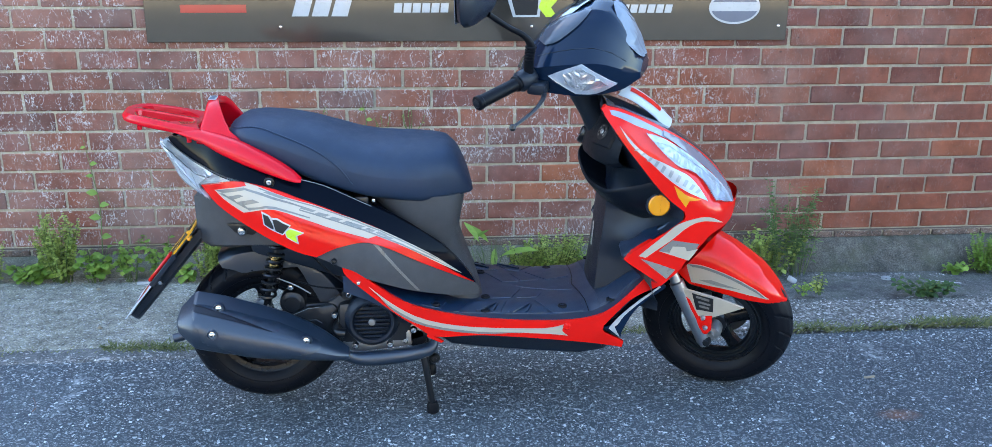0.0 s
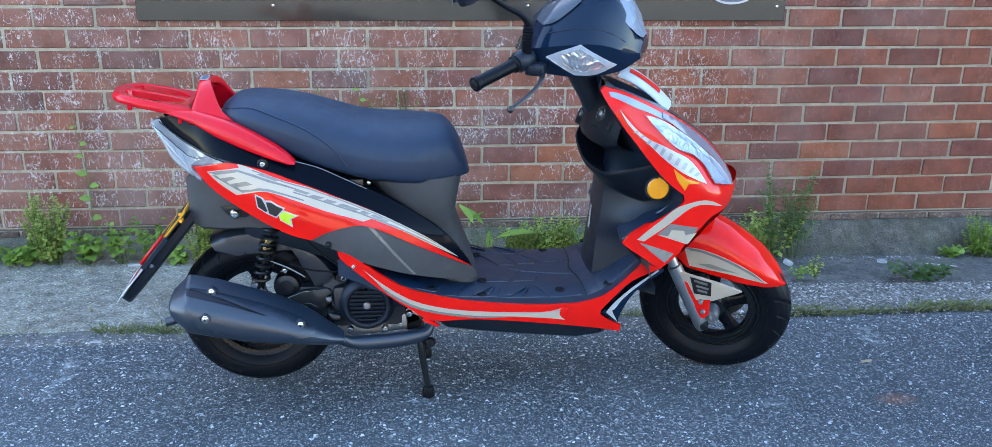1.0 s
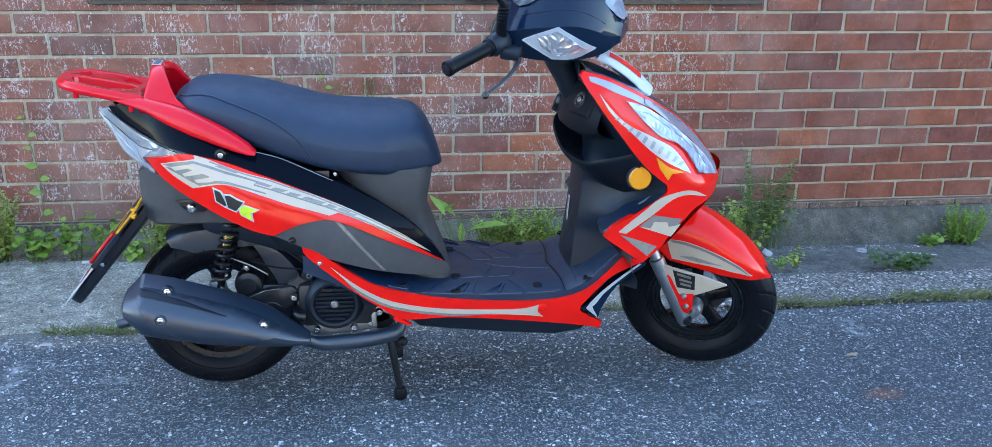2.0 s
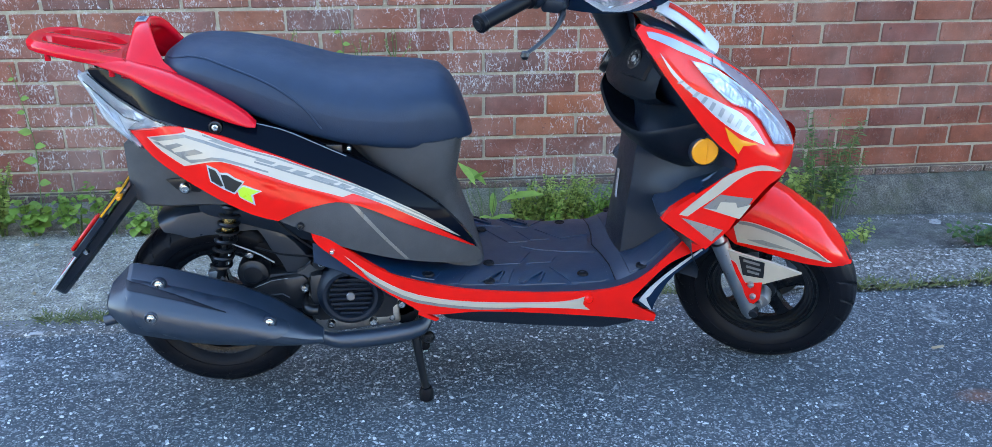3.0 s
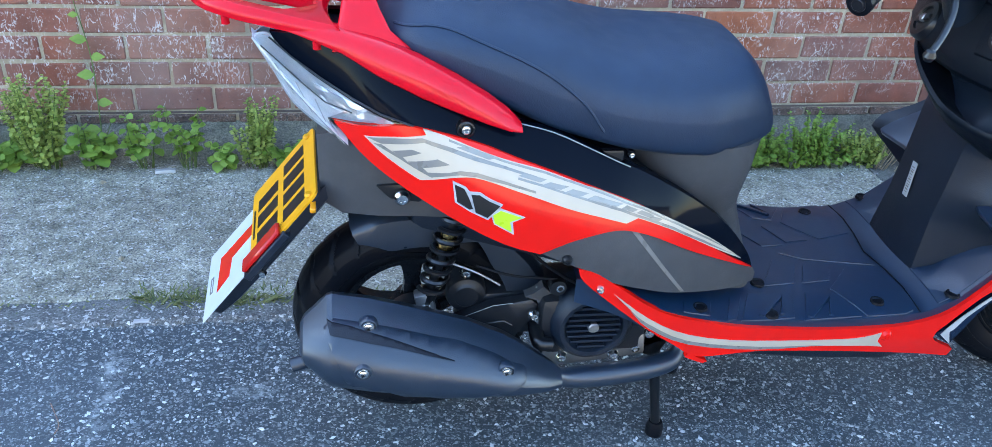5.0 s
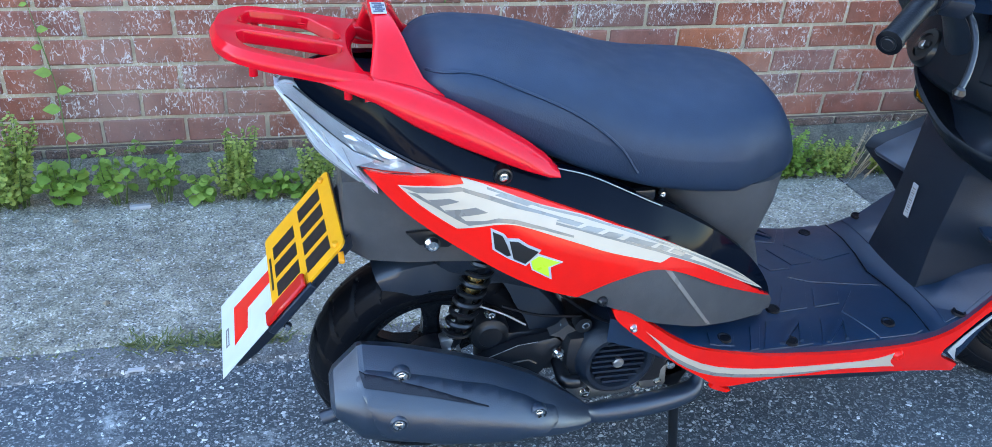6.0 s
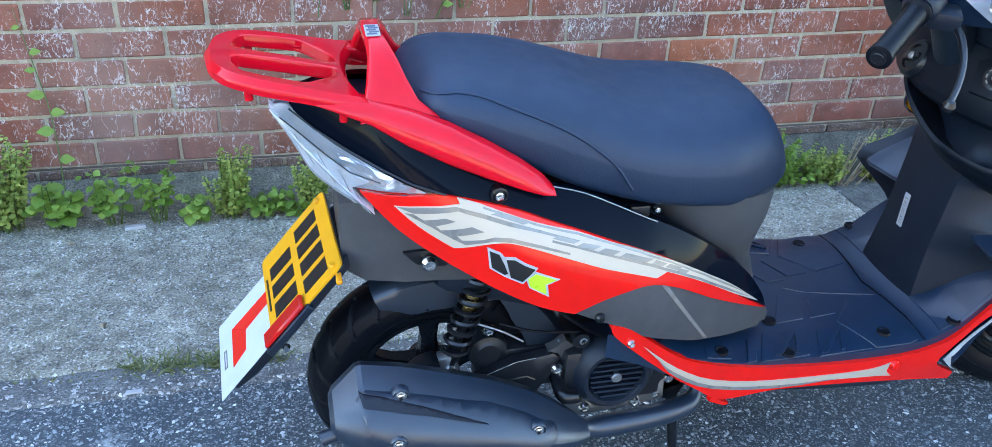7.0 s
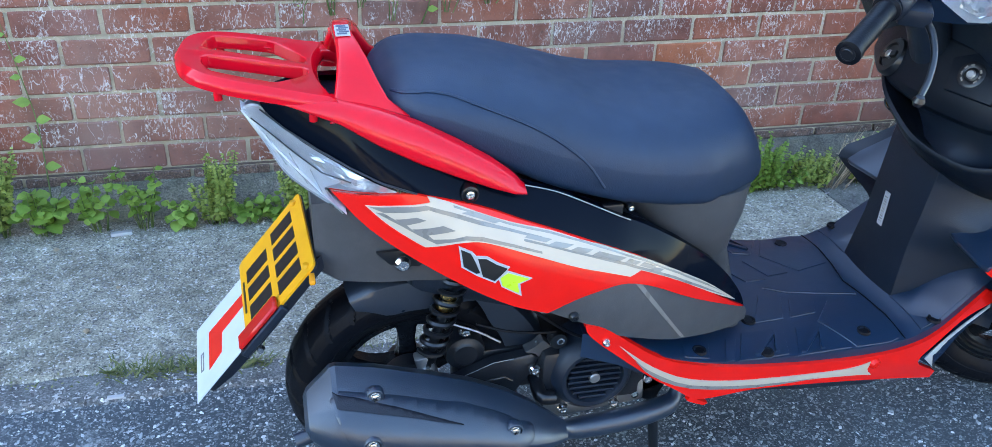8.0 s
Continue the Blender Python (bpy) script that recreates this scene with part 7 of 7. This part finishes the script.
# ---- weeds along the wall's foot ----
def leaf_material(name, dark, light):
    m = material(name, light, 0.62)
    n = Nodes(m)
    isle = n.make("ShaderNodeNewGeometry").outputs["Random Per Island"]
    tone = n.ramp(isle, (0.0, dark), (1.0, light))
    tone = n.mix(0.5, tone, n.ramp(n.noise(60, 3), (0.3, 0.7), (0.7, 1.15)), "MULTIPLY")
    n.colour(tone)
    t = n.make("ShaderNodeBsdfTranslucent")
    n.link(tone, t.inputs["Color"])
    mix = n.make("ShaderNodeMixShader")
    mix.inputs[0].default_value = 0.3
    out = n.tree.nodes["Material Output"]
    n.link(n.bsdf.outputs[0], mix.inputs[1])
    n.link(t.outputs[0], mix.inputs[2])
    n.link(mix.outputs[0], out.inputs["Surface"])
    return m


LIME_LEAF = leaf_material("yellow-green leaf", (0.20, 0.28, 0.05), (0.50, 0.57, 0.15))
GREEN_LEAF = leaf_material("mid green leaf", (0.14, 0.25, 0.03), (0.33, 0.48, 0.09))
MOSS_LEAF = leaf_material("dull mid green leaf", (0.06, 0.12, 0.03), (0.17, 0.27, 0.08))
DEEP_LEAF = leaf_material("deep green leaf", (0.04, 0.09, 0.025), (0.10, 0.18, 0.05))
GRASS_LEAF = leaf_material("dull grass blade", (0.07, 0.10, 0.03), (0.24, 0.25, 0.09))
STRAW = leaf_material("dry straw stem", (0.30, 0.23, 0.14), (0.48, 0.40, 0.28))
STEM = leaf_material("green stem", (0.10, 0.16, 0.04), (0.20, 0.26, 0.08))


def leaf(verts, faces, at, way, up, length, width, fold=0.25, round_end=0.5):
    """One folded leaf blade, five points a side, bent a little downwards."""
    way = way.normalized()
    side = way.cross(up)
    side = side.normalized() if side.length > 1e-4 else Vector((1, 0, 0))
    nrm = side.cross(way).normalized()
    base = len(verts)
    shape = ((0.0, 0.08), (0.22, 0.72), (0.5, 1.0), (0.8, 0.5 + 0.4 * round_end), (1.0, 0.05))
    for u, w in shape:
        c = at + way * (length * u) - nrm * (0.25 * length * u * u)
        verts.append(c - side * (width * w) + nrm * (fold * width * w))
        verts.append(c)
        verts.append(c + side * (width * w) + nrm * (fold * width * w))
    for k in range(4):
        a = base + 3 * k
        faces.append((a, a + 1, a + 4, a + 3))
        faces.append((a + 1, a + 2, a + 5, a + 4))


def leaves_part(name, verts, faces, mat, parent):
    me = bpy.data.meshes.new(name)
    me.from_pydata([tuple(v) for v in verts], [], faces)
    me.materials.append(mat)
    for p in me.polygons:
        p.use_smooth = True
    ob = new(name, me)
    ob.parent = parent
    return tagged(ob, kind="stuff")


def weed(at, height, spread, stems, per_stem, size, mat, label, seed, slim=0.45, droop=0.3, stem_mat=None, lean=(0, -0.1), bare=0.15, category="weed"):
    r = random.Random(seed)
    plant = tagged(new("weed", None), label, category, group="weeds along the wall")
    plant.location = at
    verts, faces, bms = [], [], []
    for k in range(stems):
        a, d = r.uniform(0, 2 * math.pi), spread * math.sqrt(r.random())
        h = height * r.uniform(0.55, 1.0)
        root = Vector((0.35 * d * math.cos(a), 0.25 * d * math.sin(a), -0.004))
        tip = Vector((d * math.cos(a) + lean[0] * h, min(0.10, 0.55 * d * math.sin(a) + lean[1] * h), h))
        mid = root.lerp(tip, 0.5) + Vector((r.uniform(-0.01, 0.01), r.uniform(-0.01, 0.01), 0.05 * h))
        line = curve([root, mid, tip], 8)
        bms.append(tube(line, [0.0018 - 0.00012 * i for i in range(9)], 4))
        for j in range(per_stem):
            u = bare + (1 - bare) * (j + r.random()) / per_stem
            p = line[min(8, int(u * 8))].lerp(line[min(8, int(u * 8) + 1)], (u * 8) % 1)
            b = r.uniform(0, 2 * math.pi)
            way = Vector((math.cos(b), 0.8 * math.sin(b) - 0.15, r.uniform(-droop, 0.6)))
            s = size * r.uniform(0.55, 1.15) * (1.1 - 0.45 * u)
            leaf(verts, faces, p + way.normalized() * 0.15 * s, way, Vector((r.uniform(-0.3, 0.3), r.uniform(-0.5, 0.1), 1)), s, s * slim, r.uniform(0.1, 0.4))
    tagged(part("stem", joined(*bms), stem_mat or STEM, plant), kind="stuff")
    leaves_part("foliage", verts, faces, mat, plant)
    return plant


BUSHY = "bushy yellow-green weed growing at the foot of the wall"
BROAD = "low weed with broad rounded green leaves by the plinth"


def foot(x, y=-0.165):
    return (x, y, dip(x, y) + 0.008)


for k, (x, h, sp, n, per) in enumerate(((-1.72, 0.20, 0.08, 12, 18), (-1.455, 0.29, 0.10, 30, 26), (-0.885, 0.235, 0.075, 17, 24), (-0.66, 0.20, 0.06, 12, 20), (0.36, 0.17, 0.10, 20, 18), (0.49, 0.21, 0.13, 30, 20), (0.63, 0.15, 0.11, 20, 18), (0.82, 0.19, 0.12, 24, 20), (0.99, 0.13, 0.11, 18, 18), (1.17, 0.20, 0.08, 18, 20), (1.32, 0.20, 0.09, 22, 22), (2.38, 0.19, 0.12, 24, 20))):
    weed(foot(x), h, sp, round(1.4 * n), round(2.3 * per), 0.0145, LIME_LEAF if k not in (6, 7, 11) else GREEN_LEAF, BUSHY, 100 + k, slim=0.48)
for k, (x, h, sp, n, per, s) in enumerate(((-1.57, 0.10, 0.10, 14, 4, 0.052), (-1.33, 0.16, 0.07, 9, 4, 0.052), (-1.19, 0.19, 0.05, 8, 6, 0.038), (-1.075, 0.20, 0.05, 8, 6, 0.036), (-0.97, 0.09, 0.05, 7, 3, 0.045), (-0.80, 0.09, 0.07, 9, 3, 0.042), (-0.72, 0.08, 0.06, 7, 3, 0.040), (-0.42, 0.12, 0.10, 10, 4, 0.045), (0.02, 0.10, 0.06, 8, 4, 0.040), (0.42, 0.10, 0.12, 14, 5, 0.030), (0.60, 0.09, 0.11, 14, 5, 0.028), (0.75, 0.10, 0.09, 12, 5, 0.028), (0.90, 0.08, 0.09, 10, 5, 0.028), (2.22, 0.07, 0.06, 8, 4, 0.035))):
    weed(foot(x, -0.175), h, sp, round(1.3 * n), per + 2, 0.78 * s, GREEN_LEAF, BROAD, 200 + k, slim=0.56, droop=0.5, bare=0.3)
weed(foot(0.22, -0.18), 0.20, 0.09, 7, 1, 0.17, GREEN_LEAF, "dock weed with long upright green leaves", 31, slim=0.13, droop=-0.6, bare=0.1)
weed(foot(1.47), 0.46, 0.15, 13, 40, 0.036, MOSS_LEAF, "tall thin green weed against the brick wall", 33, slim=0.14, droop=0.1, bare=0.25)
weed(foot(1.54), 0.34, 0.12, 10, 36, 0.032, MOSS_LEAF, "tall thin green weed against the brick wall", 34, slim=0.14, droop=0.1, bare=0.25)
weed(foot(1.40, -0.175), 0.24, 0.14, 15, 13, 0.026, LIME_LEAF, BUSHY, 36)
weed(foot(1.06, -0.19), 0.24, 0.13, 16, 5, 0.010, STRAW, "dry straw-coloured dead stems", 35, slim=0.5, stem_mat=STRAW, lean=(0.35, -0.1), bare=0.6)
weed((1.86, -0.52, 0.0), 0.06, 0.11, 20, 7, 0.030, DEEP_LEAF, "flat green weed in a crack of the concrete", 36, slim=0.4)
weed((1.95, -0.50, 0.0), 0.04, 0.08, 12, 6, 0.030, DEEP_LEAF, "flat green weed in a crack of the concrete", 37, slim=0.4)
weed((1.47, -0.50, 0.0), 0.10, 0.035, 6, 10, 0.018, LIME_LEAF, "small upright weed in a crack of the concrete", 38, slim=0.4)
weed((1.41, -0.49, 0.0), 0.05, 0.05, 6, 6, 0.020, GREEN_LEAF, "small upright weed in a crack of the concrete", 39, slim=0.4)


def climber(points, leaf_spots, seed, label):
    """A thin stem that climbs the brickwork, with a few single leaves."""
    r = random.Random(seed)
    plant = tagged(new("climber", None), label, "climber", group="weeds along the wall")
    plant.location = points[0]
    o = Vector(points[0])
    line = curve([Vector(p) - o for p in points], 24)
    part("stem", tube(line, [0.0026 - 0.00007 * i for i in range(25)], 5), STEM, plant)
    for u, side, s in leaf_spots:
        p = line[int(u * 24)]
        verts, faces = [], []
        leaf(verts, faces, p, Vector((side, -0.35, r.uniform(-0.1, 0.35))), Vector((0, -0.7, 0.6)), s, s * 0.36, 0.2, 0.0)
        me = bpy.data.meshes.new("leaf")
        me.from_pydata([tuple(v) for v in verts], [], faces)
        me.materials.append(GREEN_LEAF)
        new("leaf", me).parent = plant


climber([(-1.31, -0.150, 0.0), (-1.315, -0.09, 0.14), (-1.325, -0.035, 0.28), (-1.345, -0.02, 0.42), (-1.365, -0.015, 0.56)], [(0.30, 1, 0.040), (0.42, -1, 0.044), (0.52, 1, 0.038), (0.60, -1, 0.042), (0.72, -1, 0.026), (0.80, 1, 0.030), (0.92, -1, 0.020), (0.2, -1, 0.050), (0.12, 1, 0.052)], 5, "thin green climber with single leaves on the brick wall")
climber([(-0.28, -0.008, 0.50), (-0.26, -0.03, 0.58), (-0.27, -0.035, 0.68)], [(0.3, 1, 0.030), (0.5, -1, 0.028), (0.7, 1, 0.026), (0.9, -1, 0.022)], 6, "small green weed rooted in a mortar joint")
for k, x in enumerate((-0.62, -0.52, -0.45, -0.36, -0.20, -0.08)):
    weed((x, -0.004, 0.515 + 0.02 * (k % 3)), 0.11, 0.05, 5, 5, 0.010, LIME_LEAF, "wisp of pale weed rooted in a mortar joint", 60 + k, slim=0.35, lean=(0.1, -0.12), bare=0.5)


# grass in the joint between concrete and asphalt
def grass(x0, x1, count, seed, y0=-0.815, tall=0.028):
    r = random.Random(seed)
    verts, faces = [], []
    for _ in range(count):
        x = r.uniform(x0, x1)
        y = edge_line(x) - (0.034 if x > 1 else 0.012) + r.gauss(0, 0.014)
        b = r.uniform(0, 2 * math.pi)
        leaf(verts, faces, Vector((x, y, 0.0)), Vector((math.cos(b) * 0.7, math.sin(b) * 0.7, 0.8)), Vector((0.2, -0.6, 1)), tall * r.uniform(0.4, 1.3), 0.0018, 0.2)
    ob = leaves_part("grass", verts, faces, GRASS_LEAF, None)
    tagged(ob, "short green grass in the joint of concrete and asphalt", "grass")


grass(-1.10, -0.86, 320, 1)
grass(-0.90, -0.76, 160, 2)
grass(-1.7, -1.1, 160, 7, tall=0.016)
grass(0.45, 0.75, 260, 3)
grass(1.16, 1.36, 260, 4, tall=0.034)
grass(1.36, 1.62, 260, 12, tall=0.026)
grass(1.66, 2.10, 620, 13, tall=0.038)
grass(2.1, 2.6, 300, 14)
grass(-0.76, 0.45, 220, 8, tall=0.016)

# ---- litter and loose grit ----
def litter(name, label, bm, mat, at):
    ob = part(name, bm, mat, None, label, smooth=False)
    ob.location = at
    return tagged(ob, label, name.replace("_", " "))


litter("cigarette_end", "pale crushed cigarette end on the asphalt", tube([(0, 0, 0.004), (0.034, 0.006, 0.004)], 0.0038, 8), STRAW, (1.30, -1.205, 0.0))
litter("paper_scrap", "white folded paper scrap by the plinth", box((0, 0, 0.005), (0.055, 0.016, 0.010), 0.002, Matrix.Rotation(radians(6), 3, "Z")), DECAL_WHITE, (-1.135, -0.205, 0.004))
litter("paper_scrap", "small white paper scrap on the concrete", box((0, 0, 0.004), (0.034, 0.010, 0.005), 0.001), DECAL_WHITE, (-1.075, -0.885, 0.002))
litter("plastic_straw", "white plastic straw on the concrete", tube([(0, 0, 0.003), (0.13, -0.05, 0.003)], 0.0026, 8), DECAL_WHITE, (2.03, -0.275, dip(2.03, -0.275) + 0.010))
litter("bottle_ring", "white plastic bottle ring", lathe([(0.016, 0.0), (0.020, 0.0), (0.020, 0.010), (0.016, 0.010), (0.016, 0.0)], (0, 0, 0), "Z", 20, open_ends=True), DECAL_WHITE, (1.875, -0.25, dip(1.9, -0.25) + 0.010))
litter("foil_scrap", "crumpled pale foil scrap by the weeds", box((0, 0, 0.012), (0.036, 0.024, 0.024), 0.006, Matrix.Rotation(radians(30), 3, "Y")), DECAL_WHITE, (1.455, -0.28, dip(1.45, -0.28) + 0.010))
litter("wire_end", "short bent bright wire on the asphalt", tube([(0, 0, 0.002), (0.03, -0.06, 0.003), (0.028, -0.085, 0.002)], 0.0014, 6, 10), CHROME, (-1.20, -1.13, 0.0))
r = random.Random(11)
verts, faces = [], []
def pebble(c, s):
    k = len(verts)
    for dx, dy, dz in ((1, 0, 0), (-1, 0, 0), (0, 1, 0), (0, -1, 0), (0, 0, 0.8), (0, 0, -0.5)):
        verts.append((c[0] + s * dx * r.uniform(0.6, 1.2), c[1] + s * dy * r.uniform(0.6, 1.2), c[2] + s * dz * r.uniform(0.6, 1.1)))
    for a, b, d in ((0, 2, 4), (2, 1, 4), (1, 3, 4), (3, 0, 4), (2, 0, 5), (1, 2, 5), (3, 1, 5), (0, 3, 5)):
        faces.append((k + a, k + b, k + d))
for _ in range(2600):
    x = r.uniform(-2.3, 2.6)
    y = edge_line(x) - 0.03 + r.gauss(0, 0.03)
    pebble((x, y, 0.001), r.uniform(0.002, 0.006))
for _ in range(700):
    x, y = r.uniform(-2.2, 2.5), -0.155 - abs(r.gauss(0, 0.03))
    pebble((x, y, dip(x, y) + 0.010), r.uniform(0.002, 0.007))
for _ in range(1500):
    x, y = r.uniform(1.15, 2.6), r.uniform(-0.82, -0.50)
    pebble((x, y, dip(x, y) + 0.010), r.uniform(0.002, 0.006))
me = bpy.data.meshes.new("grit")
me.from_pydata(verts, [], faces)
GRIT = concrete_material("pale grit", (0.22, 0.22, 0.21), (0.46, 0.45, 0.43))
me.materials.append(GRIT)
tagged(new("grit", me), "loose pale grit and small stones", "grit", kind="stuff")

# ---- stone chippings that stand out of the asphalt ----
def chippings(name, label, mat, count, spread, height, small, large, seed):
    """Low angular stones, five-sided, scattered by spread(random)."""
    r = random.Random(seed)
    verts, faces = [], []
    for _ in range(count):
        x, y = spread(r)
        z = height(x, y)
        s = small + (large - small) * r.random() ** 2.2
        turn, long = r.uniform(0, 6.283), r.uniform(1.0, 2.1)
        c, q = math.cos(turn), math.sin(turn)
        tx, ty, k = r.uniform(-0.25, 0.25), r.uniform(-0.25, 0.25), len(verts)
        ring = []
        for i in range(5):
            a = 1.2566 * i + r.uniform(-0.4, 0.4)
            ring.append((s * long * math.cos(a), s * math.sin(a)))
        for scale, lift in ((1.15, -0.0012), (0.8, 0.22 * s + 0.0004)):
            for u, v in ring:
                dx, dy = scale * (u * c - v * q), scale * (u * q + v * c)
                verts.append((x + dx, y + dy, z + lift + (tx * dx + ty * dy if lift > 0 else 0)))
        faces.append(tuple(range(k + 5, k + 10)))
        faces += [(k + i, k + (i + 1) % 5, k + 5 + (i + 1) % 5, k + 5 + i) for i in range(5)]
    me = bpy.data.meshes.new(name)
    me.from_pydata(verts, [], faces)
    me.materials.append(mat)
    tagged(new(name, me), label, "stone chippings", kind="stuff")


chippings("asphalt_chippings", "pale angular stone chippings bedded in the asphalt", CHIPS, 62000, lambda r: (r.uniform(-2.2, 2.4), -0.88 - 1.75 * r.random() ** 1.15), road_height, 0.0012, 0.0043, 51)
chippings("gravel_chippings", "grey and buff gravel set in the broken concrete", BROWN_CHIPS, 9000, lambda r: (r.uniform(0.97, 2.9), r.uniform(-0.835, -0.55)), gravel_height, 0.0018, 0.0060, 52)
chippings("edging_chippings", "grey stones showing in the worn edging", BROWN_CHIPS, 2600, lambda r: (r.uniform(-2.2, 1.0), -0.905 + abs(r.gauss(0, 0.02))), edging_height, 0.0015, 0.0045, 53)
chippings("slab_chippings", "small pale stones worn out of the concrete", BROWN_CHIPS, 26000, lambda r: (r.uniform(-2.3, 1.0), r.uniform(-0.79, -0.16)), strip_height, 0.0007, 0.0030, 54)
for x, y, s in ((-1.163, -0.646, 0.012), (-1.054, -0.826, 0.013), (-1.005, -0.835, 0.014), (-1.29, -0.265, 0.011), (-1.116, -0.472, 0.008)):
    r = random.Random(int(1000 * -x))
    verts, faces = [], []
    pebble((0, 0, 0.4 * s), s)
    me = bpy.data.meshes.new("pebble")
    me.from_pydata(verts, [], faces)
    me.materials.append(STRAW)
    ob = tagged(new("pebble", me), "small buff pebble lying on the concrete", "pebble", group="loose pebbles")
    ob.location = (x, y, strip_height(x, y))

# ---- bricks, one by one where the camera passes; the rest joined ----
brick_meshes = []
for k in range(5):
    r = random.Random(40 + k)
    bm = box((0, 0, 0), (0.2145, 0.1, 0.0685), 0.0035, segments=1)
    for v in bm.verts:
        v.co += Vector((r.uniform(-1, 1), r.uniform(-1, 1) * 0.8, r.uniform(-1, 1))) * 0.0012
    finish(bm, False)
    me = bpy.data.meshes.new("brick")
    bm.to_mesh(me)
    bm.free()
    me.materials.append(BRICK)
    brick_meshes.append(me)
r = random.Random(77)
rest_verts, rest_faces = [], []
for c in range(0, 20):
    z = DAMP + COURSE * (c + 0.5) + 0.001
    for k in range(-31, 32):
        x = PITCH * (k + (0.5 if c % 2 else 0.0))
        if abs(x) > 6.9:
            continue
        me = r.choice(brick_meshes)
        turn = pose(x + r.uniform(-0.002, 0.002), 0.050 + r.uniform(-0.0012, 0.0018), z + r.uniform(-0.0012, 0.0012), r.uniform(-0.5, 0.5), r.uniform(-0.35, 0.35), r.uniform(-0.3, 0.3))
        if c < 13 and -2.15 < x < 2.75:
            ob = new("brick", me)
            ob.parent = wall
            ob.matrix_basis = turn
        else:
            k0 = len(rest_verts)
            rest_verts += [tuple(turn @ v.co) for v in me.vertices]
            rest_faces += [tuple(k0 + i for i in p.vertices) for p in me.polygons]
me = bpy.data.meshes.new("brickwork")
me.from_pydata(rest_verts, [], rest_faces)
me.materials.append(BRICK)
ob = new("brickwork", me)
ob.parent = wall
tagged(ob, kind="stuff")
